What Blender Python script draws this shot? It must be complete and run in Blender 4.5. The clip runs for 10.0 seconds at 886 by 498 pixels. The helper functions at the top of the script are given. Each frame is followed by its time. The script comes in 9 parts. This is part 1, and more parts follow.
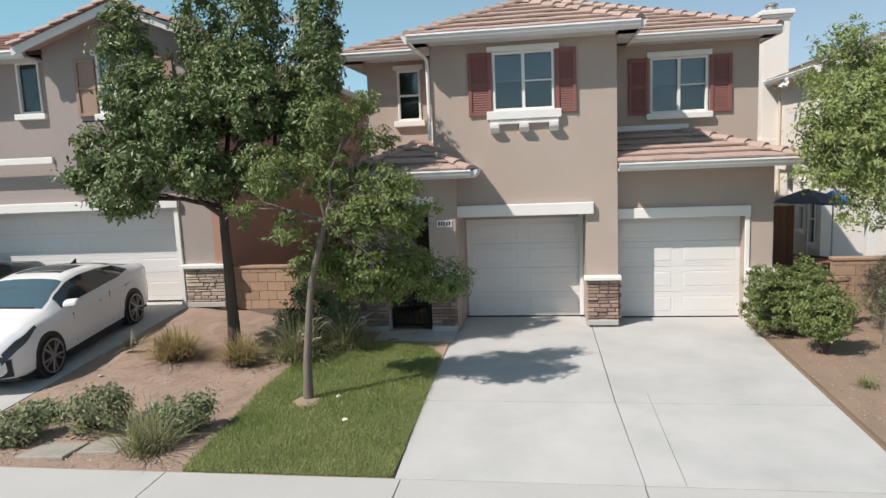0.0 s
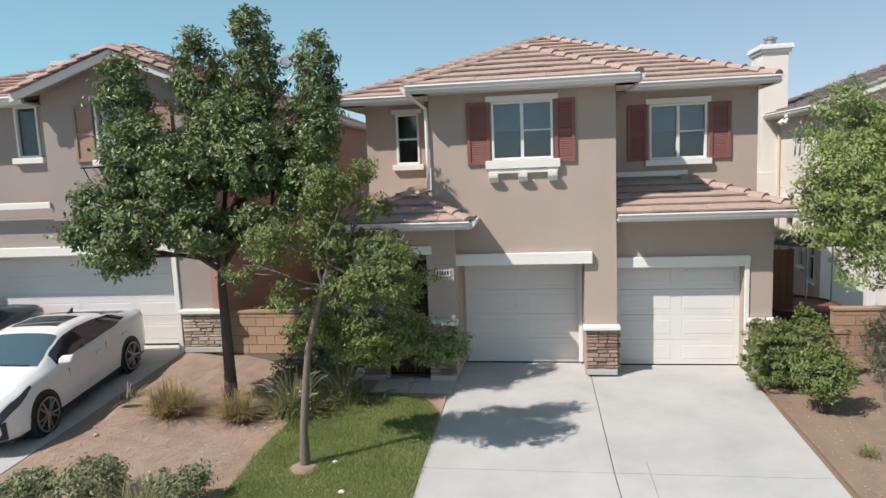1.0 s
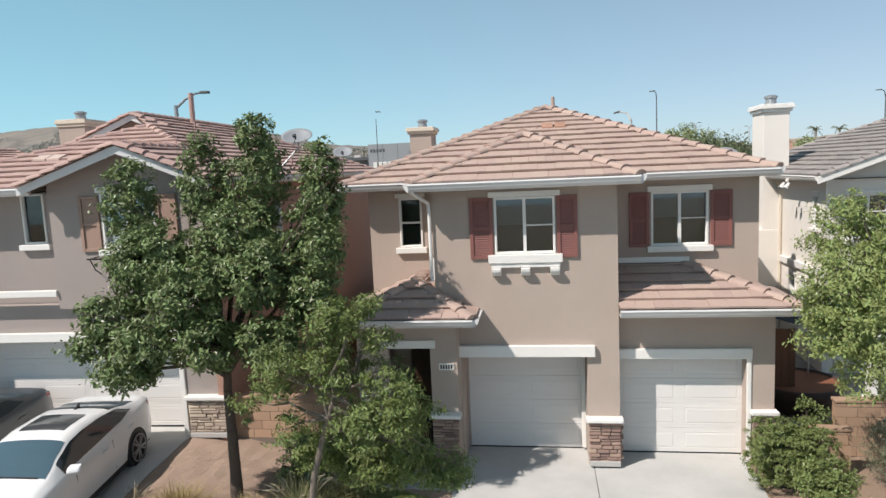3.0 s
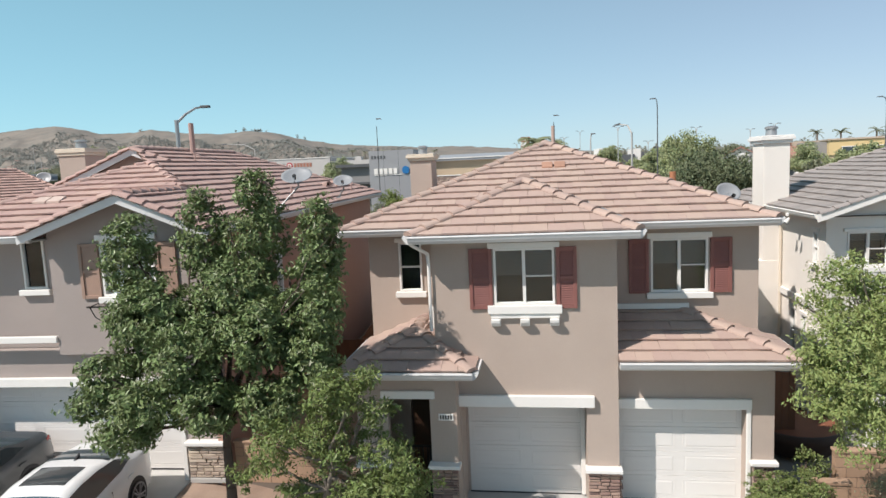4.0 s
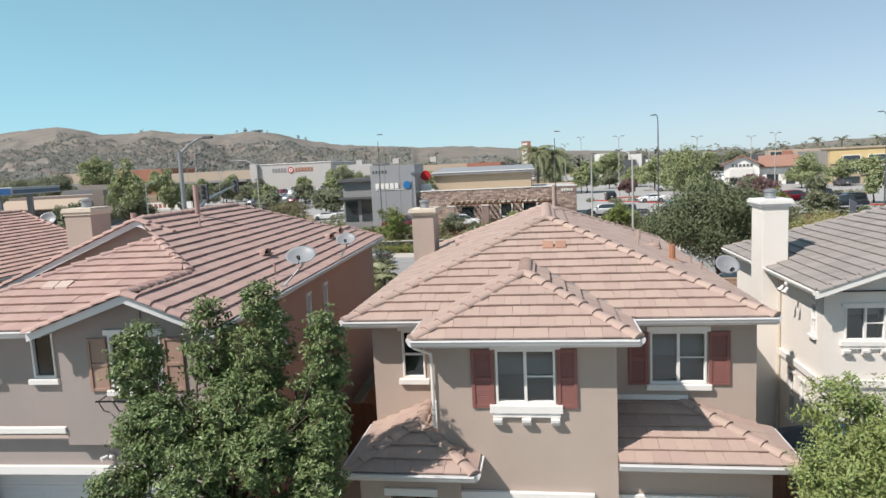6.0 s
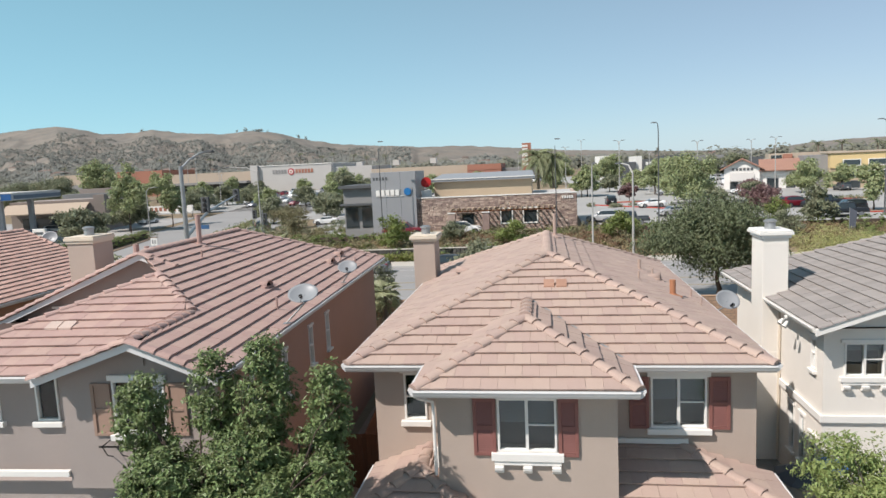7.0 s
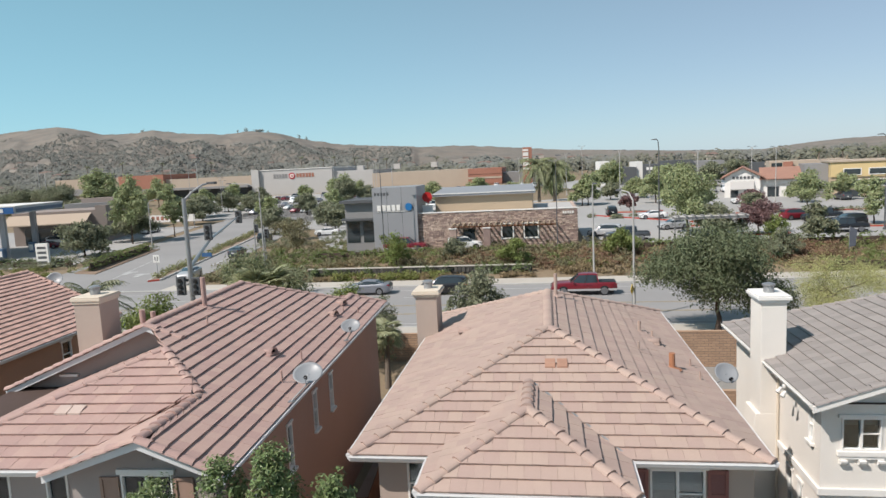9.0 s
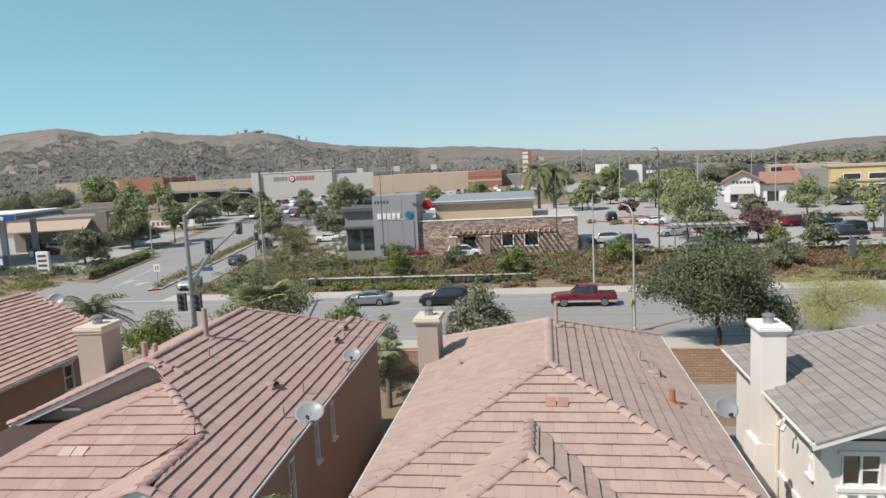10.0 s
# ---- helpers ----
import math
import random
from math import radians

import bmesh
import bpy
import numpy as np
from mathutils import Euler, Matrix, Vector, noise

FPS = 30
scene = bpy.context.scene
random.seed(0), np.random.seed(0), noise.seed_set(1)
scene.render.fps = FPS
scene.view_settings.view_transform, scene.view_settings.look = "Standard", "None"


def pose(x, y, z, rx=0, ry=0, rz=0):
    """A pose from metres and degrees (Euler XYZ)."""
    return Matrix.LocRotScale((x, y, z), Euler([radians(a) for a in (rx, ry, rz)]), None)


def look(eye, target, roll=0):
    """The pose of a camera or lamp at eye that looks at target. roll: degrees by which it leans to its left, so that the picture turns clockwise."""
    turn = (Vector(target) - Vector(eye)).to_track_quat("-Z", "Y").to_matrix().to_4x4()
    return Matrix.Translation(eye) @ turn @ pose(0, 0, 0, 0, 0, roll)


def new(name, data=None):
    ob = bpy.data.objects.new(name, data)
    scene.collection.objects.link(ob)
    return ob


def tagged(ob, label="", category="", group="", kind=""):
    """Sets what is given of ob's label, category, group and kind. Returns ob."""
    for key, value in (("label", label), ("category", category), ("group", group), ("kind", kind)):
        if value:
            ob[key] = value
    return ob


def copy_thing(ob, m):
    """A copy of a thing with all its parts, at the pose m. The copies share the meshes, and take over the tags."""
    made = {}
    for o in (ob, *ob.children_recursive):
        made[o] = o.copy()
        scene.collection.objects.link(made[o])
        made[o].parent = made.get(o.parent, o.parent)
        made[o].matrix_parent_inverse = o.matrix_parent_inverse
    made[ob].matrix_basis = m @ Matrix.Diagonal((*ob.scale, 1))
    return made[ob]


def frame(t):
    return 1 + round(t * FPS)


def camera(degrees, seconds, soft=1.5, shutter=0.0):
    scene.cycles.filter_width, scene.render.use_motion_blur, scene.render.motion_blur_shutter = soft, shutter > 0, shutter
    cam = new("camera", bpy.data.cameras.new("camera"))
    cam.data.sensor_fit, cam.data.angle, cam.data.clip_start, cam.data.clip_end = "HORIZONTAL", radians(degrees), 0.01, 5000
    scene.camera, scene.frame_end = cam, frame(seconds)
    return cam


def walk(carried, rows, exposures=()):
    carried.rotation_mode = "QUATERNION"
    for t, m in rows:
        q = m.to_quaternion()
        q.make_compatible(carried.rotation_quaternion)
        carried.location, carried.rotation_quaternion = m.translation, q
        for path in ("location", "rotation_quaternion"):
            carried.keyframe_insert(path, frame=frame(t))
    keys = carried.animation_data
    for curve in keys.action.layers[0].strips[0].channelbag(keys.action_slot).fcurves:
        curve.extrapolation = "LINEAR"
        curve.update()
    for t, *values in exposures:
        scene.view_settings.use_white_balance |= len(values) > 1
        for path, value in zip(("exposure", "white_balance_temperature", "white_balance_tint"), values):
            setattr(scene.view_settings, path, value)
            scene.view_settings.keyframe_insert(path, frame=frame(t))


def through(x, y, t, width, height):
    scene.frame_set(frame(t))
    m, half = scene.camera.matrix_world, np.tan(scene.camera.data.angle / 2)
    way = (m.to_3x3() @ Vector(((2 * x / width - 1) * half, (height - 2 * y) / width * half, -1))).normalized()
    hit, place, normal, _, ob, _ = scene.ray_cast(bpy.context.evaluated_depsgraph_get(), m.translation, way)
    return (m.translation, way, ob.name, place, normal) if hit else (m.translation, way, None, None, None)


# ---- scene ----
cam = camera(67.7, 10.0)
PATH = [
    (0, (-0.356, 0.611, 3.362), (-0.651, 2.571, 3.094), -2.4),
    (0.5, (-0.351, 0.704, 3.744), (-0.646, 2.665, 3.486), -2.4),
    (1, (-0.318, 0.776, 4.177), (-0.612, 2.738, 3.929), -2.3),
    (1.5, (-0.386, 0.823, 4.598), (-0.68, 2.785, 4.35), -2.4),
    (2, (-0.356, 0.831, 5.087), (-0.65, 2.794, 4.842), -2.4),
    (2.5, (-0.31, 0.842, 5.509), (-0.607, 2.805, 5.269), -2.5),
    (4, (-0.232, 1.038, 6.954), (-0.535, 3.0, 6.711), -2.6),
    (4.5, (-0.171, 1.028, 7.443), (-0.475, 2.99, 7.2), -2.6),
    (5, (-0.154, 1.044, 7.95), (-0.458, 3.005, 7.707), -2.6),
    (5.5, (-0.177, 1.042, 8.475), (-0.482, 3.004, 8.231), -2.6),
    (6, (-0.177, 1.074, 8.96), (-0.483, 3.035, 8.716), -2.7),
    (7.5, (-0.16, 1.124, 10.468), (-0.467, 3.085, 10.221), -2.7),
    (8, (-0.137, 1.081, 11.002), (-0.445, 3.042, 10.755), -2.8),
    (8.5, (-0.114, 1.105, 11.553), (-0.423, 3.066, 11.305), -2.8),
    (9, (-0.117, 1.134, 12.052), (-0.426, 3.094, 11.804), -2.8),
    (9.5, (-0.105, 1.136, 12.568), (-0.415, 3.096, 12.319), -2.8),
    (10, (-0.104, 1.186, 13.063), (-0.413, 3.147, 12.816), -2.9),
]
walk(cam, [(t, look(eye, target, roll)) for t, eye, target, roll in PATH],
     [(0, 0.12), (2.5, 0.13), (4.0, 0.2), (6.0, 0.19), (8.0, 0.1), (10.0, 0.03)])

# ---- world and sun ----
SUN_TO = Vector((-0.68, -0.57, 1.0)).normalized()
world = bpy.data.worlds.new("sky")
scene.world = world
world.use_nodes = True
_wt = world.node_tree
_sky = _wt.nodes.new("ShaderNodeTexSky")
_sky.sky_type, _sky.sun_disc = "NISHITA", False
_sky.sun_elevation = math.asin(SUN_TO.z)
_sky.sun_rotation = math.atan2(SUN_TO.x, SUN_TO.y)
_sky.altitude, _sky.air_density, _sky.dust_density, _sky.ozone_density = 400, 1.0, 0.5, 3.2
_wt.nodes["Background"].inputs["Strength"].default_value = 0.0385
# a summer haze over the whole sky: thickest at the horizon, bluer in the west and paler in the east
_haze, _sum = _wt.nodes.new("ShaderNodeBackground"), _wt.nodes.new("ShaderNodeAddShader")
_co, _xyz, _tone = _wt.nodes.new("ShaderNodeTexCoord"), _wt.nodes.new("ShaderNodeSeparateXYZ"), _wt.nodes.new("ShaderNodeMix")
_side, _high = _wt.nodes.new("ShaderNodeMapRange"), _wt.nodes.new("ShaderNodeMapRange")
_tone.data_type, _side.interpolation_type, _high.interpolation_type = "RGBA", "SMOOTHSTEP", "SMOOTHERSTEP"
_tone.inputs[6].default_value, _tone.inputs[7].default_value = (0.235, 0.50, 0.59, 1), (0.30, 0.40, 0.495, 1)
for _n, _a, _b, _c, _d in ((_side, -0.85, 0.5, 0.0, 1.0), (_high, -0.75, 0.75, 1.55, 0.5)):
    for _k, _v in zip(("From Min", "From Max", "To Min", "To Max"), (_a, _b, _c, _d)):
        _n.inputs[_k].default_value = _v
_wt.links.new(_co.outputs["Generated"], _xyz.inputs[0])
_wt.links.new(_xyz.outputs["X"], _side.inputs["Value"])
_wt.links.new(_xyz.outputs["Z"], _high.inputs["Value"])
_wt.links.new(_side.outputs[0], _tone.inputs[0])
_wt.links.new(_tone.outputs[2], _haze.inputs["Color"])
_wt.links.new(_high.outputs[0], _haze.inputs["Strength"])
_wt.links.new(_wt.nodes["Background"].outputs[0], _sum.inputs[0])
_wt.links.new(_haze.outputs[0], _sum.inputs[1])
_wt.links.new(_sum.outputs[0], _wt.nodes["World Output"].inputs["Surface"])
_wt.links.new(_sky.outputs[0], _wt.nodes["Background"].inputs["Color"])
sun = new("sun", bpy.data.lights.new("sun", "SUN"))
sun.data.energy, sun.data.angle, sun.data.color = 5.0, radians(0.55), (1.0, 0.915, 0.855)
sun.matrix_world = look(SUN_TO * 50, (0, 0, 0))


# ---- helpers for building ----
class Geo:
    """Vertices and faces of one part, with an optional mapping of (u, d, z) to the thing's own axes."""

    def __init__(self, to=None):
        self.v, self.f, self.to = [], [], to

    def add(self, vs, fs):
        n = len(self.v)
        self.v += [self.to(*p) for p in vs] if self.to else [tuple(p) for p in vs]
        self.f += [tuple(i + n for i in f) for f in fs]
        return self

    def box(self, x0, y0, z0, x1, y1, z1):
        return self.hexa([(x0, y0, z0), (x1, y0, z0), (x1, y1, z0), (x0, y1, z0), (x0, y0, z1), (x1, y0, z1), (x1, y1, z1), (x0, y1, z1)])

    def hexa(self, p):
        return self.add(p, [(0, 3, 2, 1), (4, 5, 6, 7), (0, 1, 5, 4), (1, 2, 6, 5), (2, 3, 7, 6), (3, 0, 4, 7)])

    def slab(self, poly, thick):
        """A flat polygon with thickness straight down."""
        n = len(poly)
        low = [(x, y, z - thick) for x, y, z in poly]
        return self.add(list(poly) + low, [tuple(range(n)), tuple(range(2 * n - 1, n - 1, -1))] + [(i, i + n, (i + 1) % n + n, (i + 1) % n) for i in range(n)])

    def prism(self, poly, axis, a, b):
        """A polygon in the plane across an axis (0, 1, 2), drawn out from a to b."""
        def at(p, c):
            q = list(p)
            q.insert(axis, c)
            return q
        n = len(poly)
        return self.add([at(p, a) for p in poly] + [at(p, b) for p in poly],
                        [tuple(range(n)), tuple(range(2 * n - 1, n - 1, -1))] + [(i, (i + 1) % n, (i + 1) % n + n, i + n) for i in range(n)])

    def rod(self, p, q, r0, r1=None, n=8, caps=True):
        r1 = r0 if r1 is None else r1
        p, q = Vector(p), Vector(q)
        w = (q - p).normalized()
        a = w.orthogonal().normalized()
        b = w.cross(a)
        ring = [(math.cos(2 * math.pi * i / n), math.sin(2 * math.pi * i / n)) for i in range(n)]
        vs = [p + (a * c + b * s) * r0 for c, s in ring] + [q + (a * c + b * s) * r1 for c, s in ring]
        fs = [(i, (i + 1) % n, (i + 1) % n + n, i + n) for i in range(n)]
        if caps:
            fs += [tuple(range(n - 1, -1, -1)), tuple(range(n, 2 * n))]
        return self.add(vs, fs)

    def tube(self, pts, radii, n=7):
        for i in range(len(pts) - 1):
            self.rod(pts[i], pts[i + 1], radii[i], radii[i + 1], n, i == len(pts) - 2)
        return self

    def lathe(self, c, rows, n=16, axis="z"):
        """Rings of (radius, height) round an upright axis at c."""
        vs, fs = [], []
        for r, h in rows:
            for i in range(n):
                a = 2 * math.pi * i / n
                u, w = r * math.cos(a), r * math.sin(a)
                vs.append((c[0] + u, c[1] + w, c[2] + h) if axis == "z" else ((c[0] + h, c[1] + u, c[2] + w) if axis == "x" else (c[0] + u, c[1] + h, c[2] + w)))
        for k in range(len(rows) - 1):
            fs += [(k * n + i, k * n + (i + 1) % n, (k + 1) * n + (i + 1) % n, (k + 1) * n + i) for i in range(n)]
        fs += [tuple(range(n - 1, -1, -1)), tuple(range((len(rows) - 1) * n, len(rows) * n))]
        return self.add(vs, fs)

    def panel(self, u0, u1, z0, z1, d0, d1, holes=()):
        """A wall in (u, d, z) with rectangular openings (u0, u1, z0, z1) right through it."""
        us = sorted({u0, u1, *[h[0] for h in holes], *[h[1] for h in holes]})
        zs = sorted({z0, z1, *[h[2] for h in holes], *[h[3] for h in holes]})
        us, zs = [u for u in us if u0 <= u <= u1], [z for z in zs if z0 <= z <= z1]
        nu = len(us)
        open_at = lambda i, j: any(h[0] - 1e-6 <= us[i] and us[i + 1] <= h[1] + 1e-6 and h[2] - 1e-6 <= zs[j] and zs[j + 1] <= h[3] + 1e-6 for h in holes)
        solid = {(i, j) for i in range(nu - 1) for j in range(len(zs) - 1) if not open_at(i, j)}
        vs, index, fs = [], {}, []
        def vert(i, j, k):
            if (i, j, k) not in index:
                index[i, j, k] = len(vs)
                vs.append((us[i], (d0, d1)[k], zs[j]))
            return index[i, j, k]
        for i, j in solid:
            fs.append((vert(i, j, 1), vert(i + 1, j, 1), vert(i + 1, j + 1, 1), vert(i, j + 1, 1)))
            fs.append((vert(i, j, 0), vert(i, j + 1, 0), vert(i + 1, j + 1, 0), vert(i + 1, j, 0)))
            for a, b, ne in (((i, j), (i + 1, j), (i, j - 1)), ((i + 1, j), (i + 1, j + 1), (i + 1, j)), ((i + 1, j + 1), (i, j + 1), (i, j + 1)), ((i, j + 1), (i, j), (i - 1, j))):
                if ne not in solid:
                    fs.append((vert(*a, 0), vert(*b, 0), vert(*b, 1), vert(*a, 1)))
        return self.add(vs, fs)


def mesh_of(name, g, material, smooth=False, clean=True):
    me = bpy.data.meshes.new(name)
    me.from_pydata(g.v, [], g.f)
    if clean:
        bm = bmesh.new()
        bm.from_mesh(me)
        bmesh.ops.recalc_face_normals(bm, faces=bm.faces)
        bm.to_mesh(me)
        bm.free()
    if smooth:
        me.shade_smooth()
    me.materials.append(material)
    return me


def part(name, g, material, parent=None, label="", smooth=False, bevel=0.0, clean=True):
    ob = new(name, mesh_of(name, g, material, smooth, clean))
    ob.parent = parent
    if label:
        ob["label"] = label
    if bevel:
        mod = ob.modifiers.new("bevel", "BEVEL")
        mod.width, mod.segments, mod.limit_method = bevel, 2, "ANGLE"
    return ob


def thing(name, label, category, at=(0, 0, 0), turn=0.0, group="", kind=""):
    ob = new(name)
    ob.empty_display_size = 0.3
    ob.matrix_world = pose(*at, 0, 0, turn)
    return tagged(ob, label, category, group, kind)


def solo(name, g, material, label, category="", kind="", group="", at=(0, 0, 0), turn=0.0, smooth=False, bevel=0.0, clean=True):
    ob = part(name, g, material, None, "", smooth, bevel, clean)
    ob.matrix_world = pose(*at, 0, 0, turn)
    return tagged(ob, label, category, group, kind)


def south(y):
    """Maps (u, d, z) to a wall at y that faces the street; d counts outwards."""
    return lambda u, d, z: (u, y - d, z)


def north(y):
    return lambda u, d, z: (u, y + d, z)


def east(x):
    return lambda u, d, z: (x + d, u, z)


def west(x):
    return lambda u, d, z: (x - d, u, z)


# ---- materials ----
def mat(name, col, rough=0.75, metal=0.0, col2=None, big=1.5, fine=40.0, var=0.25, bump=0.0, grain=None, rnd=0.0, spec=0.4, stretch=(1, 1, 1), hue=0.0):
    """A surface with colour variation at two scales, a fine relief, and variation from piece to piece (rnd)."""
    m = bpy.data.materials.new(name)
    m.use_nodes = True
    t = m.node_tree
    bs = t.nodes["Principled BSDF"]
    bs.inputs["Roughness"].default_value, bs.inputs["Metallic"].default_value = rough, metal
    bs.inputs["Specular IOR Level"].default_value = spec
    co = t.nodes.new("ShaderNodeTexCoord")
    mp = t.nodes.new("ShaderNodeMapping")
    mp.inputs["Scale"].default_value = stretch
    t.links.new(co.outputs["Object"], mp.inputs["Vector"])
    def noise_at(scale, detail):
        n = t.nodes.new("ShaderNodeTexNoise")
        n.inputs["Scale"].default_value, n.inputs["Detail"].default_value, n.inputs["Roughness"].default_value = scale, detail, 0.6
        t.links.new(mp.outputs[0], n.inputs["Vector"])
        return n.outputs["Fac"]
    def math_node(op, a, b=None):
        n = t.nodes.new("ShaderNodeMath")
        n.operation = op
        for i, x in enumerate((a, b)):
            if x is None:
                continue
            if isinstance(x, (int, float)):
                n.inputs[i].default_value = x
            else:
                t.links.new(x, n.inputs[i])
        return n.outputs[0]
    a, b = noise_at(big, 5), noise_at(fine, 3)
    c2 = col2 if col2 else tuple(c * (1 - var) for c in col)
    ramp = t.nodes.new("ShaderNodeMix")
    ramp.data_type = "RGBA"
    ramp.inputs[6].default_value, ramp.inputs[7].default_value = (*col, 1), (*c2, 1)
    fac = math_node("MULTIPLY_ADD", a, 1.7)
    fac.node.inputs[2].default_value = -0.35
    fac.node.use_clamp = True
    t.links.new(fac, ramp.inputs[0])
    value = math_node("MULTIPLY_ADD", b, var * 1.2)
    value.node.inputs[2].default_value = 1 - var * 0.6
    if rnd:
        oi, ge = t.nodes.new("ShaderNodeObjectInfo"), t.nodes.new("ShaderNodeNewGeometry")
        both = math_node("FRACT", math_node("ADD", oi.outputs["Random"], ge.outputs["Random Per Island"]))
        step = math_node("MULTIPLY_ADD", both, rnd)
        step.node.inputs[2].default_value = 1 - rnd / 2
        value = math_node("MULTIPLY", value, step)
    hs = t.nodes.new("ShaderNodeHueSaturation")
    t.links.new(ramp.outputs[2], hs.inputs["Color"])
    t.links.new(value, hs.inputs["Value"])
    if rnd and hue:
        turn = math_node("MULTIPLY_ADD", both, hue)
        turn.node.inputs[2].default_value = 0.5 - hue / 2
        t.links.new(turn, hs.inputs["Hue"])
    t.links.new(hs.outputs[0], bs.inputs["Base Color"])
    if bump:
        bn = t.nodes.new("ShaderNodeBump")
        bn.inputs["Strength"].default_value, bn.inputs["Distance"].default_value = 1.0, bump
        t.links.new(noise_at(grain, 4) if grain else b, bn.inputs["Height"])
        t.links.new(bn.outputs[0], bs.inputs["Normal"])
    return m


def leaf_mat(name, col, col2, through=0.45, rnd=0.5, rough=0.5):
    m = mat(name, col, rough, 0, col2, big=0.9, fine=9, var=0.25, rnd=rnd, spec=0.35, hue=0.03)
    t = m.node_tree
    bs = t.nodes["Principled BSDF"]
    tr, mx = t.nodes.new("ShaderNodeBsdfTranslucent"), t.nodes.new("ShaderNodeMixShader")
    t.links.new(bs.inputs["Base Color"].links[0].from_socket, tr.inputs["Color"])
    mx.inputs[0].default_value = through
    t.links.new(bs.outputs[0], mx.inputs[1])
    t.links.new(tr.outputs[0], mx.inputs[2])
    t.links.new(mx.outputs[0], t.nodes["Material Output"].inputs["Surface"])
    return m


def glass_mat(name, tint=(0.75, 0.82, 0.85)):
    m = bpy.data.materials.new(name)
    m.use_nodes = True
    t = m.node_tree
    t.nodes.remove(t.nodes["Principled BSDF"])
    gl, tr, mx, fr = (t.nodes.new("ShaderNode" + k) for k in ("BsdfGlossy", "BsdfTransparent", "MixShader", "Fresnel"))
    gl.inputs["Roughness"].default_value = 0.03
    gl.inputs["Color"].default_value = (1, 1, 1, 1)
    tr.inputs["Color"].default_value = (*tint, 1)
    fr.inputs["IOR"].default_value = 1.75
    t.links.new(fr.outputs[0], mx.inputs[0])
    t.links.new(tr.outputs[0], mx.inputs[1])
    t.links.new(gl.outputs[0], mx.inputs[2])
    t.links.new(mx.outputs[0], t.nodes["Material Output"].inputs["Surface"])
    return m


STUCCO = mat("stucco_taupe", (0.455, 0.375, 0.32), 0.9, col2=(0.405, 0.33, 0.28), big=0.7, fine=55, var=0.10, bump=0.006, grain=70)
STUCCO_L = mat("stucco_mauve", (0.36, 0.31, 0.285), 0.9, col2=(0.32, 0.275, 0.253), big=0.7, fine=55, var=0.10, bump=0.006, grain=70)
STUCCO_R = mat("stucco_cream", (0.78, 0.74, 0.68), 0.9, col2=(0.73, 0.69, 0.63), big=0.7, fine=55, var=0.08, bump=0.006, grain=70)
STUCCO_O = mat("stucco_orange", (0.40, 0.235, 0.155), 0.9, col2=(0.36, 0.21, 0.14), big=0.7, fine=55, var=0.10, bump=0.006, grain=70)
STUCCO_LS = mat("stucco_terracotta", (0.42, 0.25, 0.19), 0.9, col2=(0.385, 0.23, 0.175), big=0.7, fine=55, var=0.10, bump=0.006, grain=70)
TRIM = mat("trim_white", (0.78, 0.76, 0.72), 0.6, big=2, fine=30, var=0.06, bump=0.002, grain=60)
CREAM = mat("trim_cream", (0.66, 0.58, 0.47), 0.7, big=2, fine=30, var=0.07, bump=0.003, grain=60)
GUTTER = mat("gutter_white", (0.66, 0.655, 0.65), 0.5, big=2, fine=25, var=0.08)
DOOR = mat("garage_door_white", (0.72, 0.70, 0.67), 0.55, big=2, fine=40, var=0.05, bump=0.001, grain=120, stretch=(1, 1, 4))
SHUTTER = mat("shutter_red", (0.25, 0.105, 0.09), 0.6, big=3, fine=40, var=0.15)
SHUTTER_T = mat("shutter_tan", (0.36, 0.24, 0.185), 0.6, big=3, fine=40, var=0.15)
GLASS = glass_mat("window_glass")
# dark colour that stands for the shade of rooms not built
ROOM_SHADE = mat("room_shade_dark", (0.15, 0.145, 0.14), 0.9, var=0.2)
BLIND_W = mat("blind_white", (0.66, 0.68, 0.67), 0.7, big=2, fine=20, var=0.08)
BLIND = mat("blind_grey", (0.30, 0.30, 0.295), 0.7, big=2, fine=20, var=0.12)
TILE = mat("roof_tile_terracotta", (0.45, 0.33, 0.277), 0.85, col2=(0.36, 0.272, 0.23), big=0.8, fine=25, var=0.14, bump=0.004, grain=45, rnd=0.1, hue=0.012)
TILE_L = mat("roof_tile_brown_pink", (0.458, 0.309, 0.266), 0.85, col2=(0.37, 0.259, 0.227), big=0.8, fine=25, var=0.16, bump=0.004, grain=45, rnd=0.12, hue=0.012)
TILE_R = mat("roof_tile_grey", (0.30, 0.27, 0.25), 0.85, col2=(0.26, 0.235, 0.22), big=0.8, fine=25, var=0.14, bump=0.004, grain=45, rnd=0.2)
TILE_O = mat("roof_tile_red", (0.53, 0.345, 0.285), 0.85, col2=(0.46, 0.30, 0.25), big=0.8, fine=25, var=0.16, bump=0.004, grain=45, rnd=0.25)
DECK = mat("roof_underlay", (0.09, 0.06, 0.05), 0.95, var=0.2)
CONCRETE = mat("driveway_concrete", (0.54, 0.53, 0.51), 0.85, col2=(0.37, 0.375, 0.36), big=0.8, fine=60, var=0.10, bump=0.0015, grain=150)
WALKWAY = mat("pavement_concrete", (0.48, 0.47, 0.445), 0.85, col2=(0.40, 0.39, 0.37), big=0.5, fine=50, var=0.12, bump=0.0015, grain=120)
ASPHALT = mat("asphalt", (0.31, 0.30, 0.29), 0.9, col2=(0.245, 0.24, 0.235), big=0.08, fine=6, var=0.14, bump=0.002, grain=60, stretch=(0.35, 1, 1))
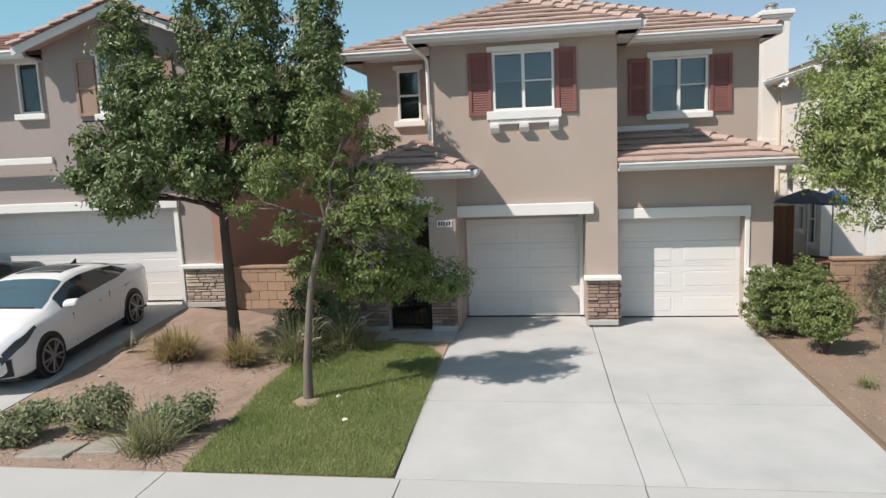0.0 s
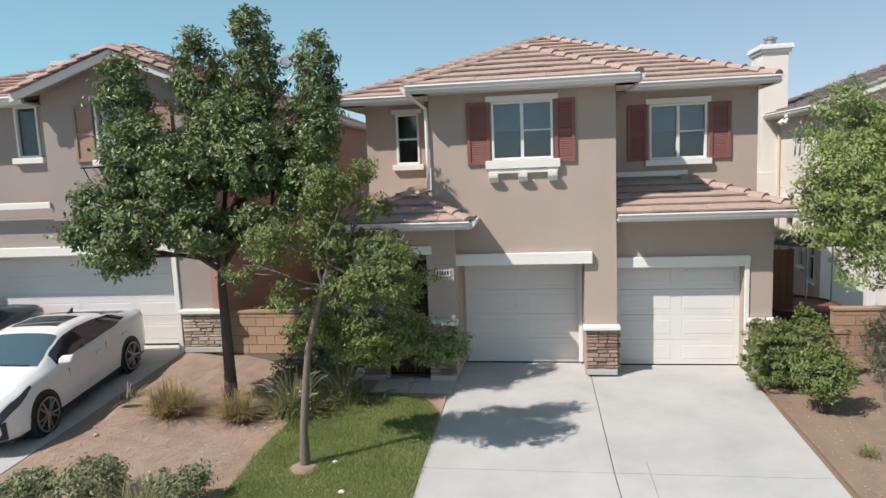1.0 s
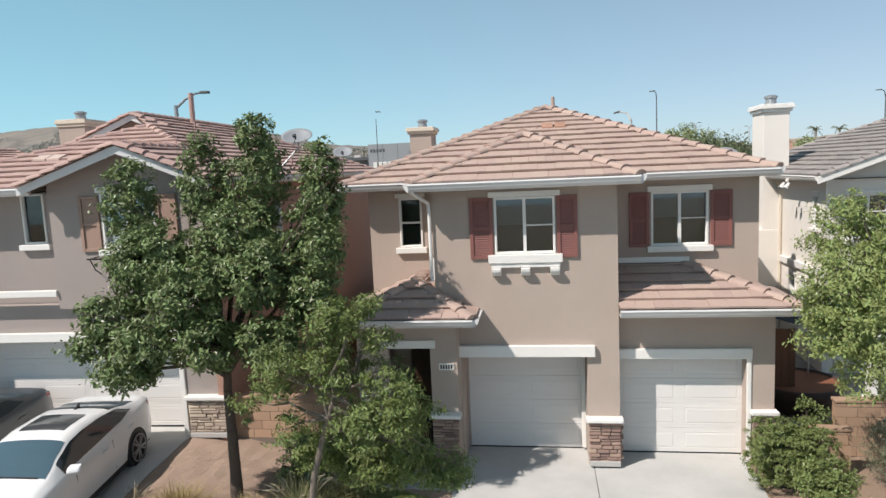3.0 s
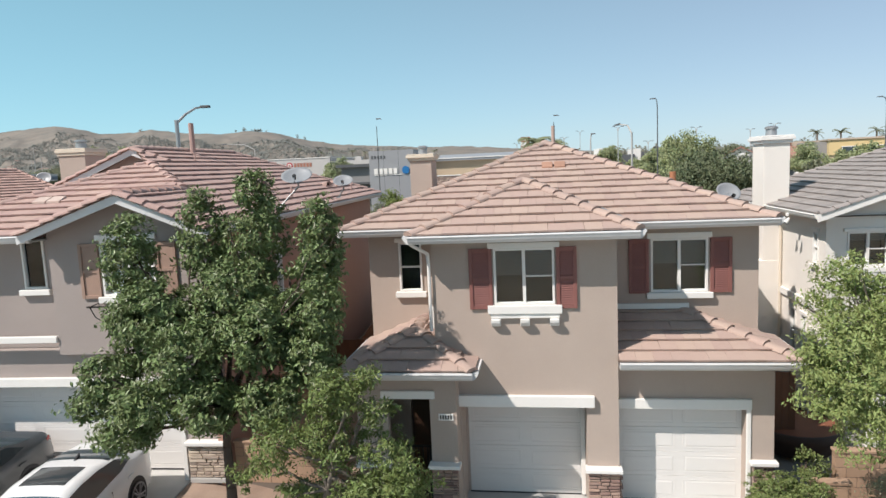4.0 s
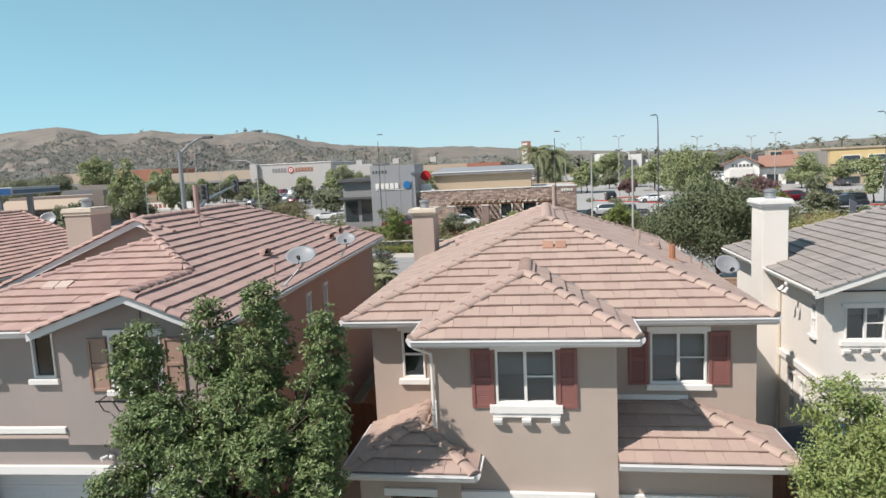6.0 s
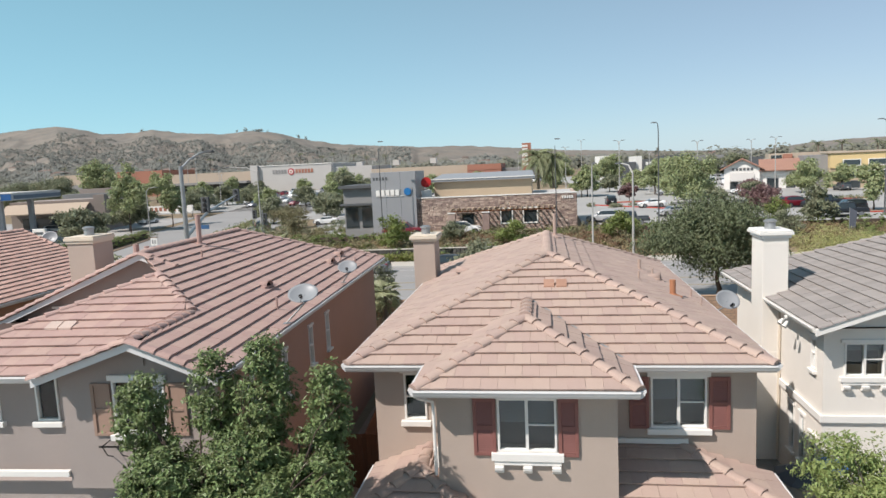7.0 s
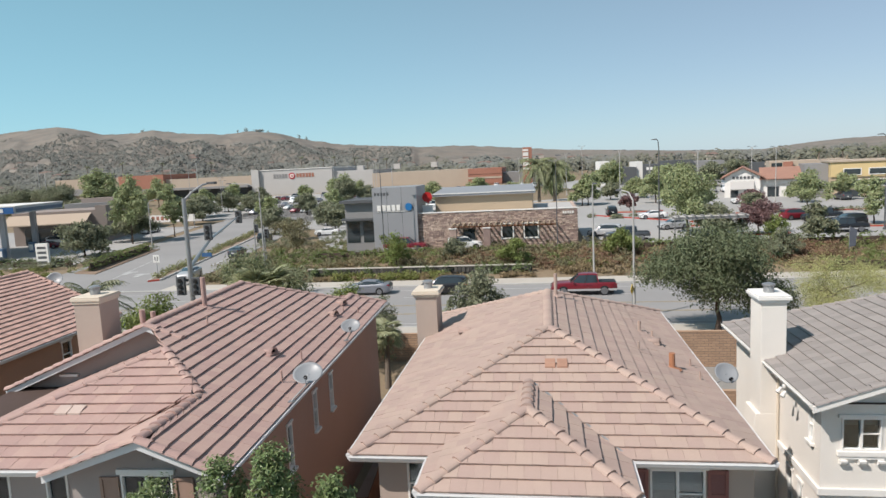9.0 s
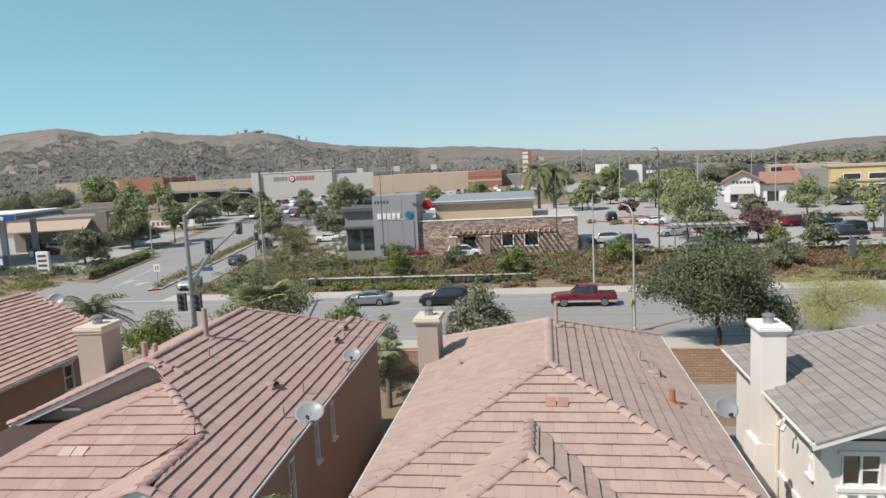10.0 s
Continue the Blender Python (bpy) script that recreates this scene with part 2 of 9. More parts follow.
LOT = mat("parking_asphalt", (0.40, 0.39, 0.375), 0.9, col2=(0.30, 0.295, 0.285), big=0.05, fine=4, var=0.16)
DIRT = mat("bare_soil", (0.37, 0.275, 0.21), 0.95, col2=(0.27, 0.195, 0.15), big=0.9, fine=35, var=0.25, bump=0.008, grain=45)
GRAVEL = mat("gravel_pale", (0.30, 0.285, 0.26), 0.95, col2=(0.22, 0.205, 0.185), big=2, fine=30, var=0.35, bump=0.015, grain=30)
FLAG = mat("flagstone_weathered", (0.36, 0.335, 0.29), 0.9, col2=(0.26, 0.24, 0.20), big=4, fine=40, var=0.25, bump=0.006, grain=30)
DIRT_R = mat("brown_soil", (0.29, 0.21, 0.15), 0.95, col2=(0.22, 0.16, 0.115), big=0.9, fine=35, var=0.25, bump=0.008, grain=45)
EARTH = mat("dry_ground", (0.27, 0.20, 0.13), 0.95, col2=(0.18, 0.145, 0.09), big=0.12, fine=2.5, var=0.3, bump=0.05, grain=3)
LAWN = mat("lawn_soil", (0.12, 0.15, 0.05), 0.95, col2=(0.16, 0.16, 0.07), big=0.8, fine=30, var=0.3, bump=0.02, grain=50)
BARK = mat("bark", (0.115, 0.085, 0.065), 0.95, col2=(0.075, 0.055, 0.045), big=4, fine=30, var=0.3, bump=0.02, grain=22, stretch=(1, 1, 0.25))
BARK_G = mat("bark_grey", (0.22, 0.185, 0.15), 0.95, col2=(0.14, 0.115, 0.09), big=5, fine=30, var=0.3, bump=0.015, grain=25, stretch=(1, 1, 0.3))
WOOD = mat("fence_wood", (0.17, 0.075, 0.04), 0.85, col2=(0.12, 0.055, 0.03), big=3, fine=30, var=0.25, bump=0.003, grain=40, stretch=(1, 1, 0.15), rnd=0.25)
BLOCK = mat("block_tan", (0.40, 0.265, 0.175), 0.9, col2=(0.35, 0.235, 0.16), big=1, fine=35, var=0.15, bump=0.004, grain=60, rnd=0.22)
MORTAR = mat("mortar", (0.20, 0.165, 0.135), 0.95, var=0.15)
LEDGE = mat("ledge_stone_pale", (0.56, 0.47, 0.38), 0.9, col2=(0.36, 0.29, 0.235), big=3, fine=25, var=0.25, bump=0.008, grain=30, rnd=0.6, hue=0.02)
BRICK = mat("brick_red", (0.36, 0.25, 0.205), 0.9, col2=(0.25, 0.165, 0.135), big=4, fine=30, var=0.25, bump=0.004, grain=45, rnd=0.7, hue=0.03)
IRON = mat("black_iron", (0.012, 0.012, 0.013), 0.45, 0.6, var=0.2)
STEEL = mat("galvanised_steel", (0.42, 0.42, 0.42), 0.45, 0.7, var=0.15)
POLE = mat("pole_concrete", (0.42, 0.41, 0.39), 0.7, var=0.12)
RUBBER = mat("rubber_black", (0.014, 0.014, 0.015), 0.8, var=0.2)
DISH = mat("dish_grey", (0.27, 0.28, 0.29), 0.4, 0.0, var=0.08)


# ---- parts of houses ----
def window(parent, to, u0, u1, z0, z1, sill=0.1, head=0.1, side=0.03, split="v", corbels=0, blind=0.5, trim=None, wide=0.09, slats=None):
    """A framed sash window in a wall opening, with sill, head trim, panes and a roller blind behind."""
    trim = trim or TRIM
    w = part("window", Geo(to).panel(u0, u1, z0, z1, -0.09, 0.03, [(u0 + 0.045, u1 - 0.045, z0 + 0.045, z1 - 0.045)]), TRIM, parent, "white framed window", bevel=0.006)
    um = (u0 + u1) / 2
    zm = (z0 + z1) / 2
    if split == "v":
        part("mullion", Geo(to).box(um - 0.03, -0.075, z0 + 0.04, um + 0.03, 0.022, z1 - 0.04), TRIM, w)
        part("rail", Geo(to).box(um + 0.03, -0.07, zm - 0.012, u1 - 0.04, 0.0, zm + 0.012), TRIM, w)
        for a, b in ((u0 + 0.04, um - 0.03), (um + 0.03, u1 - 0.04)):
            part("pane", Geo(to).box(a, -0.05, z0 + 0.04, b, -0.044, z1 - 0.04), GLASS, w).visible_shadow = False
    elif split == "n":
        part("pane", Geo(to).box(u0 + 0.04, -0.05, z0 + 0.04, u1 - 0.04, -0.044, z1 - 0.04), GLASS, w).visible_shadow = False
    else:
        part("rail", Geo(to).box(u0 + 0.04, -0.075, zm - 0.02, u1 - 0.04, 0.005, zm + 0.02), TRIM, w)
        for a, b in ((z0 + 0.04, zm - 0.02), (zm + 0.02, z1 - 0.04)):
            part("pane", Geo(to).box(u0 + 0.04, -0.05, a, u1 - 0.04, -0.044, b), GLASS, w).visible_shadow = False
    g = Geo(to)
    n, back = int((z1 - z0) * blind / 0.05), (-0.065 if blind >= 1 else -0.135)
    for i in range(n):
        g.box(u0 + 0.05, back - 0.01, z1 - 0.05 * (i + 1), u1 - 0.05, back, z1 - 0.05 * i - 0.008)
    if n:
        part("blind", g, slats or BLIND, w, "slatted blind")
    # a flat dark sheet in place of the unlit room
    part("room_box", Geo(to).panel(u0 - 0.1, u1 + 0.1, z0 - 0.1, z1 + 0.1, -0.65, -0.6), ROOM_SHADE, w, "dark sheet standing for the unlit room behind the glass")
    part("sill", Geo(to).box(u0 - wide, -0.04, z0 - sill, u1 + wide, 0.11, z0 - 0.004), trim, w, "projecting window sill", bevel=0.012)
    if corbels:
        part("sill_band", Geo(to).box(u0 - wide + 0.05, -0.02, z0 - sill - 0.09, u1 + wide - 0.05, 0.08, z0 - sill - 0.003), trim, w, bevel=0.012)
        for i in range(corbels):
            u = u0 - wide + 0.15 + (u1 - u0 + 2 * wide - 0.3) * i / (corbels - 1)
            part("corbel", Geo(to).prism([(0.0, z0 - sill - 0.26), (0.10, z0 - sill - 0.24), (0.16, z0 - sill - 0.16), (0.17, z0 - sill - 0.095), (0.0, z0 - sill - 0.095)], 0, u - 0.09, u + 0.09), trim, w, bevel=0.012)
    part("head_trim", Geo(to).box(u0 - wide * 0.8, -0.02, z1 + 0.004, u1 + wide * 0.8, 0.06, z1 + head), trim, w, bevel=0.01)
    return w


def shutter(parent, to, u0, u1, z0, z1, material, louvred=True):
    """A shutter with a raised frame and a middle rail, louvred or boarded between."""
    s = part("shutter", Geo(to).box(u0 + 0.02, 0.003, z0 + 0.02, u1 - 0.02, 0.022, z1 - 0.02), material, parent)
    zm = (z0 + z1) / 2
    for a, b in ((u0, u0 + 0.07), (u1 - 0.07, u1)):
        part("stile", Geo(to).box(a, 0.002, z0, b, 0.05, z1), material, s, bevel=0.006)
    for z in (z0, zm - 0.035, z1 - 0.07):
        part("rail", Geo(to).box(u0 + 0.07, 0.002, z, u1 - 0.07, 0.046, z + 0.07), material, s, bevel=0.006)
    if not louvred:
        return s
    g = Geo(to)
    z = z0 + 0.08
    while z < z1 - 0.1:
        if abs(z + 0.02 - zm) > 0.06:
            g.hexa([(u0 + 0.07, 0.022, z), (u1 - 0.07, 0.022, z), (u1 - 0.07, 0.022, z + 0.035), (u0 + 0.07, 0.022, z + 0.035),
                    (u0 + 0.07, 0.036, z), (u1 - 0.07, 0.036, z), (u1 - 0.07, 0.024, z + 0.03), (u0 + 0.07, 0.024, z + 0.03)])
        z += 0.045
    tagged(part("louvres", g, material, s), kind="stuff")
    return s


def garage_door(parent, to, u0, u1, z0, z1, sections=4, wide=2):
    """A sectional door with raised long panels."""
    d = part("garage_door", Geo(to).box(u0, -0.06, z0, u1, -0.03, z1), DOOR, parent, "white sectional garage door")
    h = (z1 - z0) / sections
    for i in range(sections):
        a, b = z0 + i * h + 0.002, z0 + (i + 1) * h - 0.002
        s = part("section", Geo(to).box(u0, -0.03, a, u1, 0.0, b), DOOR, d, bevel=0.004)
        w = (u1 - u0) / wide
        for k in range(wide):
            p, q = u0 + k * w + 0.07, u0 + (k + 1) * w - 0.07
            g = Geo(to)
            g.panel(p, q, a + 0.07, b - 0.07, 0.0, 0.004, [(p + 0.02, q - 0.02, a + 0.09, b - 0.09)])
            g.hexa([(p + 0.05, 0.001, a + 0.11), (q - 0.05, 0.001, a + 0.11), (q - 0.05, 0.001, b - 0.11), (p + 0.05, 0.001, b - 0.11),
                    (p + 0.07, 0.006, a + 0.13), (q - 0.07, 0.006, a + 0.13), (q - 0.07, 0.006, b - 0.13), (p + 0.07, 0.006, b - 0.13)])
            part("raised_panel", g, DOOR, s)
    part("weather_strip", Geo(to).box(u0, -0.05, z0 - 0.02, u1, 0.004, z0 + 0.012), RUBBER, d, "black rubber weather strip")
    return d


RNG = random.Random(7)


class Tiler:
    """Lays overlapping flat tiles on the planes of one roof: some as objects, the rest joined."""

    def __init__(self, roof, material, singles, width=0.33, step=0.355, turn=None):
        self.roof, self.material, self.left, self.width, self.step = roof, material, singles, width, step
        self.rest = Geo()
        g = Geo()
        w, s = width, step
        g.hexa([(-w / 2 + 0.002, 0, 0.02), (w / 2 - 0.002, 0, 0.02), (w / 2 - 0.002, s + 0.05, -0.02), (-w / 2 + 0.002, s + 0.05, -0.02),
                (-w / 2 + 0.002, 0, 0.056), (w / 2 - 0.002, 0, 0.056), (w / 2 - 0.002, s + 0.05, 0.002), (-w / 2 + 0.002, s + 0.05, 0.002)])
        self.tile = mesh_of("tile", g, material)
        self.deck = Geo()

    def plane(self, poly, single=False, deck=True):
        """poly: corners in the roof's own axes, the eave first; each course must cross it once."""
        ps = [Vector(p) for p in poly]
        u = (ps[1] - ps[0]).normalized()
        n = u.cross(ps[-1] - ps[0]).normalized()
        if n.z < 0:
            n = -n
        v = n.cross(u)
        if v.z < 0:
            v = -v
        flat = [((p - ps[0]).dot(u), (p - ps[0]).dot(v)) for p in ps]
        top = max(b for _, b in flat)
        def span(h):
            h = min(max(h, 1e-4), top - 1e-4)
            xs = []
            for (a0, b0), (a1, b1) in zip(flat, flat[1:] + flat[:1]):
                if (b0 - h) * (b1 - h) <= 0 and b0 != b1:
                    xs.append(a0 + (a1 - a0) * (h - b0) / (b1 - b0))
            return (min(xs), max(xs)) if xs else (0, 0)
        if deck:
            self.deck.slab([tuple(p - n * 0.012) for p in ps], 0.09)
        row, h = 0, -0.03
        while h < top - 0.05:
            e = min(h + self.step + 0.03, top)
            (l0, r0), (l1, r1) = span(h), span(e)
            x = min(l0, l1) - (row % 2) * self.width / 2 - 0.02
            while x < max(r0, r1):
                b0, b1 = max(x, l0), min(x + self.width, r0)
                t0, t1 = max(x, l1), min(x + self.width, r1)
                lift = RNG.uniform(-0.004, 0.006)
                if b1 - b0 > 0.01 or t1 - t0 > 0.01:
                    whole = b0 == x and t0 == x and b1 == x + self.width and t1 == x + self.width and e == h + self.step + 0.03
                    if whole and single and self.left > 0:
                        self.left -= 1
                        ob = new("tile", self.tile)
                        ob.parent = self.roof
                        o = ps[0] + u * (x + self.width / 2) + v * h + n * lift
                        ob.matrix_local = Matrix((u, v, n)).transposed().to_4x4()
                        ob.matrix_local.translation = o
                        m = Matrix((u, v, n)).transposed().to_4x4()
                        m.translation = o
                        ob.matrix_local = m @ pose(0, 0, 0, 0, 0, RNG.uniform(-0.5, 0.5))
                    else:
                        if b1 < b0:
                            b0 = b1 = (b0 + b1) / 2
                        if t1 < t0:
                            t0 = t1 = (t0 + t1) / 2
                        q = 0.002
                        pts = []
                        for hb, ht in ((0.02, -0.02), (0.056, 0.002)):
                            for a, b, hh in ((b0 + q, h, hb), (b1 - q, h, hb), (t1 - q, e, ht), (t0 + q, e, ht)):
                                pts.append(ps[0] + u * a + v * b + n * (hh + lift))
                        self.rest.hexa([tuple(p) for p in pts])
                x += self.width
            h += self.step
            row += 1

    def caps(self, p, q, r=0.13, lift=0.03):
        """Overlapping half-round tiles along a hip or ridge, from low to high."""
        p, q = Vector(p), Vector(q)
        w = (q - p).normalized()
        side = w.cross(Vector((0, 0, 1))).normalized()
        up = side.cross(w)
        n = max(1, round((q - p).length / 0.36))
        for i in range(n):
            a = p + (q - p) * (i / n)
            b = p + (q - p) * min(1, (i + 1.18) / n)
            vs = []
            for c, rr, h in ((a, r, lift + 0.03), (b, r * 0.84, lift - 0.005)):
                for k in range(8):
                    an = math.pi * k / 7
                    vs.append(c + side * (math.cos(an) * rr * 1.15) + up * (math.sin(an) * rr * 0.72 + h - 0.05))
            fs = [(k, k + 1, k + 9, k + 8) for k in range(7)] + [tuple(range(7, -1, -1)), tuple(range(8, 16)), (0, 8, 15, 7)]
            c = part("ridge_cap", Geo().add([tuple(x) for x in vs], fs), self.material, self.roof)

    def finish(self):
        self.deck_ob = part("roof_deck", self.deck, DECK, self.roof)
        tagged(part("tiles", self.rest, self.material, self.roof), kind="stuff")


def eave(parent, p, q, out, drop=0.16, soffit=0.5, material=None):
    """A gutter along an eave from p to q, with a boxed soffit behind it; out is the outward way (x, y)."""
    p, q, o = Vector(p), Vector(q), Vector((*out, 0)).normalized()
    g = Geo()
    prof = [(-0.02, -0.02), (0.11, -0.0), (0.12, -0.03), (0.10, -0.06), (0.085, -0.10), (0.03, -drop), (-0.02, -drop)]
    vs = [c + o * a + Vector((0, 0, b)) for c in (p, q) for a, b in prof]
    n = len(prof)
    g.add([tuple(v) for v in vs], [tuple(range(n)), tuple(range(2 * n - 1, n - 1, -1))] + [(i, (i + 1) % n, (i + 1) % n + n, i + n) for i in range(n)])
    gu = part("gutter", g, material or GUTTER, parent, "white metal gutter")
    s = Geo()
    a = [p - o * 0.021, q - o * 0.021, q - o * soffit, p - o * soffit]
    z0, z1 = -drop + 0.01, -drop + 0.05
    s.hexa([tuple(c + Vector((0, 0, z0))) for c in a] + [tuple(c + Vector((0, 0, z1))) for c in a])
    part("soffit", s, material or GUTTER, parent)
    return gu


def stones(parent, to, u0, u1, z0, z1, material, long=(0.12, 0.34), tall=(0.05, 0.11), name="stone", seed=1, depth=(0.02, 0.05), d=0.0):
    """Courses of separate uneven stones proud of a mortar bed."""
    r = random.Random(seed)
    z = z0
    while z < z1 - 0.02:
        h = min(r.uniform(*tall), z1 - z)
        u = u0
        while u < u1 - 0.01:
            w = min(r.uniform(*long), u1 - u)
            if u1 - u - w < 0.05:
                w = u1 - u
            dd, j = d + r.uniform(*depth), r.uniform(0, 0.008)
            g = Geo(to)
            a, b, c, e = u + 0.005, u + w - 0.005, z + 0.004 + j * 0.3, z + h - 0.004
            k = 0.008
            g.hexa([(a, d, c), (b, d, c), (b, d, e), (a, d, e), (a + k, dd, c + k), (b - k, dd + r.uniform(-0.008, 0.004), c + k), (b - k, dd, e - k), (a + k, dd + r.uniform(-0.008, 0.004), e - k)])
            part(name, g, material, parent)
            u += w
        z += h


def chimney(parent, x0, x1, y0, y1, z0, z1, material, cap, out=1.0):
    c = part("chimney", Geo().box(x0, y0, z0, x1, y1, z1 - 0.25), material, parent, "stucco chimney", bevel=0.015)
    for a, z, h in ((0.06, z1 - 0.25, 0.1), (0.12, z1 - 0.15, 0.1), (0.09, z1 - 0.05, 0.05)):
        a *= out
        part("chimney_cap", Geo().box(x0 - a, y0 - a, z + 0.002, x1 + a, y1 + a, z + h), cap, c, bevel=0.012)
    xm, ym = (x0 + x1) / 2, (y0 + y1) / 2
    part("flue", Geo().lathe((xm, ym, z1), [(0.17, -0.01), (0.16, 0.2), (0.15, 0.2), (0.2, 0.22), (0.2, 0.27), (0.1, 0.31)], 14), STEEL, c, "metal flue cap", smooth=False)
    return c


def vent_pipe(x, y, z, h=0.35, r=0.045, material=None, label="painted plumbing vent pipe on the tiled roof"):
    v = thing("vent_pipe", label, "vent pipe", (x, y, z), group="roof vents")
    part("pipe", Geo().rod((0, 0, -0.12), (0, 0, h), r, r, 10), material or TILE, v)
    part("flashing", Geo().lathe((0, 0, -0.05), [(r * 3.2, 0.0), (r * 1.3, 0.07), (r * 1.02, 0.10)], 10), material or TILE, v)
    return v


# ---- the taupe house ----
house = thing("house", "two-storey taupe stucco house with terracotta tile roof", "house", (-0.13, 15.0, 0))
ROOT = Vector((-0.13, 15.0, 0))


def own(to):
    """Shifts a mapping to the taupe house's own axes."""
    return lambda u, d, z: tuple(Vector(to(u, d, z)) - ROOT)


def at_house(x, y, z):
    return (x + 0.13, y - 15.0, z)


W = 0.16
FRONT, BODY, GARAGE, PORCH = own(south(13.75)), own(south(15.35)), own(south(14.12)), own(south(13.3))
hw = lambda g, label="": part("wall", g, STUCCO, house, label)
# projecting front block with the recessed single door
hw(Geo(FRONT).panel(-2.44, 1.12, -0.1, 5.6, -W, 0, [(-1.98, 0.51, -1, 2.2), (-1.22, -0.05, 4.25, 5.36)]))
hw(Geo(own(west(-2.44))).panel(13.91, 15.35, 0, 5.6, -W, 0))
hw(Geo(own(east(1.12))).panel(13.91, 15.35, 0, 5.6, -W, 0))
hw(Geo(own(south(14.5))).panel(-2.28, -1.93, 0, 2.4, -W, 0))
hw(Geo(own(south(14.5))).panel(0.47, 0.96, 0, 2.4, -W, 0))
hw(Geo(own(south(14.5))).panel(-1.93, 0.47, 2.07, 2.4, -W, 0))
hw(Geo(own(east(-1.98))).panel(13.91, 14.5, 0, 2.4, -0.3, 0.0))
hw(Geo(own(west(0.51))).panel(13.91, 14.5, 0, 2.4, -0.45, 0.0))
part("recess_ceiling", Geo(at_house).box(-1.98, 13.91, 2.2, 0.51, 14.5, 2.3), STUCCO, house)
# garage block
hw(Geo(GARAGE).panel(1.12, 4.09, -0.1, 3.02, -W, 0, [(1.15, 3.57, -1, 2.06)]))
hw(Geo(own(east(4.09))).panel(14.28, 15.35, 0, 3.02, -W, 0))
# body
hw(Geo(BODY).panel(-4.13, 4.14, 0, 5.6, -W, 0, [(-3.45, -2.93, 4.25, 5.35), (1.98, 3.14, 4.14, 5.28), (-3.35, -2.46, -1, 2.1)]))
hw(Geo(own(west(-4.13))).panel(15.51, 28.4, 0, 5.6, -W, 0))
hw(Geo(own(east(4.14))).panel(15.51, 28.4, 0, 5.6, -W, 0))
hw(Geo(own(north(28.4))).panel(-3.97, 3.98, 0, 5.6, -W, 0))
# porch screen wall
hw(Geo(PORCH).panel(-4.0, -2.0, 0, 3.05, -W, 0, [(-3.38, -2.53, -1, 2.5)]))
hw(Geo(own(east(-2.0))).panel(13.46, 13.75, 0, 3.05, -W, 0))
hw(Geo(own(west(-4.0))).panel(13.46, 15.35, 0, 3.05, -W, 0, [(13.8, 14.9, 0.9, 2.5)]))
part("entry_door", Geo(own(south(15.38))).box(-3.33, -0.05, 0.02, -2.48, 0.0, 2.08), mat("entry_door_brown", (0.07, 0.035, 0.02), 0.5, var=0.2), house, "dark brown entry door")

garage_door(house, own(south(14.56)), -1.95, 0.49, -0.03, 2.07)
garage_door(house, own(south(14.42)), 1.14, 3.6, -0.03, 2.06)
hw(Geo(own(west(3.57))).panel(14.28, 14.5, -0.1, 2.06, -0.2, 0.0))
for nm, g in (("door_head_trim", Geo(FRONT).box(-2.05, 0.0, 2.2, 0.66, 0.1, 2.43)), ("door_head_trim", Geo(GARAGE).box(1.13, 0.0, 2.045, 3.66, 0.08, 2.25)),
              ("door_jamb_trim", Geo(GARAGE).box(3.572, -0.25, -0.05, 3.66, 0.03, 2.043)), ("door_jamb_trim", Geo(own(south(14.5))).box(0.42, 0.0, 0.0, 0.508, 0.04, 2.19)),
              ("porch_head_trim", Geo(PORCH).box(-3.5, 0.0, 2.5, -2.42, 0.06, 2.66))):
    part(nm, g, TRIM, house, "white painted foam trim", bevel=0.012)
window(house, FRONT, -1.22, -0.05, 4.25, 5.36, sill=0.17, head=0.11, corbels=3, wide=0.13)
window(house, BODY, 1.98, 3.14, 4.14, 5.28, sill=0.13, head=0.12)
window(house, BODY, -3.45, -2.93, 4.25, 5.35, sill=0.13, head=0.1, split="h", blind=0.0)
for to, a, b, z0, z1 in ((FRONT, -1.70, -1.25, 4.17, 5.37), (FRONT, -0.02, 0.37, 4.17, 5.37), (BODY, 1.53, 1.94, 4.12, 5.28), (BODY, 3.18, 3.61, 4.12, 5.28)):
    shutter(house, to, a, b, z0, z1, SHUTTER)

# stone piers with caps
def stone_pier(parent, to, u0, u1, z0, z1, depth, material, name, seed, cap=0.07, tall=(0.05, 0.085), long=(0.14, 0.26)):
    p = part("pier", Geo(to).box(u0 + 0.03, -0.05, z0, u1 - 0.03, depth, z1), MORTAR, parent, "stone-faced pier")
    stones(p, to, u0, u1, z0 + 0.02, z1, material, long=long, tall=tall, name=name, seed=seed, d=depth - 0.006)
    part("pier_cap", Geo(to).box(u0 - 0.05, -0.05, z1 + 0.002, u1 + 0.05, depth + 0.1, z1 + cap), TRIM, p, "white pier cap", bevel=0.015)
    part("pier_foot", Geo(to).box(u0 + 0.01, -0.05, z0, u1 - 0.01, depth + 0.06, z0 + 0.11), WALKWAY, p, "concrete pier foot", bevel=0.012)
    return p

p = stone_pier(house, FRONT, 0.51, 1.12, 0.0, 0.9, 0.1, BRICK, "brick", 3, cap=0.08)
stones(p, own(east(1.125)), 13.66, 14.1, 0.12, 0.9, BRICK, long=(0.14, 0.26), tall=(0.05, 0.085), name="brick", seed=5)
stone_pier(house, PORCH, -2.53, -2.0, 0.0, 1.12, 0.1, BRICK, "brick", 6, cap=0.08)
stone_pier(house, PORCH, -4.0, -3.4, 0.0, 1.12, 0.1, BRICK, "brick", 8, cap=0.08)
stone_pier(house, GARAGE, 3.68, 4.09, 0.0, 0.93, 0.07, BRICK, "brick", 9, cap=0.08)

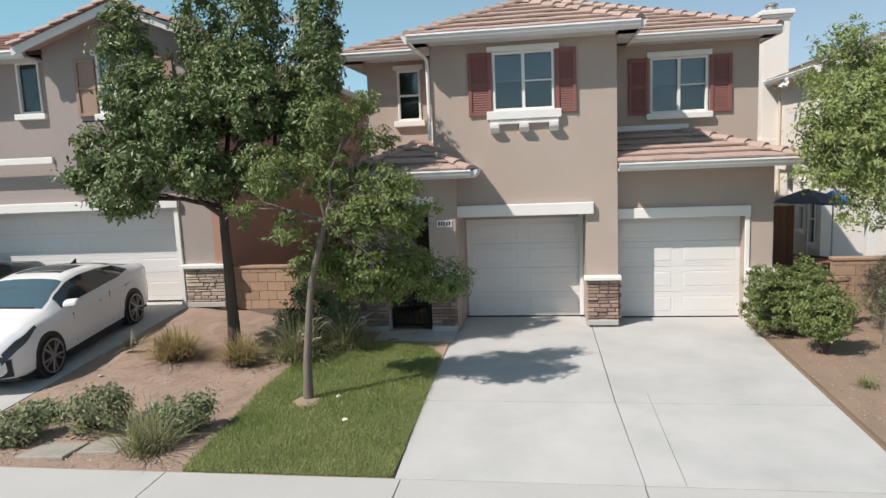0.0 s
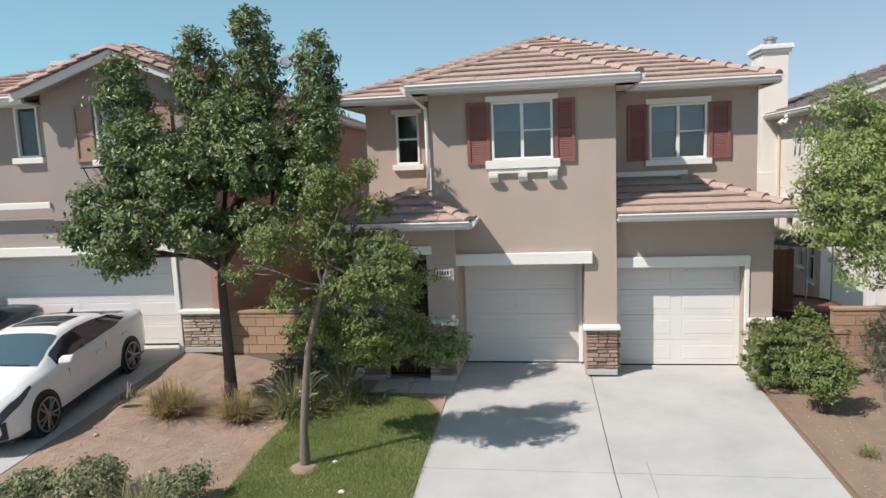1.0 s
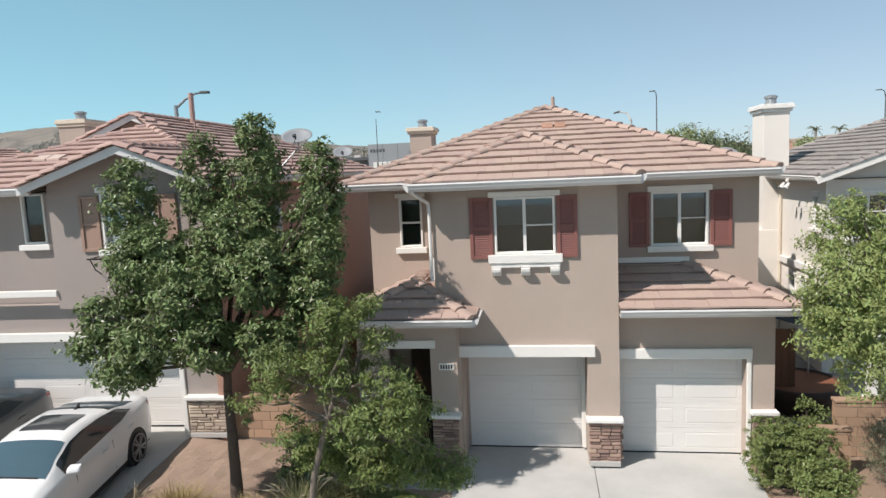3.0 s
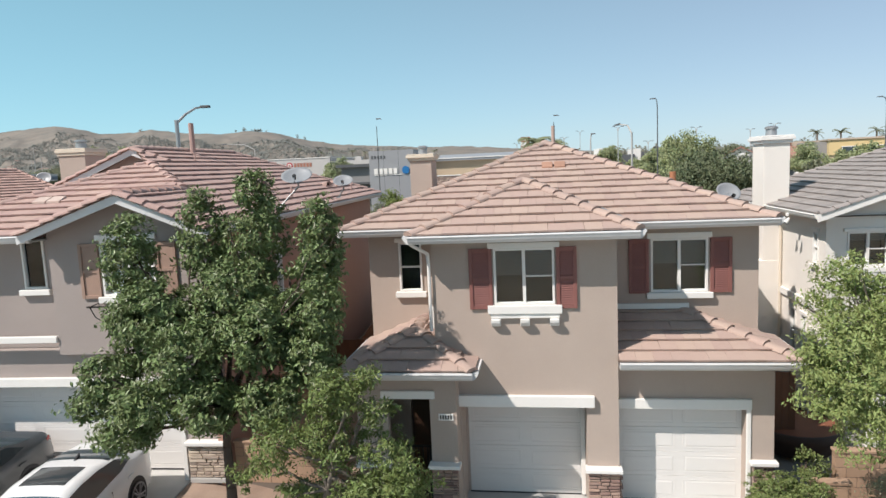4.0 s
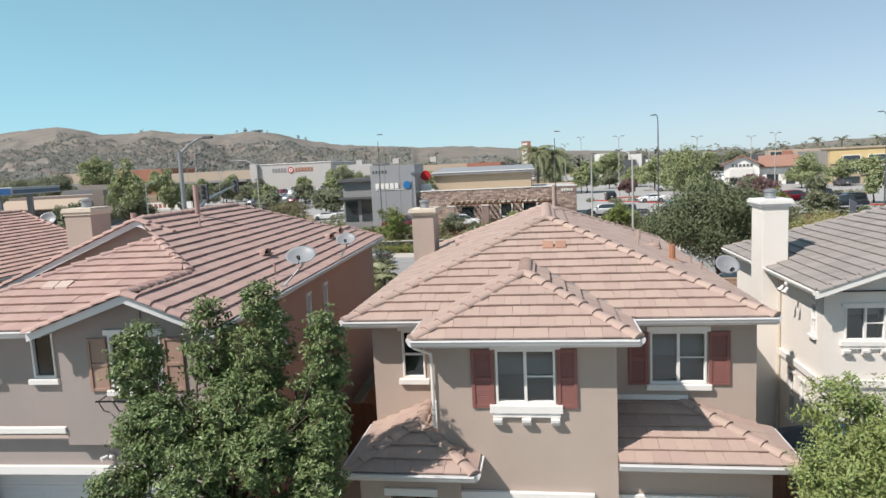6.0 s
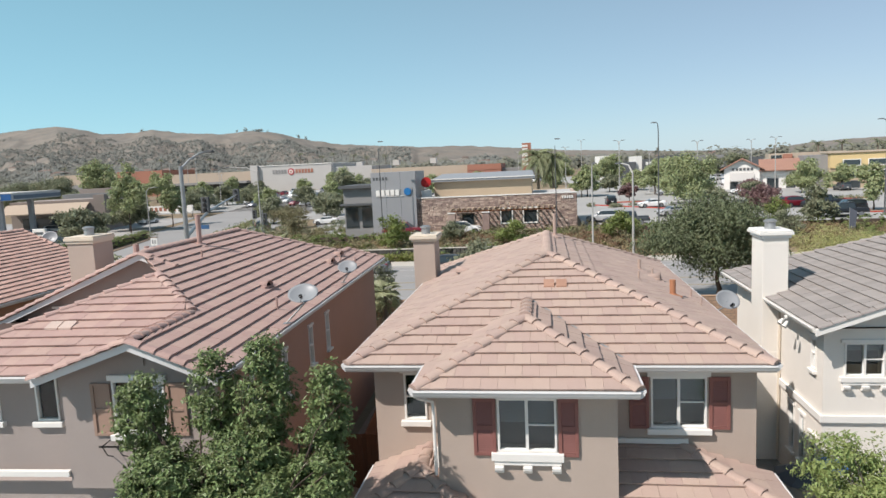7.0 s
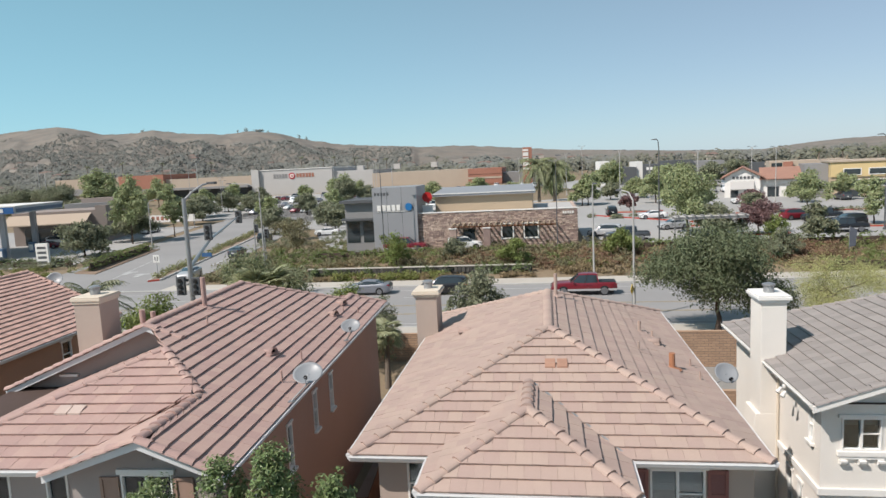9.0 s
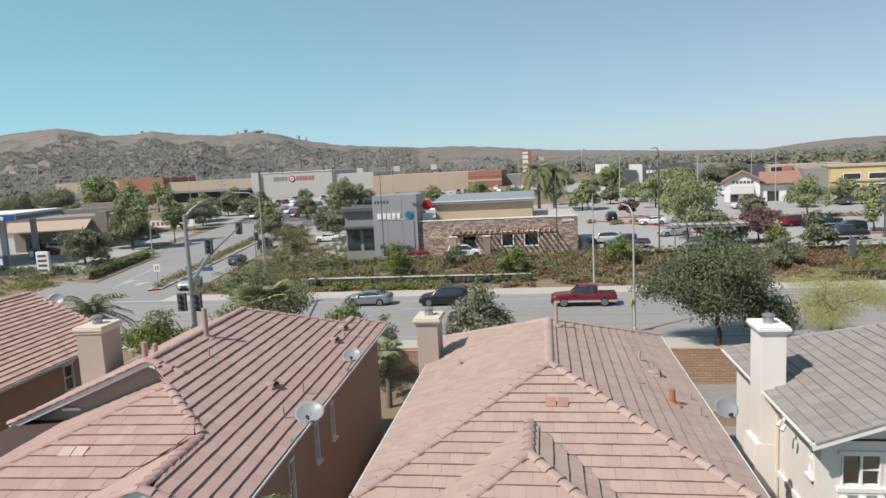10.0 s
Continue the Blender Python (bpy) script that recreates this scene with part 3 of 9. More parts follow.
# iron gate in the porch opening
gate = part("porch_gate", Geo(own(south(13.4))).panel(-3.36, -2.55, 0.06, 1.5, -0.02, 0.02, [(-3.32, -2.59, 0.1, 1.46)]), IRON, house, "black wrought-iron porch gate")
for i in range(8):
    u = -3.32 + 0.73 * (i + 0.5) / 8
    part("bar", Geo(own(south(13.4))).rod((u, 0, 0.1), (u, 0, 1.46), 0.011, n=6), IRON, gate)
part("rail", Geo(own(south(13.4))).box(-3.32, -0.015, 0.5, -2.59, 0.015, 0.54), IRON, gate)

# house number plate: plain bars
num = part("number_plate", Geo(PORCH).box(-2.36, 0.004, 2.06, -2.07, 0.02, 2.19), TRIM, house, "white plate with dark bars")
for i in range(5):
    part("bar", Geo(PORCH).box(-2.335 + i * 0.051, 0.021, 2.085, -2.305 + i * 0.051, 0.026, 2.165), IRON, num)

# roofs
S = 0.40
EV = 5.70
roof = part("roof", Geo(at_house).slab([(-4.4, 15.1, 5.60), (4.1, 15.1, 5.60), (4.1, 28.6, 5.60), (-4.4, 28.6, 5.60)], 0.02), DECK, house, "terracotta flat concrete tile roof")
tiler = Tiler(roof, TILE, 300)
H = lambda *p: at_house(*p)
xl, xr, yf, yb = -4.62, 4.36, 14.85, 28.85
half = (xr - xl) / 2
xm, zr = (xl + xr) / 2, EV + S * half
ya, yz = yf + half, yb - half
# the front block's hip
fl, fr, fy = -2.78, 1.48, 13.25
fm, fh = (fl + fr) / 2, (fr - fl) / 2
fz = EV + 0.44 * fh
fj = yf + (fz - EV) / S
tiler.plane([H(fl, fy, EV), H(fr, fy, EV), H(fm, fy + fh, fz)], single=True)
tiler.plane([H(xl, yf, EV), H(xr, yf, EV), H(xm, ya, zr)], single=True)
tiler.plane([H(fl, yf, EV), H(fl, fy, EV), H(fm, fy + fh, fz), H(fm, fj, fz)])
tiler.plane([H(fr, yf, EV), H(fr, fy, EV), H(fm, fy + fh, fz), H(fm, fj, fz)])
tiler.plane([H(xr, yf, EV), H(xr, yb, EV), H(xm, yz, zr), H(xm, ya, zr)])
tiler.plane([H(xl, yb, EV), H(xl, yf, EV), H(xm, ya, zr), H(xm, yz, zr)])
tiler.plane([H(xr, yb, EV), H(xl, yb, EV), H(xm, yz, zr)])
for a, b in (((xl, yf, EV), (xm, ya, zr)), ((xr, yf, EV), (xm, ya, zr)), ((xm, yz, zr), (xm, ya, zr)), ((xl, yb, EV), (xm, yz, zr)), ((xr, yb, EV), (xm, yz, zr)),
             ((fl, fy, EV), (fm, fy + fh, fz)), ((fr, fy, EV), (fm, fy + fh, fz)), ((fm, fy + fh, fz), (fm, fj + 0.1, fz))):
    tiler.caps(H(*a), H(*b))
part("valley", Geo(at_house).hexa([(1.5, 14.86, 5.71), (1.56, 14.86, 5.71), (fm + 0.08, fj, fz + 0.01), (fm + 0.02, fj, fz + 0.01), (1.5, 14.86, 5.735), (1.56, 14.86, 5.735), (fm + 0.08, fj, fz + 0.03), (fm + 0.02, fj, fz + 0.03)]), STEEL, roof, "metal valley flashing")
# garage skirt roof
g0, g1, gy, gz, gt = 1.12, 4.42, 13.55, 3.16, 15.35
gs = 0.34
tiler.plane([H(g0, gy, gz), H(g1, gy, gz), H(g1 - (gt - gy), gt, gz + gs * (gt - gy)), H(g0, gt, gz + gs * (gt - gy))], single=True)
tiler.plane([H(g1, gy, gz), H(g1, gt, gz), H(g1 - (gt - gy), gt, gz + gs * (gt - gy))])
tiler.caps(H(g1, gy, gz), H(g1 - (gt - gy), gt, gz + gs * (gt - gy)))
RUSTY = mat("roof_tile_rusty", (0.43, 0.245, 0.17), 0.85, var=0.3, big=3)
for u in (-0.11, 0.2):
    o = Vector(H(u, 17.62, EV + S * (17.62 - yf)))
    part("newer_tile", Geo().hexa([tuple(o + Vector((a, b, S * b + c))) for c in (0.02, 0.066) for a, b in ((-0.13, 0.0), (0.13, 0.0), (0.13, 0.3), (-0.13, 0.3))]), RUSTY, roof, "rust-coloured replacement tile")
part("flashing_trim", Geo(BODY).box(1.12, 0.003, gz + gs * (gt - gy) + 0.02, 2.75, 0.06, gz + gs * (gt - gy) + 0.13), TRIM, house, "pale roof-to-wall trim")
# porch roof
p0, p1, py, pz = -4.17, -1.62, 12.9, 3.16
pm, ph = (p0 + p1) / 2, (p1 - p0) / 2
pt = pz + 0.42 * ph
tiler.plane([H(p0, py, pz), H(p1, py, pz), H(pm, py + ph, pt)], single=True)
tiler.plane([H(p1, py, pz), H(p1, 13.75, pz), H(-2.44, 13.75, pz + 0.42 * (p1 + 2.44)), H(pm, py + ph + 0.02, pt)])
tiler.plane([H(-2.44, 13.75, pz + 0.42 * (p1 + 2.44)), H(-2.44, 15.35, pz + 0.42 * (p1 + 2.44)), H(pm, 15.35, pt), H(pm, py + ph, pt)])
tiler.plane([H(p0, 15.35, pz), H(p0, py, pz), H(pm, py + ph, pt), H(pm, 15.35, pt)])
for a, b in (((p0, py, pz), (pm, py + ph, pt)), ((p1, py, pz), (pm, py + ph, pt)), ((pm, py + ph, pt), (pm, 15.35, pt))):
    tiler.caps(H(*a), H(*b), 0.12)
tiler.finish()
for a, b, o, s in (((fl, fy, EV), (fr, fy, EV), (0, -1), 0.5), ((fl, yf, EV), (fl, fy, EV), (-1, 0), 0.35), ((fr, fy, EV), (fr, yf, EV), (1, 0), 0.38),
                   ((xl, yf, EV), (fl, yf, EV), (0, -1), 0.5), ((fr, yf, EV), (xr, yf, EV), (0, -1), 0.5), ((xl, yb, EV), (xl, yf, EV), (-1, 0), 0.5),
                   ((xr, yf, EV), (xr, yb, EV), (1, 0), 0.25), ((xr, yb, EV), (xl, yb, EV), (0, 1), 0.45), ((g0 + 0.01, gy, gz), (g1, gy, gz), (0, -1), 0.57), ((g1, gy, gz), (g1, gt, gz), (1, 0), 0.34),
                   ((p0, py, pz), (p1, py, pz), (0, -1), 0.4), ((p1, py, pz), (p1, 13.74, pz), (1, 0), 0.38), ((p0, 15.3, pz), (p0, py, pz), (-1, 0), 0.2)):
    eave(house, H(*a), H(*b), o, soffit=s)
# downspout at the front block's corner
part("downspout", Geo(at_house).tube([(-2.74, 13.2, 5.56), (-2.7, 13.3, 5.5), (-2.5, 13.68, 5.3), (-2.49, 13.7, 5.1), (-2.49, 13.7, 3.75)], [0.035] * 5, 8), TRIM, house, "white downspout")
part("wall_box", Geo(own(west(-2.44))).box(14.1, 0.003, 3.7, 14.45, 0.09, 4.15), TRIM, house, "white wall box above the porch roof", bevel=0.01)
chimney(house, -4.87, -4.07, 9.9, 11.0, 0, 7.5, STUCCO, CREAM)
vent_pipe(0.16, 23.9, 7.45, 0.75, 0.06)


# ---- lie of the land ----
def smooth(a, b, v):
    u = min(1.0, max(0.0, (v - a) / (b - a)))
    return u * u * (3 - 2 * u)


def land(x, y):
    """Height of the ground: the left lot lies higher, the shops behind the road stand on a raised pad, and hills rise far off."""
    z = 0.42 * min(1, max(0, (y - 7.2) / 6.4)) * smooth(-5.0, -8.0, x) * (1 - smooth(44, 49, y))
    z += 0.012 * max(0, min(y, 420) - 67) + 0.9 * smooth(69, 80, y) * smooth(-28, -18, x)
    return z


# ---- mauve house on the higher lot ----
lhouse = thing("house", "two-storey mauve stucco house with brown-pink tile roof", "house", (-7.0, 13.5, 0.42), 2.5)


def lh(x, y, z):
    return (x + 7.0, y - 13.5, z - 0.42)


def ownl(to):
    return lambda u, d, z: lh(*to(u, d, z))


lw = lambda g, m=None, label="": part("wall", g, m or STUCCO_L, lhouse, label)
BAY, LEFT, LOW, SIDE = ownl(south(13.6)), ownl(south(14.05)), ownl(south(13.85)), ownl(east(-7.1))
lw(Geo(BAY).panel(-10.55, -7.1, 3.35, 6.1, -W, 0, [(-9.38, -8.2, 4.6, 5.78)]))
lw(Geo(lh).prism([(-10.55, 6.1), (-7.1, 6.1), (-8.64, 6.70)], 1, 13.6, 13.76))
lw(Geo(lh).box(-10.55, 13.76, 3.35, -10.4, 14.05, 6.1))
lw(Geo(lh).box(-10.4, 13.76, 3.35, -7.11, 13.86, 3.5))
lw(Geo(LEFT).panel(-14.2, -10.4, 3.4, 6.0, -W, 0, [(-11.52, -10.98, 4.72, 5.82), (-12.95, -12.41, 4.72, 5.82)]))
lw(Geo(LOW).panel(-14.2, -7.1, 0.3, 3.4, -W, 0, [(-13.0, -8.12, -1, 2.6)]))
lw(Geo(SIDE).panel(13.76, 29.5, 0.3, 6.0, -W, 0, [(17.55, 17.95, 3.9, 5.2), (19.9, 20.3, 4.1, 5.3), (21.7, 22.1, 4.1, 5.3), (15.2, 15.6, 3.9, 5.2)]), STUCCO_LS)
lw(Geo(ownl(north(29.5))).panel(-16.2, -7.26, 0.3, 6.0, -W, 0), STUCCO_LS)
lw(Geo(ownl(west(-14.2))).panel(14.21, 29.5, 0.3, 6.0, -W, 0))
garage_door(lhouse, ownl(south(14.3)), -13.0, -8.12, 0.46, 2.6, wide=4)
for g in (Geo(LOW).box(-13.12, -0.55, 0.3, -13.002, -0.163, 2.72), Geo(LOW).box(-8.118, -0.55, 0.3, -8.0, -0.163, 2.72), Geo(LOW).box(-13.0, -0.55, 2.602, -8.12, -0.163, 2.72)):
    lw(g)
for g in (Geo(LOW).box(-14.2, 0.0, 2.58, -8.0, 0.1, 2.78), Geo(LOW).box(-14.2, 0.2, 3.62, -10.56, 0.3, 3.76), Geo(LOW).box(-8.13, -0.15, 0.42, -8.02, 0.04, 2.57)):
    part("band_trim", g, TRIM, lhouse, "white horizontal band trim", bevel=0.012)
window(lhouse, LEFT, -11.52, -10.98, 4.72, 5.82, sill=0.13, head=0.1, split="n", blind=1.0, slats=BLIND_W)
window(lhouse, LEFT, -12.95, -12.41, 4.72, 5.82, sill=0.13, head=0.1, split="n", blind=1.0, slats=BLIND_W)
window(lhouse, BAY, -9.38, -8.2, 4.6, 5.78, sill=0.13, head=0.12, blind=1.0, slats=BLIND_W)
for u, v, a, b in ((17.55, 17.95, 3.9, 5.2), (19.9, 20.3, 4.1, 5.3), (21.7, 22.1, 4.1, 5.3), (15.2, 15.6, 3.9, 5.2)):
    window(lhouse, SIDE, u, v, a, b, sill=0.08, head=0.07, split="h", blind=1.0, wide=0.04, slats=BLIND_W)
for u0, u1 in ((-9.86, -9.42), (-8.16, -7.72)):
    shutter(lhouse, BAY, u0, u1, 4.56, 5.72, SHUTTER_T, False)
part("gable_vent", Geo(BAY).box(-8.69, 0.0, 6.1, -8.59, 0.04, 6.4), STUCCO_L, lhouse, bevel=0.01)
fl_ = part("flower_bracket", Geo(BAY).box(-9.6, 0.3, 4.42, -8.1, 0.33, 4.45), IRON, lhouse, "black iron window-box bracket")
for i in range(5):
    u = -9.55 + i * 0.34
    part("bracket_arm", Geo(BAY).tube([(u, 0.0, 4.45), (u, 0.3, 4.43), (u + 0.05, 0.22, 4.2), (u + 0.02, 0.0, 4.08)], [0.012] * 4, 5), IRON, fl_)
lamp_ = part("security_light", Geo(LOW).lathe((-9.72, 0.05, 3.0), [(0.05, -0.05), (0.07, 0.0), (0.04, 0.05)], 10), TRIM, lhouse, "white security light", smooth=True)
part("bulb", Geo(LOW).rod((-9.8, 0.08, 3.02), (-9.88, 0.2, 2.98), 0.03, 0.055, 8), TRIM, lamp_)
stone_pier(lhouse, LOW, -7.95, -7.08, 0.42, 1.26, 0.1, LEDGE, "stone", 11, cap=0.09, tall=(0.035, 0.09), long=(0.12, 0.4))

lroof = part("roof", Geo(lh).slab([(-16, 14.2, 5.95), (-7.2, 14.2, 5.95), (-7.2, 29.3, 5.95), (-16, 29.3, 5.95)], 0.02), DECK, lhouse, "weathered brown-pink flat tile roof")
lt = Tiler(lroof, TILE_L, 300)
LE, LS, ex, rx_ = 5.98, 0.413, -6.8, -11.47
zl = lambda x: LE + LS * (ex - x)
lt.plane([lh(ex, 13.2, LE), lh(ex, 30.3, LE), lh(-8.15, 29.35, zl(-8.15)), lh(-8.15, 28.35, zl(-8.15)), lh(rx_, 25.4, zl(rx_)), lh(rx_, 18.75, zl(rx_)), lh(-10.4, 17.6, zl(-10.4)), lh(-8.64, 15.9, zl(-8.64)), lh(-8.64, 13.2, zl(-8.64))], single=True)
part("tile_field", Geo(lh).slab([(-8.64, 15.9, 6.76), (-8.64, 13.2, 6.76), (-10.8, 13.2, 6.0), (-10.8, 13.4, 6.0)], 0.09), TILE_L, lroof)
lt.plane([lh(-14.45, 13.45, 5.95), lh(-10.75, 13.45, 5.95), lh(-8.64, 15.9, 6.74), lh(-10.4, 17.55, 7.45)], single=True)
lt.plane([lh(-14.45, 18.9, 5.95), lh(-14.45, 13.45, 5.95), lh(-10.4, 17.55, 7.45), lh(-10.4, 18.9, 7.45)])
lt.plane([lh(-16.14, 30.0, LE), lh(-16.14, 18.75, LE), lh(rx_, 18.75, zl(rx_)), lh(rx_, 25.4, zl(rx_))])
lt.plane([lh(ex, 29.7, LE), lh(-16.14, 30.0, LE), lh(rx_, 25.4, zl(rx_))])
lt.plane([lh(-9.5, 30.3, LE), lh(-9.5, 28.4, LE), lh(-8.15, 28.4, zl(-8.15)), lh(-8.15, 29.35, zl(-8.15))])
lt.plane([lh(ex, 30.3, LE), lh(-9.5, 30.3, LE), lh(-8.15, 29.35, zl(-8.15))])
for a, b in (((-8.64, 13.2, 6.74), (-8.64, 15.9, 6.74)), ((-8.64, 15.9, 6.76), (-10.4, 17.6, 7.47)), ((rx_, 25.4, zl(rx_)), (rx_, 18.6, zl(rx_))), ((-8.15, 28.35, zl(-8.15)), (rx_, 25.4, zl(rx_))),
             ((ex, 30.3, LE), (-8.15, 29.35, zl(-8.15))), ((-8.15, 29.35, zl(-8.15)), (-8.15, 28.35, zl(-8.15))),
             ((-16.14, 18.62, 6.0), (rx_, 18.6, zl(rx_))), ((-10.4, 18.6, 7.47), (rx_, 18.6, zl(rx_))), ((-14.45, 13.45, 5.95), (-10.4, 17.6, 7.45)), ((-10.85, 13.12, 5.98), (-8.64, 13.15, 6.76)), ((-6.8, 13.15, 5.99), (-8.64, 13.15, 6.76))):
    lt.caps(lh(*a), lh(*b), 0.125)
lt.finish()
PALET = mat("roof_tile_pale", (0.56, 0.44, 0.38), 0.85, var=0.2, big=3)
for u in (-11.75, -11.4):
    o = Vector(lh(u, 15.05, 5.95 + 0.366 * 1.6))
    part("newer_tile", Geo().hexa([tuple(o + Vector((a, b, 0.366 * b + c))) for c in (0.02, 0.068) for a, b in ((-0.16, 0.0), (0.16, 0.0), (0.16, 0.28), (-0.16, 0.28))]), PALET, lroof, "pale replacement tile")
# gable wall of the higher roof, and the barge boards
lw(Geo(lh).prism([(-15.8, 5.95), (-10.4, 5.95), (-10.4, 7.3), (rx_, 7.8), (-15.8, 5.97)], 1, 18.95, 19.1), STUCCO_L)
part("gable_window_head", Geo(ownl(south(18.95))).box(-14.6, 0.0, 6.28, -14.0, 0.08, 6.36), TRIM, lhouse, "white trim board", bevel=0.01)
for a, b in (((-10.85, 13.1, 5.96), (-8.64, 13.1, 6.72)), ((-8.64, 13.1, 6.72), (-6.78, 13.1, 5.96)), ((-16.14, 18.55, 5.97), (rx_, 18.55, 7.88)), ((rx_, 18.55, 7.88), (-10.5, 18.55, 7.5))):
    p, q = Vector(lh(*a)), Vector(lh(*b))
    g = Geo().hexa([tuple(v + Vector((0, d, z))) for z in (-0.17, -0.01) for v, d in ((p, 0), (q, 0), (q, 0.05), (p, 0.05))])
    part("barge_board", g, GUTTER, lhouse, "white barge board")
for a, b, o, s in (((ex, 13.2, LE), (ex, 30.3, LE), (1, 0), 0.3), ((-14.45, 13.45, 5.95), (-10.8, 13.45, 5.95), (0, -1), 0.6)):
    eave(lhouse, lh(*a), lh(*b), o, soffit=s)
chimney(lhouse, -9.0, -8.05, 8.3, 9.4, 3.0, 7.75, STUCCO, CREAM, 0.65)

# ---- cream house with the grey roof ----
rhouse = thing("house", "two-storey cream stucco house with grey tile roof", "house", (7.1, 19.6, 0))


def rh(x, y, z):
    return (x - 7.1, y - 19.6, z)


def ownr(to):
    return lambda u, d, z: rh(*to(u, d, z))


rw = lambda g, label="": part("wall", g, STUCCO_R, rhouse, label)
RF, RS = ownr(south(19.6)), ownr(west(7.1))
rw(Geo(RF).panel(7.1, 16.5, 0, 5.3, -W, 0, [(7.62, 8.62, 3.9, 4.82), (9.9, 10.9, 3.9, 4.82)]))
rw(Geo(rh).prism([(7.1, 5.3), (16.5, 5.3), (11.8, 6.95)], 1, 19.6, 19.76))
rw(Geo(RS).panel(19.76, 27.6, 0, 5.3, -W, 0, [(20.05, 20.4, 3.9, 4.8), (21.55, 21.95, 0.9, 2.35), (20.75, 21.15, 0.9, 2.3), (19.95, 20.4, 0.6, 2.0)]))
rw(Geo(ownr(north(27.6))).panel(7.26, 16.5, 0, 5.3, -W, 0))
rw(Geo(ownr(east(16.5))).panel(19.76, 27.44, 0, 5.3, -W, 0))
window(rhouse, RF, 7.62, 8.62, 3.9, 4.82, sill=0.14, head=0.1, corbels=3, wide=0.12, blind=0.3)
window(rhouse, RF, 9.9, 10.9, 3.9, 4.82, sill=0.14, head=0.1, corbels=3, wide=0.12, blind=0.3)
for a, b, c, d in ((20.05, 20.4, 3.9, 4.8), (21.55, 21.95, 0.9, 2.35), (20.75, 21.15, 0.9, 2.3), (19.95, 20.4, 0.6, 2.0)):
    window(rhouse, RS, a, b, c, d, sill=0.09, head=0.1, split="h", blind=0.0, wide=0.06)
for g in (Geo(RF).box(7.1, 0.0, 2.62, 16.5, 0.08, 2.82), Geo(RS).box(19.52, 0.0, 2.62, 22.9, 0.08, 2.82)):
    part("band_trim", g, TRIM, rhouse, "white band trim", bevel=0.012)
part("downspout", Geo(rh).tube([(6.78, 22.6, 5.2), (7.02, 22.75, 5.0), (7.03, 22.75, 4.8), (7.03, 22.75, 0.1)], [0.04] * 4, 8), CREAM, rhouse, "cream downspout")
rroof = part("roof", Geo(rh).slab([(7.0, 19.5, 5.25), (16.6, 19.5, 5.25), (16.6, 27.6, 5.25), (7.0, 27.6, 5.25)], 0.02), DECK, rhouse, "grey flat concrete tile roof")
rt = Tiler(rroof, TILE_R, 300)
RE, RSL, re_ = 5.36, 0.35, 6.72
zr_ = lambda x: RE + RSL * (x - re_)
rt.plane([rh(re_, 28.0, RE), rh(re_, 19.1, RE), rh(11.8, 19.1, zr_(11.8)), rh(11.8, 25.0, zr_(11.8))], single=True)
rt.plane([rh(16.9, 19.1, RE), rh(16.9, 28.0, RE), rh(11.8, 25.0, zr_(11.8)), rh(11.8, 19.1, zr_(11.8))])
rt.plane([rh(16.9, 28.0, RE), rh(re_, 28.0, RE), rh(11.8, 25.0, zr_(11.8))])
for a, b in (((11.8, 19.1, zr_(11.8)), (11.8, 25.0, zr_(11.8))), ((re_, 28.0, RE), (11.8, 25.0, zr_(11.8))), ((re_, 19.08, RE), (11.8, 19.08, zr_(11.8)))):
    rt.caps(rh(*a), rh(*b), 0.11)
rt.finish()
p, q = Vector(rh(re_ - 0.05, 19.0, RE - 0.02)), Vector(rh(11.8, 19.0, zr_(11.8) - 0.02))
part("barge_board", Geo().hexa([tuple(v + Vector((0, d, z))) for z in (-0.19, 0.0) for v, d in ((p, 0), (q, 0), (q, 0.06), (p, 0.06))]), TRIM, rhouse, "white barge board")
eave(rhouse, rh(re_, 19.1, RE), rh(re_, 23.0, RE), (-1, 0), soffit=0.38, material=TRIM)
eave(rhouse, rh(re_, 24.3, RE), rh(re_, 28.0, RE), (-1, 0), soffit=0.38, material=TRIM)
fl_r = part("flood_lamp", Geo(rh).box(6.58, 20.95, 5.15, 6.65, 21.07, 5.25), TRIM, rhouse, "white twin flood lamp under the eave", bevel=0.02)
for y in (20.82, 21.18):
    part("lamp_cup", Geo(rh).rod((6.6, y, 5.12), (6.48, y - 0.06, 4.98), 0.035, 0.075, 10), TRIM, fl_r)
chimney(rhouse, -0.52, 0.25, 3.4, 4.5, 0.0, 7.5, STUCCO_R, TRIM)
part("chimney_base", Geo(rh).hexa([(6.1, 22.95, 0), (7.1, 22.95, 0), (7.1, 24.2, 0), (6.1, 24.2, 0), (6.44, 22.99, 3.6), (7.1, 22.99, 3.6), (7.1, 24.12, 3.6), (6.44, 24.12, 3.6)]), STUCCO_R, rhouse, bevel=0.02)

# ---- orange house beyond the mauve one ----
ohouse = thing("house", "orange stucco house with red tile roof", "house", (-21.0, 22.0, 0.3), 3.0)
part("wall", Geo(east(0)).panel(-8, 7.8, 0, 5.2, -W, 0, [(4.45, 5.1, 3.75, 4.9), (-2.5, -1.7, 3.2, 4.3)]), STUCCO_O, ohouse)
part("wall", Geo(north(7.8)).panel(-9, -0.16, 0, 5.2, -W, 0), STUCCO_O, ohouse)
part("gable", Geo().prism([(-9, 5.2), (0, 5.2), (-4.5, 7.3)], 1, 7.64, 7.8), STUCCO_O, ohouse)
part("wall", Geo(south(-8)).panel(-9, -0.16, 0, 5.2, -W, 0), STUCCO_O, ohouse)
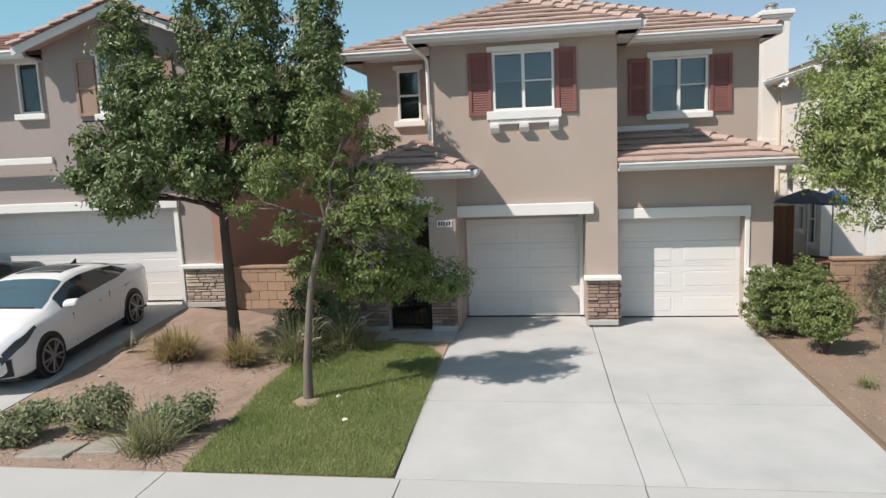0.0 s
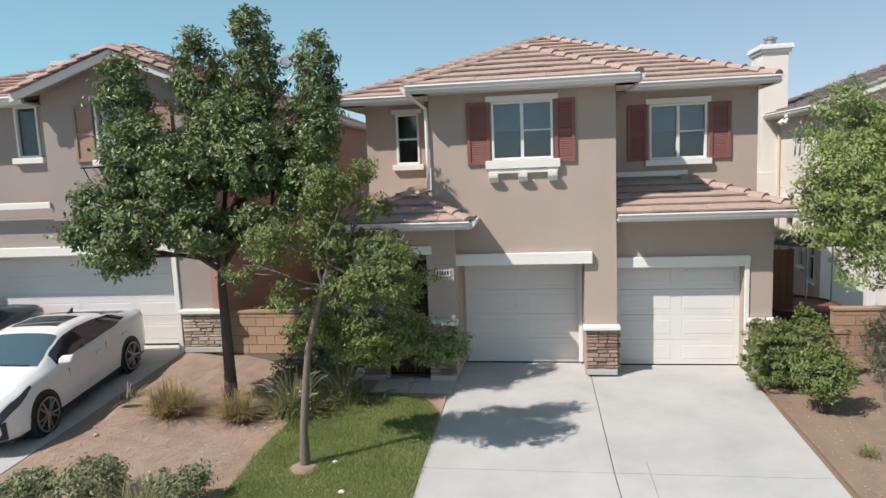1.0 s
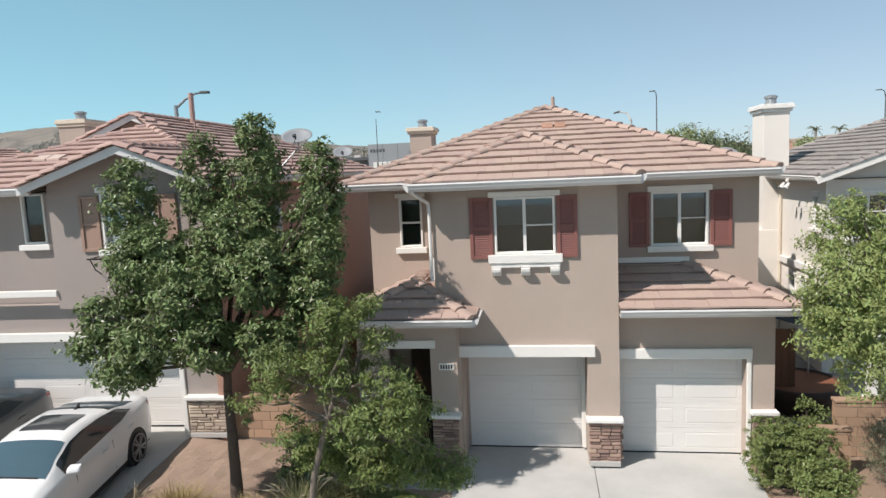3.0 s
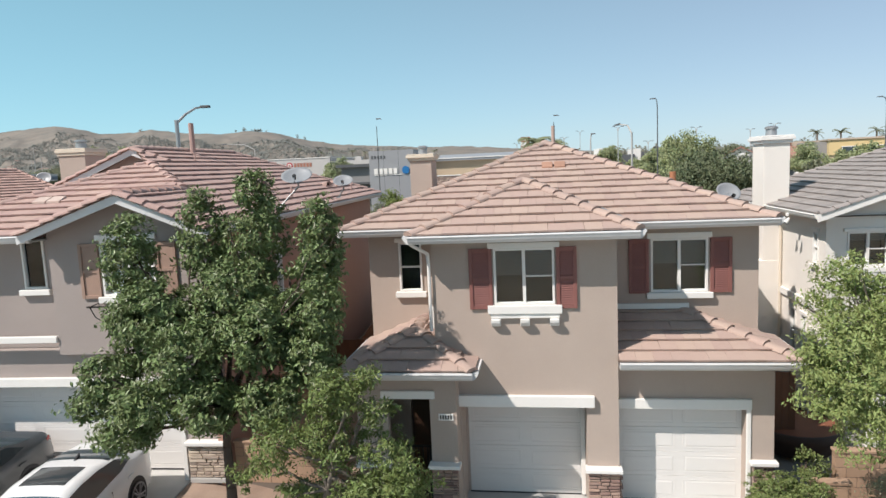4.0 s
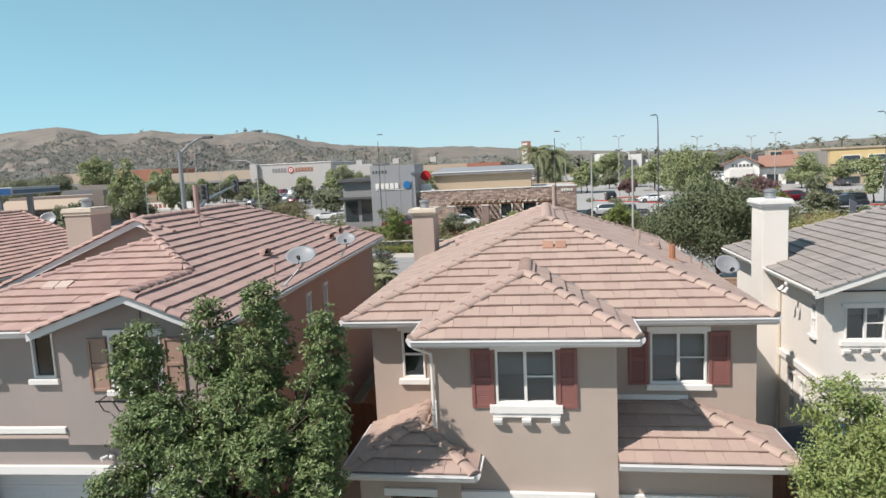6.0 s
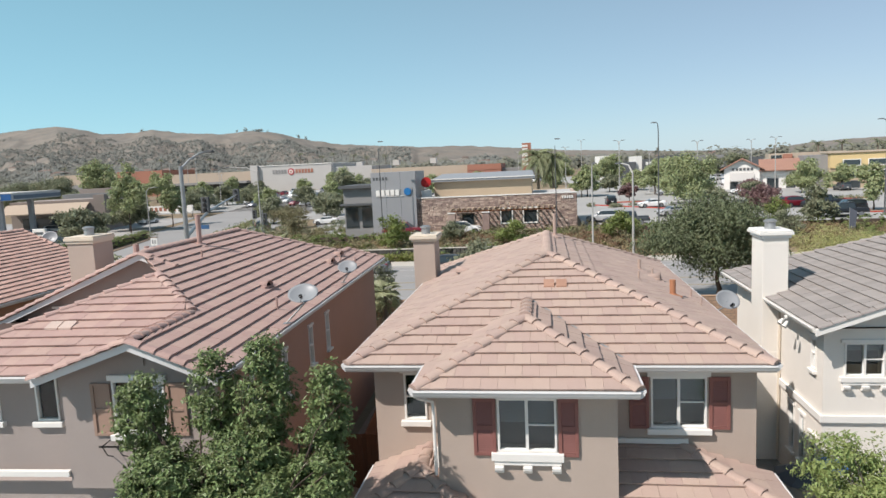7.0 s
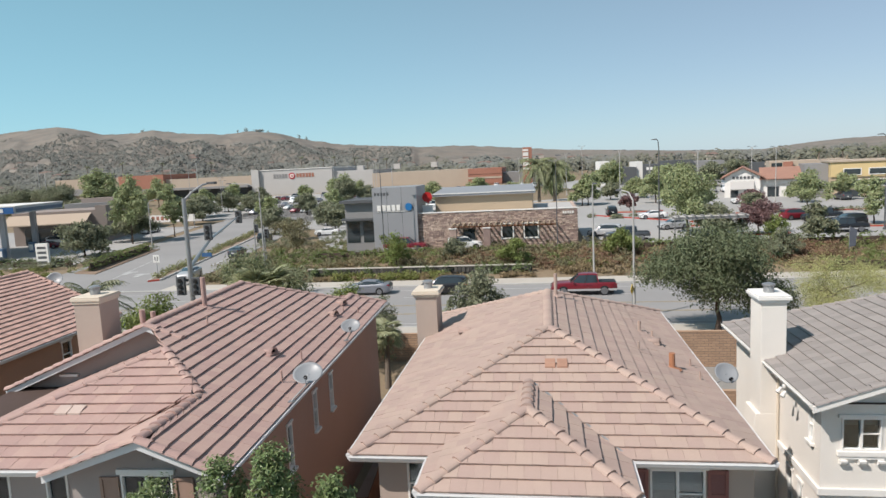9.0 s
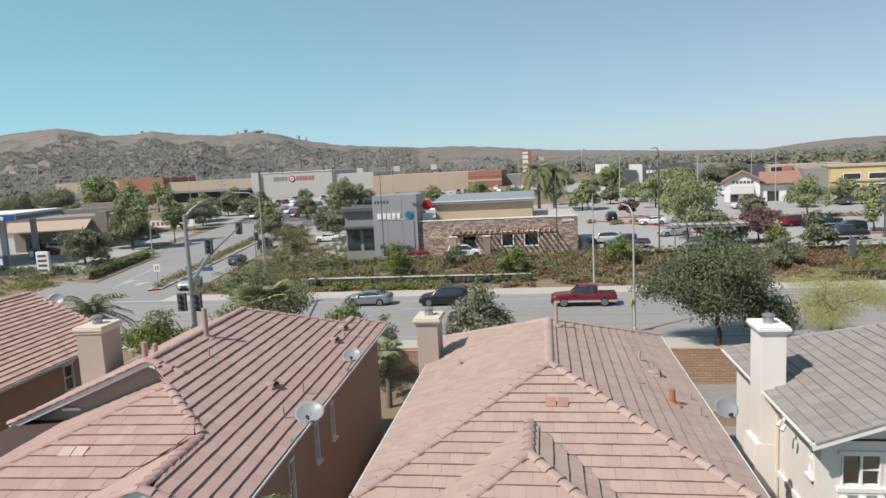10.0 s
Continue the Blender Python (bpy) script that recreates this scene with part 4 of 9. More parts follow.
part("wall", Geo(west(-9)).panel(-7.84, 7.64, 0, 5.2, -W, 0), STUCCO_O, ohouse)
window(ohouse, east(0), 4.45, 5.1, 3.75, 4.9, sill=0.08, head=0.08, split="h")
window(ohouse, east(0), -2.5, -1.7, 3.2, 4.3, sill=0.08, head=0.08)
oroof = part("roof", Geo().slab([(-9, -8, 5.18), (0, -8, 5.18), (0, 7.7, 5.18), (-9, 7.7, 5.18)], 0.02), DECK, ohouse, "red flat tile roof")
ot = Tiler(oroof, TILE_O, 300, width=0.3, step=0.3)
ot.plane([(0.45, -8.4, 5.3), (0.45, 8.3, 5.3), (-4.5, 8.7, 7.5), (-4.5, -8.4, 7.5)], single=True)
ot.plane([(-9.45, 8.3, 5.3), (-9.45, -8.4, 5.3), (-4.5, -8.4, 7.5), (-4.5, 8.7, 7.5)])
for a, b in (((0.45, 8.3, 5.3), (-4.5, 8.7, 7.5)), ((-4.5, 8.7, 7.5), (-4.5, -8.4, 7.5))):
    ot.caps(a, b)
ot.finish()
eave(ohouse, (0.45, -8.4, 5.3), (0.45, 8.3, 5.3), (1, 0), soffit=0.45)


CLAY = mat("vent_terracotta", (0.42, 0.19, 0.10), 0.85, var=0.2)


# ---- satellite dishes ----
def dish(x, y, z, turn, r=0.36, tilt=-38, foot=0.5, side=(0.0, 0.25)):
    d = thing("satellite_dish", "grey satellite dish on a bent mast", "satellite dish", (x, y, z), turn, group="satellite dishes")
    rows, vs, fs, n = 6, [], [], 20
    m = pose(0, 0, 0.0, 90 + tilt, 0, 0)
    for k in range(rows + 1):
        rr = r * k / rows
        for i in range(n):
            a = 2 * math.pi * i / n
            vs.append(tuple(m @ Vector((rr * 1.08 * math.cos(a), rr * math.sin(a), 0.28 * rr * rr / r))))
    for k in range(rows):
        fs += [(k * n + i, k * n + (i + 1) % n, (k + 1) * n + (i + 1) % n, (k + 1) * n + i) for i in range(n)]
    b = part("reflector", Geo().add(vs, fs), DISH, d, "grey oval reflector", smooth=True, clean=False)
    so = b.modifiers.new("thickness", "SOLIDIFY")
    so.thickness = 0.012
    tip = m @ Vector((0, -r * 0.8, r * 0.75))
    part("feed_arm", Geo().tube([tuple(m @ Vector((0, -r * 0.95, 0.1))), tuple(m @ Vector((0, -r * 1.05, r * 0.45))), tuple(tip)], [0.016] * 3, 6), STEEL, d)
    part("feed_horn", Geo().rod(tuple(tip), tuple(tip + (m.to_3x3() @ Vector((0, 0.03, -0.11)))), 0.05, 0.035, 10), IRON, d)
    part("mast", Geo().tube([(0, 0.05, -0.02), (0, 0.12, -0.2), (side[0], side[1], -foot)], [0.024, 0.024, 0.024], 8), STEEL, d)
    part("foot_plate", Geo().box(side[0] - 0.09, side[1] - 0.07, -foot - 0.02, side[0] + 0.09, side[1] + 0.07, -foot), STEEL, d)
    return d


dish(-6.3, 16.95, 6.86, 10, 0.36, -58, 0.7, (-0.5, 0.1))
dish(-6.97, 23.0, 6.62, 12, 0.315, -55, 0.5, (-0.2, 0.2))
dish(4.72, 19.95, 5.92, 14, 0.31, -42, 0.32, (-0.35, 0.1))
dish(-24.9, 31.0, 7.3, 20, 0.36, -30, 0.5, (-0.2, 0.1))
vent_pipe(3.26, 19.77, 6.16, 0.42, 0.085, CLAY, "terracotta flue pot on the tiled roof")
vent_pipe(2.85, 23.25, 6.32, 0.34, 0.055)
for x, y, z, h, mt in ((2.46, 20.51, 6.48, 0.24, None), (3.25, 23.14, 6.16, 0.2, None), (3.95, 20.75, 5.88, 0.24, None), (3.96, 19.53, 5.88, 0.26, None), (-10.7, 20.06, 7.47, 0.28, TILE_L),
                       (-7.59, 18.24, 6.22, 0.36, TILE_L), (-7.74, 20.19, 6.25, 0.34, TILE_L), (-8.3, 26.4, 6.35, 0.3, TILE_L), (-7.9, 27.1, 6.15, 0.3, TILE_L)):
    vent_pipe(x, y, z, h, 0.028, mt, "thin bent vent pipe on the tiled roof")
vent_pipe(-11.49, 21.42, 7.77, 1.0, 0.085, TILE_L, "tall painted flue pipe on the tiled roof")
vent_pipe(-12.85, 20.0, 7.45, 0.55, 0.09, TILE_L, "short flue pot behind the roof ridge")
vent_pipe(-12.55, 20.1, 7.5, 0.42, 0.08, TILE_L, "short flue pot behind the roof ridge")


def roof_hood(x, y, z, turn, material, label):
    """A half-round attic vent hood, its mouth filled by a black plate for the shade inside."""
    h = thing("roof_hood", label, "roof vent", (x, y, z), turn, group="roof hoods")
    g, n = Geo(), 9
    for k in (0, 1):
        for r_ in (0.17, 0.15):
            for i in range(n):
                a = math.pi * i / (n - 1)
                g.v.append((r_ * math.cos(a) * (1 - 0.25 * k), -0.2 + 0.42 * k, r_ * math.sin(a) * (1 - 0.55 * k)))
    g.f = [(i, i + 1, 2 * n + i + 1, 2 * n + i) for i in range(n - 1)] + [(n + i, 3 * n + i, 3 * n + i + 1, n + i + 1) for i in range(n - 1)]
    g.f += [(i, n + i, n + i + 1, i + 1) for i in range(n - 1)]
    part("hood", g, material, h, smooth=True)
    part("flange", Geo().box(-0.25, -0.22, -0.03, 0.25, 0.28, 0.0), material, h)
    # black half-disc painted in for the shade within the hood
    part("mouth", Geo().prism([(0.14 * math.cos(math.pi * i / 8), 0.14 * math.sin(math.pi * i / 8)) for i in range(9)], 1, -0.1, -0.08), IRON, h, "black plate standing for the shaded vent mouth")
    return h


roof_hood(3.14, 22.24, 6.22, 75, TILE, "terracotta attic vent hood on the tiled roof")
roof_hood(-8.6, 19.79, 6.65, 75, TILE_L, "brown-pink attic vent hood on the tiled roof")
roof_hood(-8.51, 25.6, 6.5, 75, TILE_L, "brown-pink attic vent hood on the tiled roof")
roof_hood(-8.71, 27.38, 6.55, 75, TILE_L, "brown-pink attic vent hood on the tiled roof")
roof_hood(-3.0, 23.2, 6.42, -80, TILE, "terracotta attic vent hood on the tiled roof")


# ---- ground and paving ----
def strip(x):
    return sorted(set(x))


gx = strip([-3000, -1500, -800, -450, -250, -150, -90, -60, -45] + [-40 + 2 * i for i in range(0, 12)] + [-18 + i for i in range(0, 12)] + [-6.5 + 0.5 * i for i in range(0, 26)] + [6.5, 8, 12, 20, 32, 50, 90, 160, 300, 600, 1200, 3000])
gy = strip([-80, -30, -10, 0, 4] + [5 + 0.8 * i for i in range(0, 15)] + [18, 24, 32, 40, 46, 50, 58, 64, 67, 68, 69] + [70 + i for i in range(0, 12)] + [84, 90, 100, 120, 150, 200, 280, 420, 700, 1400, 4500])
g = Geo()
g.add([(x, y, land(x, y) - (0.3 if y < 5.5 else 0.05)) for y in gy for x in gx], [(j * len(gx) + i, j * len(gx) + i + 1, (j + 1) * len(gx) + i + 1, (j + 1) * len(gx) + i) for j in range(len(gy) - 1) for i in range(len(gx) - 1)])
solo("ground", g, EARTH, "dry sandy ground reaching to the hills", "ground", "structure", smooth=True, clean=False)


def sheet(name, corners, material, label, lift=0.0, nx=12, ny=12, thick=0.12, category="", rough=0.0, seed=1):
    """A patch of paving or soil laid over the land between four corners."""
    r = random.Random(seed)
    a, b, c, d = (Vector((x, y, 0)) for x, y in corners)
    g = Geo()
    for j in range(ny + 1):
        for i in range(nx + 1):
            u, v = i / nx, j / ny
            p = a * (1 - u) * (1 - v) + b * u * (1 - v) + c * u * v + d * (1 - u) * v
            edge = i in (0, nx) or j in (0, ny)
            g.v.append((p.x, p.y, land(p.x, p.y) + lift + (0 if edge else r.uniform(-rough, rough))))
    w = nx + 1
    g.f += [(j * w + i, j * w + i + 1, (j + 1) * w + i + 1, (j + 1) * w + i) for j in range(ny) for i in range(nx)]
    rim = [i for i in range(w)] + [j * w + nx for j in range(1, ny + 1)] + [ny * w + i for i in range(nx - 1, -1, -1)] + [j * w for j in range(ny - 1, 0, -1)]
    n = len(g.v)
    g.v += [(g.v[k][0], g.v[k][1], g.v[k][2] - thick) for k in rim]
    m = len(rim)
    g.f += [(rim[k], n + k, n + (k + 1) % m, rim[(k + 1) % m]) for k in range(m)]
    return solo(name, g, material, label, category, "structure", clean=True)


# driveway slabs, parted by joints
slabs = [[(-1.96, 7.12), (0.635, 7.12), (0.585, 9.40), (-2.03, 9.40)], [(-2.03, 9.422), (0.585, 9.422), (0.6, 14.6), (-2.16, 14.6)],
         [(0.642, 7.12), (3.27, 7.12), (3.36, 9.40), (0.598, 9.40)], [(0.598, 9.422), (3.36, 9.422), (3.62, 14.6), (0.613, 14.6)]]
drive = thing("driveway", "pale concrete driveway in four slabs with a stained middle", "driveway", (0.6, 10.7, 0), kind="structure")
for c in slabs:
    s = Geo().slab([(x - 0.6, y - 10.7, 0.012 - 0.06 * (y > 14)) for x, y in c], 0.12)
    part("slab", s, CONCRETE, drive, bevel=0.006)
part("crack", Geo().slab([(0.455, -0.93, 0.0145), (0.464, -0.93, 0.0145), (0.446, -3.56, 0.0145), (0.437, -3.56, 0.0145)], 0.002), mat("crack_filler", (0.30, 0.30, 0.29), 0.9, var=0.3), drive, "grey filled crack")
for i, (x0, x1) in enumerate(((-9.0, -6.9), (-6.885, -4.6), (-4.585, -1.9), (-1.885, 0.62), (0.635, 3.3), (3.315, 6.0), (6.015, 9.5), (-12, -9.015), (-16, -12.015))):
    sheet("pavement", [(x0, 5.6), (x1, 5.6), (x1, 7.1), (x0, 7.1)], WALKWAY, "pale concrete street pavement slab", 0.012, 2, 2)
for x0, x1, y0, y1 in ((-3.55, -2.85, 12.45, 13.2), (-2.835, -2.05, 12.45, 13.28)):
    sheet("path", [(x0, y0), (x1, y0), (x1, y1), (x0, y1)], WALKWAY, "grey concrete entry path slab", 0.012, 2, 2)
sheet("road", [(-60, -4), (60, -4), (60, 5.55), (-60, 5.55)], ASPHALT, "grey asphalt street before the houses", -0.1, 4, 2)
solo("kerb", Geo().box(-40, 5.44, -0.2, 40, 5.585, 0.01), WALKWAY, "grey concrete kerb along the street", "kerb", "structure", bevel=0.02)
sheet("driveway", [(-14.0, 7.12), (-7.95, 7.12), (-8.0, 14.4), (-14.0, 14.4)], CONCRETE, "pale concrete driveway of the mauve house", 0.01, 6, 8)
sheet("soil_bed", [(-7.94, 7.12), (-1.98, 7.12), (-2.1, 13.3), (-7.98, 14.3)], DIRT, "bare brown soil bed with wood chips", 0.0, 30, 30, rough=0.018)
sheet("soil_bed", [(3.38, 7.12), (9.0, 7.12), (9.0, 15.2), (3.68, 15.2)], DIRT_R, "bare brown soil strip beside the driveway", 0.0, 24, 24, rough=0.018, seed=2)
sheet("yard", [(-7.0, 14.4), (-4.0, 14.4), (-4.0, 41.0), (-7.6, 41.0)], DIRT, "shaded side yard soil", 0.0, 6, 20, seed=3)
sheet("yard", [(4.2, 15.2), (14.0, 15.2), (14.0, 41.0), (4.2, 41.0)], GRAVEL, "pale gravel side and back yard", 0.0, 10, 20, seed=4)

# ---- lawn ----
LAWN_EDGE = [(-4.42, 7.14), (-4.5, 8.4), (-4.6, 10.0), (-4.55, 11.2), (-4.2, 11.9), (-3.6, 12.35), (-3.0, 12.35), (-2.45, 12.1), (-2.12, 11.5), (-2.06, 10.5), (-1.99, 7.14)]


def inside(x, y, poly):
    hit, n = False, len(poly)
    for i in range(n):
        (x0, y0), (x1, y1) = poly[i], poly[(i + 1) % n]
        if (y0 > y) != (y1 > y) and x < x0 + (x1 - x0) * (y - y0) / (y1 - y0):
            hit = not hit
    return hit


solo("lawn", Geo().slab([(x, y, 0.028) for x, y in LAWN_EDGE], 0.08), LAWN, "mown green lawn patch", "lawn", "structure")
GRASS = leaf_mat("grass_blades", (0.165, 0.24, 0.06), (0.37, 0.385, 0.16), 0.35, 0.7)
r = random.Random(5)
g = Geo()
k = 0
while k < 90000:
    x, y = r.uniform(-4.7, -1.9), r.uniform(7.1, 12.4)
    if not inside(x + r.gauss(0, 0.035), y + r.gauss(0, 0.035), LAWN_EDGE) or x > -1.985:
        continue
    k += 1
    a, h, l = r.uniform(0, 6.28), r.uniform(0.02, 0.05) + 0.035 * max(0.0, noise.noise(Vector((x * 1.3, y * 1.3, 3.0)))) + 0.02 * r.random() ** 4, r.uniform(0.0, 0.05)
    w = r.uniform(0.0025, 0.0045)
    n = len(g.v)
    g.v += [(x - w * math.cos(a), y - w * math.sin(a), 0.025), (x + w * math.cos(a), y + w * math.sin(a), 0.025), (x + l * math.sin(a), y - l * math.cos(a), 0.025 + h)]
    g.f.append((n, n + 1, n + 2))
solo("grass", g, GRASS, "short green lawn grass blades", "grass", "stuff", clean=False)


# ---- plants ----
def leaf_cloud(lobes, clumps, per, clump, leaf, seed, up=0.35, shell=0.55, drop=0.0):
    """Leaves in clumps spread through lobes (x, y, z, rx, ry, rz)."""
    rg = np.random.RandomState(seed)
    lob = np.array(lobes, float)
    vol = np.cbrt(lob[:, 3] * lob[:, 4] * lob[:, 5]) ** 2.3
    pick = rg.choice(len(lob), clumps, p=vol / vol.sum())
    d = rg.normal(size=(clumps, 3))
    d /= np.linalg.norm(d, axis=1)[:, None]
    rad = shell + (1 - shell) * rg.rand(clumps) ** 0.6
    centre = lob[pick, :3] + d * rad[:, None] * lob[pick, 3:]
    size = clump * (0.6 + 0.8 * rg.rand(clumps))
    n = clumps * per
    o = rg.normal(size=(n, 3))
    o /= np.linalg.norm(o, axis=1)[:, None]
    o *= (rg.rand(n) ** 0.5)[:, None]
    way = np.repeat(d, per, axis=0)
    pos = np.repeat(centre, per, axis=0) + o * np.repeat(size, per)[:, None] * np.array((1.15, 1.15, 0.75))
    pos[:, 2] -= drop * rg.rand(n)
    nor = rg.normal(size=(n, 3)) * 0.55 + way * 0.85 + np.array((0, 0, up * 1.6))
    nor /= np.linalg.norm(nor, axis=1)[:, None]
    t = np.cross(nor, rg.normal(size=(n, 3)))
    t /= np.linalg.norm(t, axis=1)[:, None]
    t[:, 2] -= 0.25
    b = np.cross(nor, t)
    ln, wd = leaf[0] * (0.7 + 0.6 * rg.rand(n)), leaf[1] * (0.7 + 0.6 * rg.rand(n))
    t *= ln[:, None] / 2
    b *= wd[:, None] / 2
    fold = nor * (wd * 0.25)[:, None]
    quads = np.stack((pos - t, pos + b + fold * 0.5, pos + t - fold, pos - b + fold * 0.5), axis=1).reshape(-1, 3)
    g = Geo()
    g.v = quads.tolist()
    g.f = [(4 * i, 4 * i + 1, 4 * i + 2, 4 * i + 3) for i in range(n)]
    return g


def limb(g, p, q, r0, r1, rg, bend=0.12, n=4):
    p, q = Vector(p), Vector(q)
    pts, rad = [tuple(p)], [r0]
    for i in range(1, n + 1):
        u = i / n
        k = (q - p).length * bend * math.sin(math.pi * u)
        pts.append(tuple(p.lerp(q, u) + Vector((rg.uniform(-k, k), rg.uniform(-k, k), k * 0.4))))
        rad.append(r0 + (r1 - r0) * u)
    g.tube(pts, rad, 8)
    return pts


def tree(name, label, at, trunk, lobes, clumps, per, clump, leaf, material, bark, r0, seed, limbs=7, group="", fork=None, up=0.35, shell=0.5):
    """trunk: points of the stem from the foot up, in the tree's own axes; lobes of the crown likewise."""
    rg = random.Random(seed)
    t = thing(name, label, "tree", at, group=group)
    g = Geo()
    rad = [r0 * (1.25 if i == 0 else 1 - 0.45 * i / (len(trunk) - 1)) for i in range(len(trunk))]
    g.tube(trunk, rad, 10)
    top = trunk[-1]
    for i in range(limbs):
        l = lobes[i % len(lobes)]
        e = Vector(l[:3]) + Vector((rg.uniform(-0.3, 0.3) * l[3], rg.uniform(-0.3, 0.3) * l[4], rg.uniform(-0.1, 0.3) * l[5]))
        s = Vector(trunk[-2]).lerp(Vector(top), rg.uniform(0.3, 1.0))
        pts = limb(g, s, e, r0 * 0.45, r0 * 0.1, rg)
        for _ in range(2):
            f = e + Vector((rg.uniform(-1, 1) * l[3], rg.uniform(-1, 1) * l[4], rg.uniform(-0.2, 0.8) * l[5])) * 0.7
            limb(g, pts[2], f, r0 * 0.2, r0 * 0.05, rg, n=3)
    part("trunk", g, bark, t, smooth=True)
    tagged(part("crown", leaf_cloud(lobes, clumps, per, clump, leaf, seed, up, shell), material, t, clean=False), kind="stuff")
    return t


CAMPHOR = leaf_mat("leaves_dark_green", (0.18, 0.23, 0.09), (0.125, 0.17, 0.065), 0.12, 0.8, 0.42)
YOUNG = leaf_mat("leaves_young_tree", (0.215, 0.255, 0.08), (0.115, 0.16, 0.05), 0.2, 0.8, 0.45)
PISTACHE = leaf_mat("leaves_fresh_green", (0.26, 0.295, 0.09), (0.16, 0.205, 0.065), 0.22, 0.7, 0.5)
LIGHT = leaf_mat("leaves_light_green", (0.33, 0.385, 0.15), (0.25, 0.305, 0.105), 0.32, 0.6, 0.5)
OLIVE = leaf_mat("leaves_grey_green", (0.285, 0.295, 0.19), (0.22, 0.235, 0.15), 0.35, 0.6, 0.5)
HEDGE = leaf_mat("leaves_hedge", (0.235, 0.28, 0.10), (0.17, 0.215, 0.075), 0.32, 0.6, 0.4)
GREYLEAF = leaf_mat("leaves_sage_green", (0.31, 0.33, 0.19), (0.24, 0.26, 0.14), 0.32, 0.6, 0.5)
STRAW = leaf_mat("straw_blades", (0.42, 0.33, 0.17), (0.33, 0.26, 0.12), 0.35, 0.7, 0.7)
SAGE = leaf_mat("sage_blades", (0.35, 0.345, 0.18), (0.24, 0.25, 0.12), 0.4, 0.7, 0.55)
PLUME = leaf_mat("pale_plumes", (0.48, 0.42, 0.31), (0.40, 0.35, 0.26), 0.4, 0.4, 0.8)
PLUM = leaf_mat("leaves_plum", (0.30, 0.185, 0.18), (0.23, 0.145, 0.14), 0.45, 0.6, 0.5)

bx, by, bz = -5.77, 11.32, 0.2
lob = [(-7.72, 0.75, 5.45, 0.48, 1.0), (-6.38, 0.95, 5.8, 0.42, 1.05), (-5.28, 0.85, 6.05, 0.48, 1.08), (-4.13, 0.85, 5.6, 0.38, 0.98), (-7.0, 0.2, 4.5, 0.78, 0.8), (-5.6, 0.5, 4.7, 0.8, 0.9), (-4.4, 0.3, 4.3, 0.6, 0.75),
       (-6.0, -0.6, 4.1, 0.55, 0.6), (-4.9, -0.3, 4.4, 0.5, 0.6), (-3.85, -0.1, 4.8, 0.34, 0.6), (-6.6, -0.9, 3.4, 0.52, 0.42), (-7.5, -0.5, 3.75, 0.48, 0.38), (-7.75, -0.55, 3.3, 0.4, 0.28), (-7.0, -0.9, 2.95, 0.48, 0.32),
       (-5.6, -0.8, 3.35, 0.52, 0.42), (-4.7, -0.5, 3.3, 0.5, 0.45), (-7.2, 0.4, 4.6, 0.4, 0.45), (-6.1, 0.3, 3.1, 0.45, 0.32), (-4.4, 0.6, 5.0, 0.3, 0.55), (-4.0, -0.3, 3.9, 0.4, 0.5)]
tree("tree", "dense green broadleaf tree with upright limbs in the soil bed", (bx, by, bz),
     [(0, 0, -0.2), (0.02, -0.01, 0.6), (0.02, -0.02, 1.4), (-0.03, 0.05, 2.1), (-0.05, 0.2, 2.8)],
     [(x - bx, y, z - bz, rr, rr * 1.25, rz) for x, y, z, rr, rz in lob],
     2400, 32, 0.15, (0.09, 0.04), CAMPHOR, BARK, 0.115, 21, limbs=18, up=0.5, shell=0.4)
sx, sy = -3.7, 9.31
lob = [(-3.05, 0.1, 4.0, 0.34), (-2.7, 0.2, 4.12, 0.22), (-3.95, 0.0, 3.25, 0.42), (-3.25, 0.25, 3.2, 0.5), (-2.5, 0.3, 3.1, 0.4), (-4.45, 0.1, 2.72, 0.24), (-3.75, -0.1, 2.5, 0.32),
       (-2.6, 0.3, 3.6, 0.3), (-3.35, 0.2, 3.7, 0.28), (-2.25, 0.55, 1.87, 0.47), (-1.7, 0.55, 1.71, 0.36), (-2.85, 0.55, 1.85, 0.48), (-3.43, 0.55, 1.97, 0.44), (-1.92, 0.75, 1.5, 0.28),
       (-2.66, 0.75, 1.5, 0.32), (-3.2, 0.75, 1.6, 0.32), (-3.76, 0.55, 1.87, 0.32), (-2.23, 0.1, 2.5, 0.35), (-2.7, -0.2, 2.7, 0.36), (-2.2, -0.1, 3.0, 0.26), (-2.3, -0.25, 2.72, 0.34),
       (-1.95, 0.1, 2.7, 0.3), (-2.75, -0.3, 2.6, 0.34)]
tree("tree", "young green tree with feathery leaves on the lawn", (sx, sy, 0.02),
     [(0, 0, 0), (0.02, 0.0, 0.6), (0.08, 0.02, 1.2), (0.14, 0.05, 1.7), (0.3, 0.1, 2.3), (0.5, 0.1, 2.9)],
     [(x - sx, y, z, rr, rr * 1.1, rr * 0.9) for x, y, z, rr in lob],
     760, 38, 0.12, (0.072, 0.023), YOUNG, BARK_G, 0.062, 22, limbs=16, up=0.45, shell=0.25)
solo("soil_ring", Geo().lathe((0, 0, 0), [(0.22, 0.03), (0.16, 0.06), (0.05, 0.07)], 14), DIRT, "bare soil ring at the young tree's foot", "soil", "structure", at=(sx, sy - 0.05, 0.0))
tx, ty = 5.35, 12.3
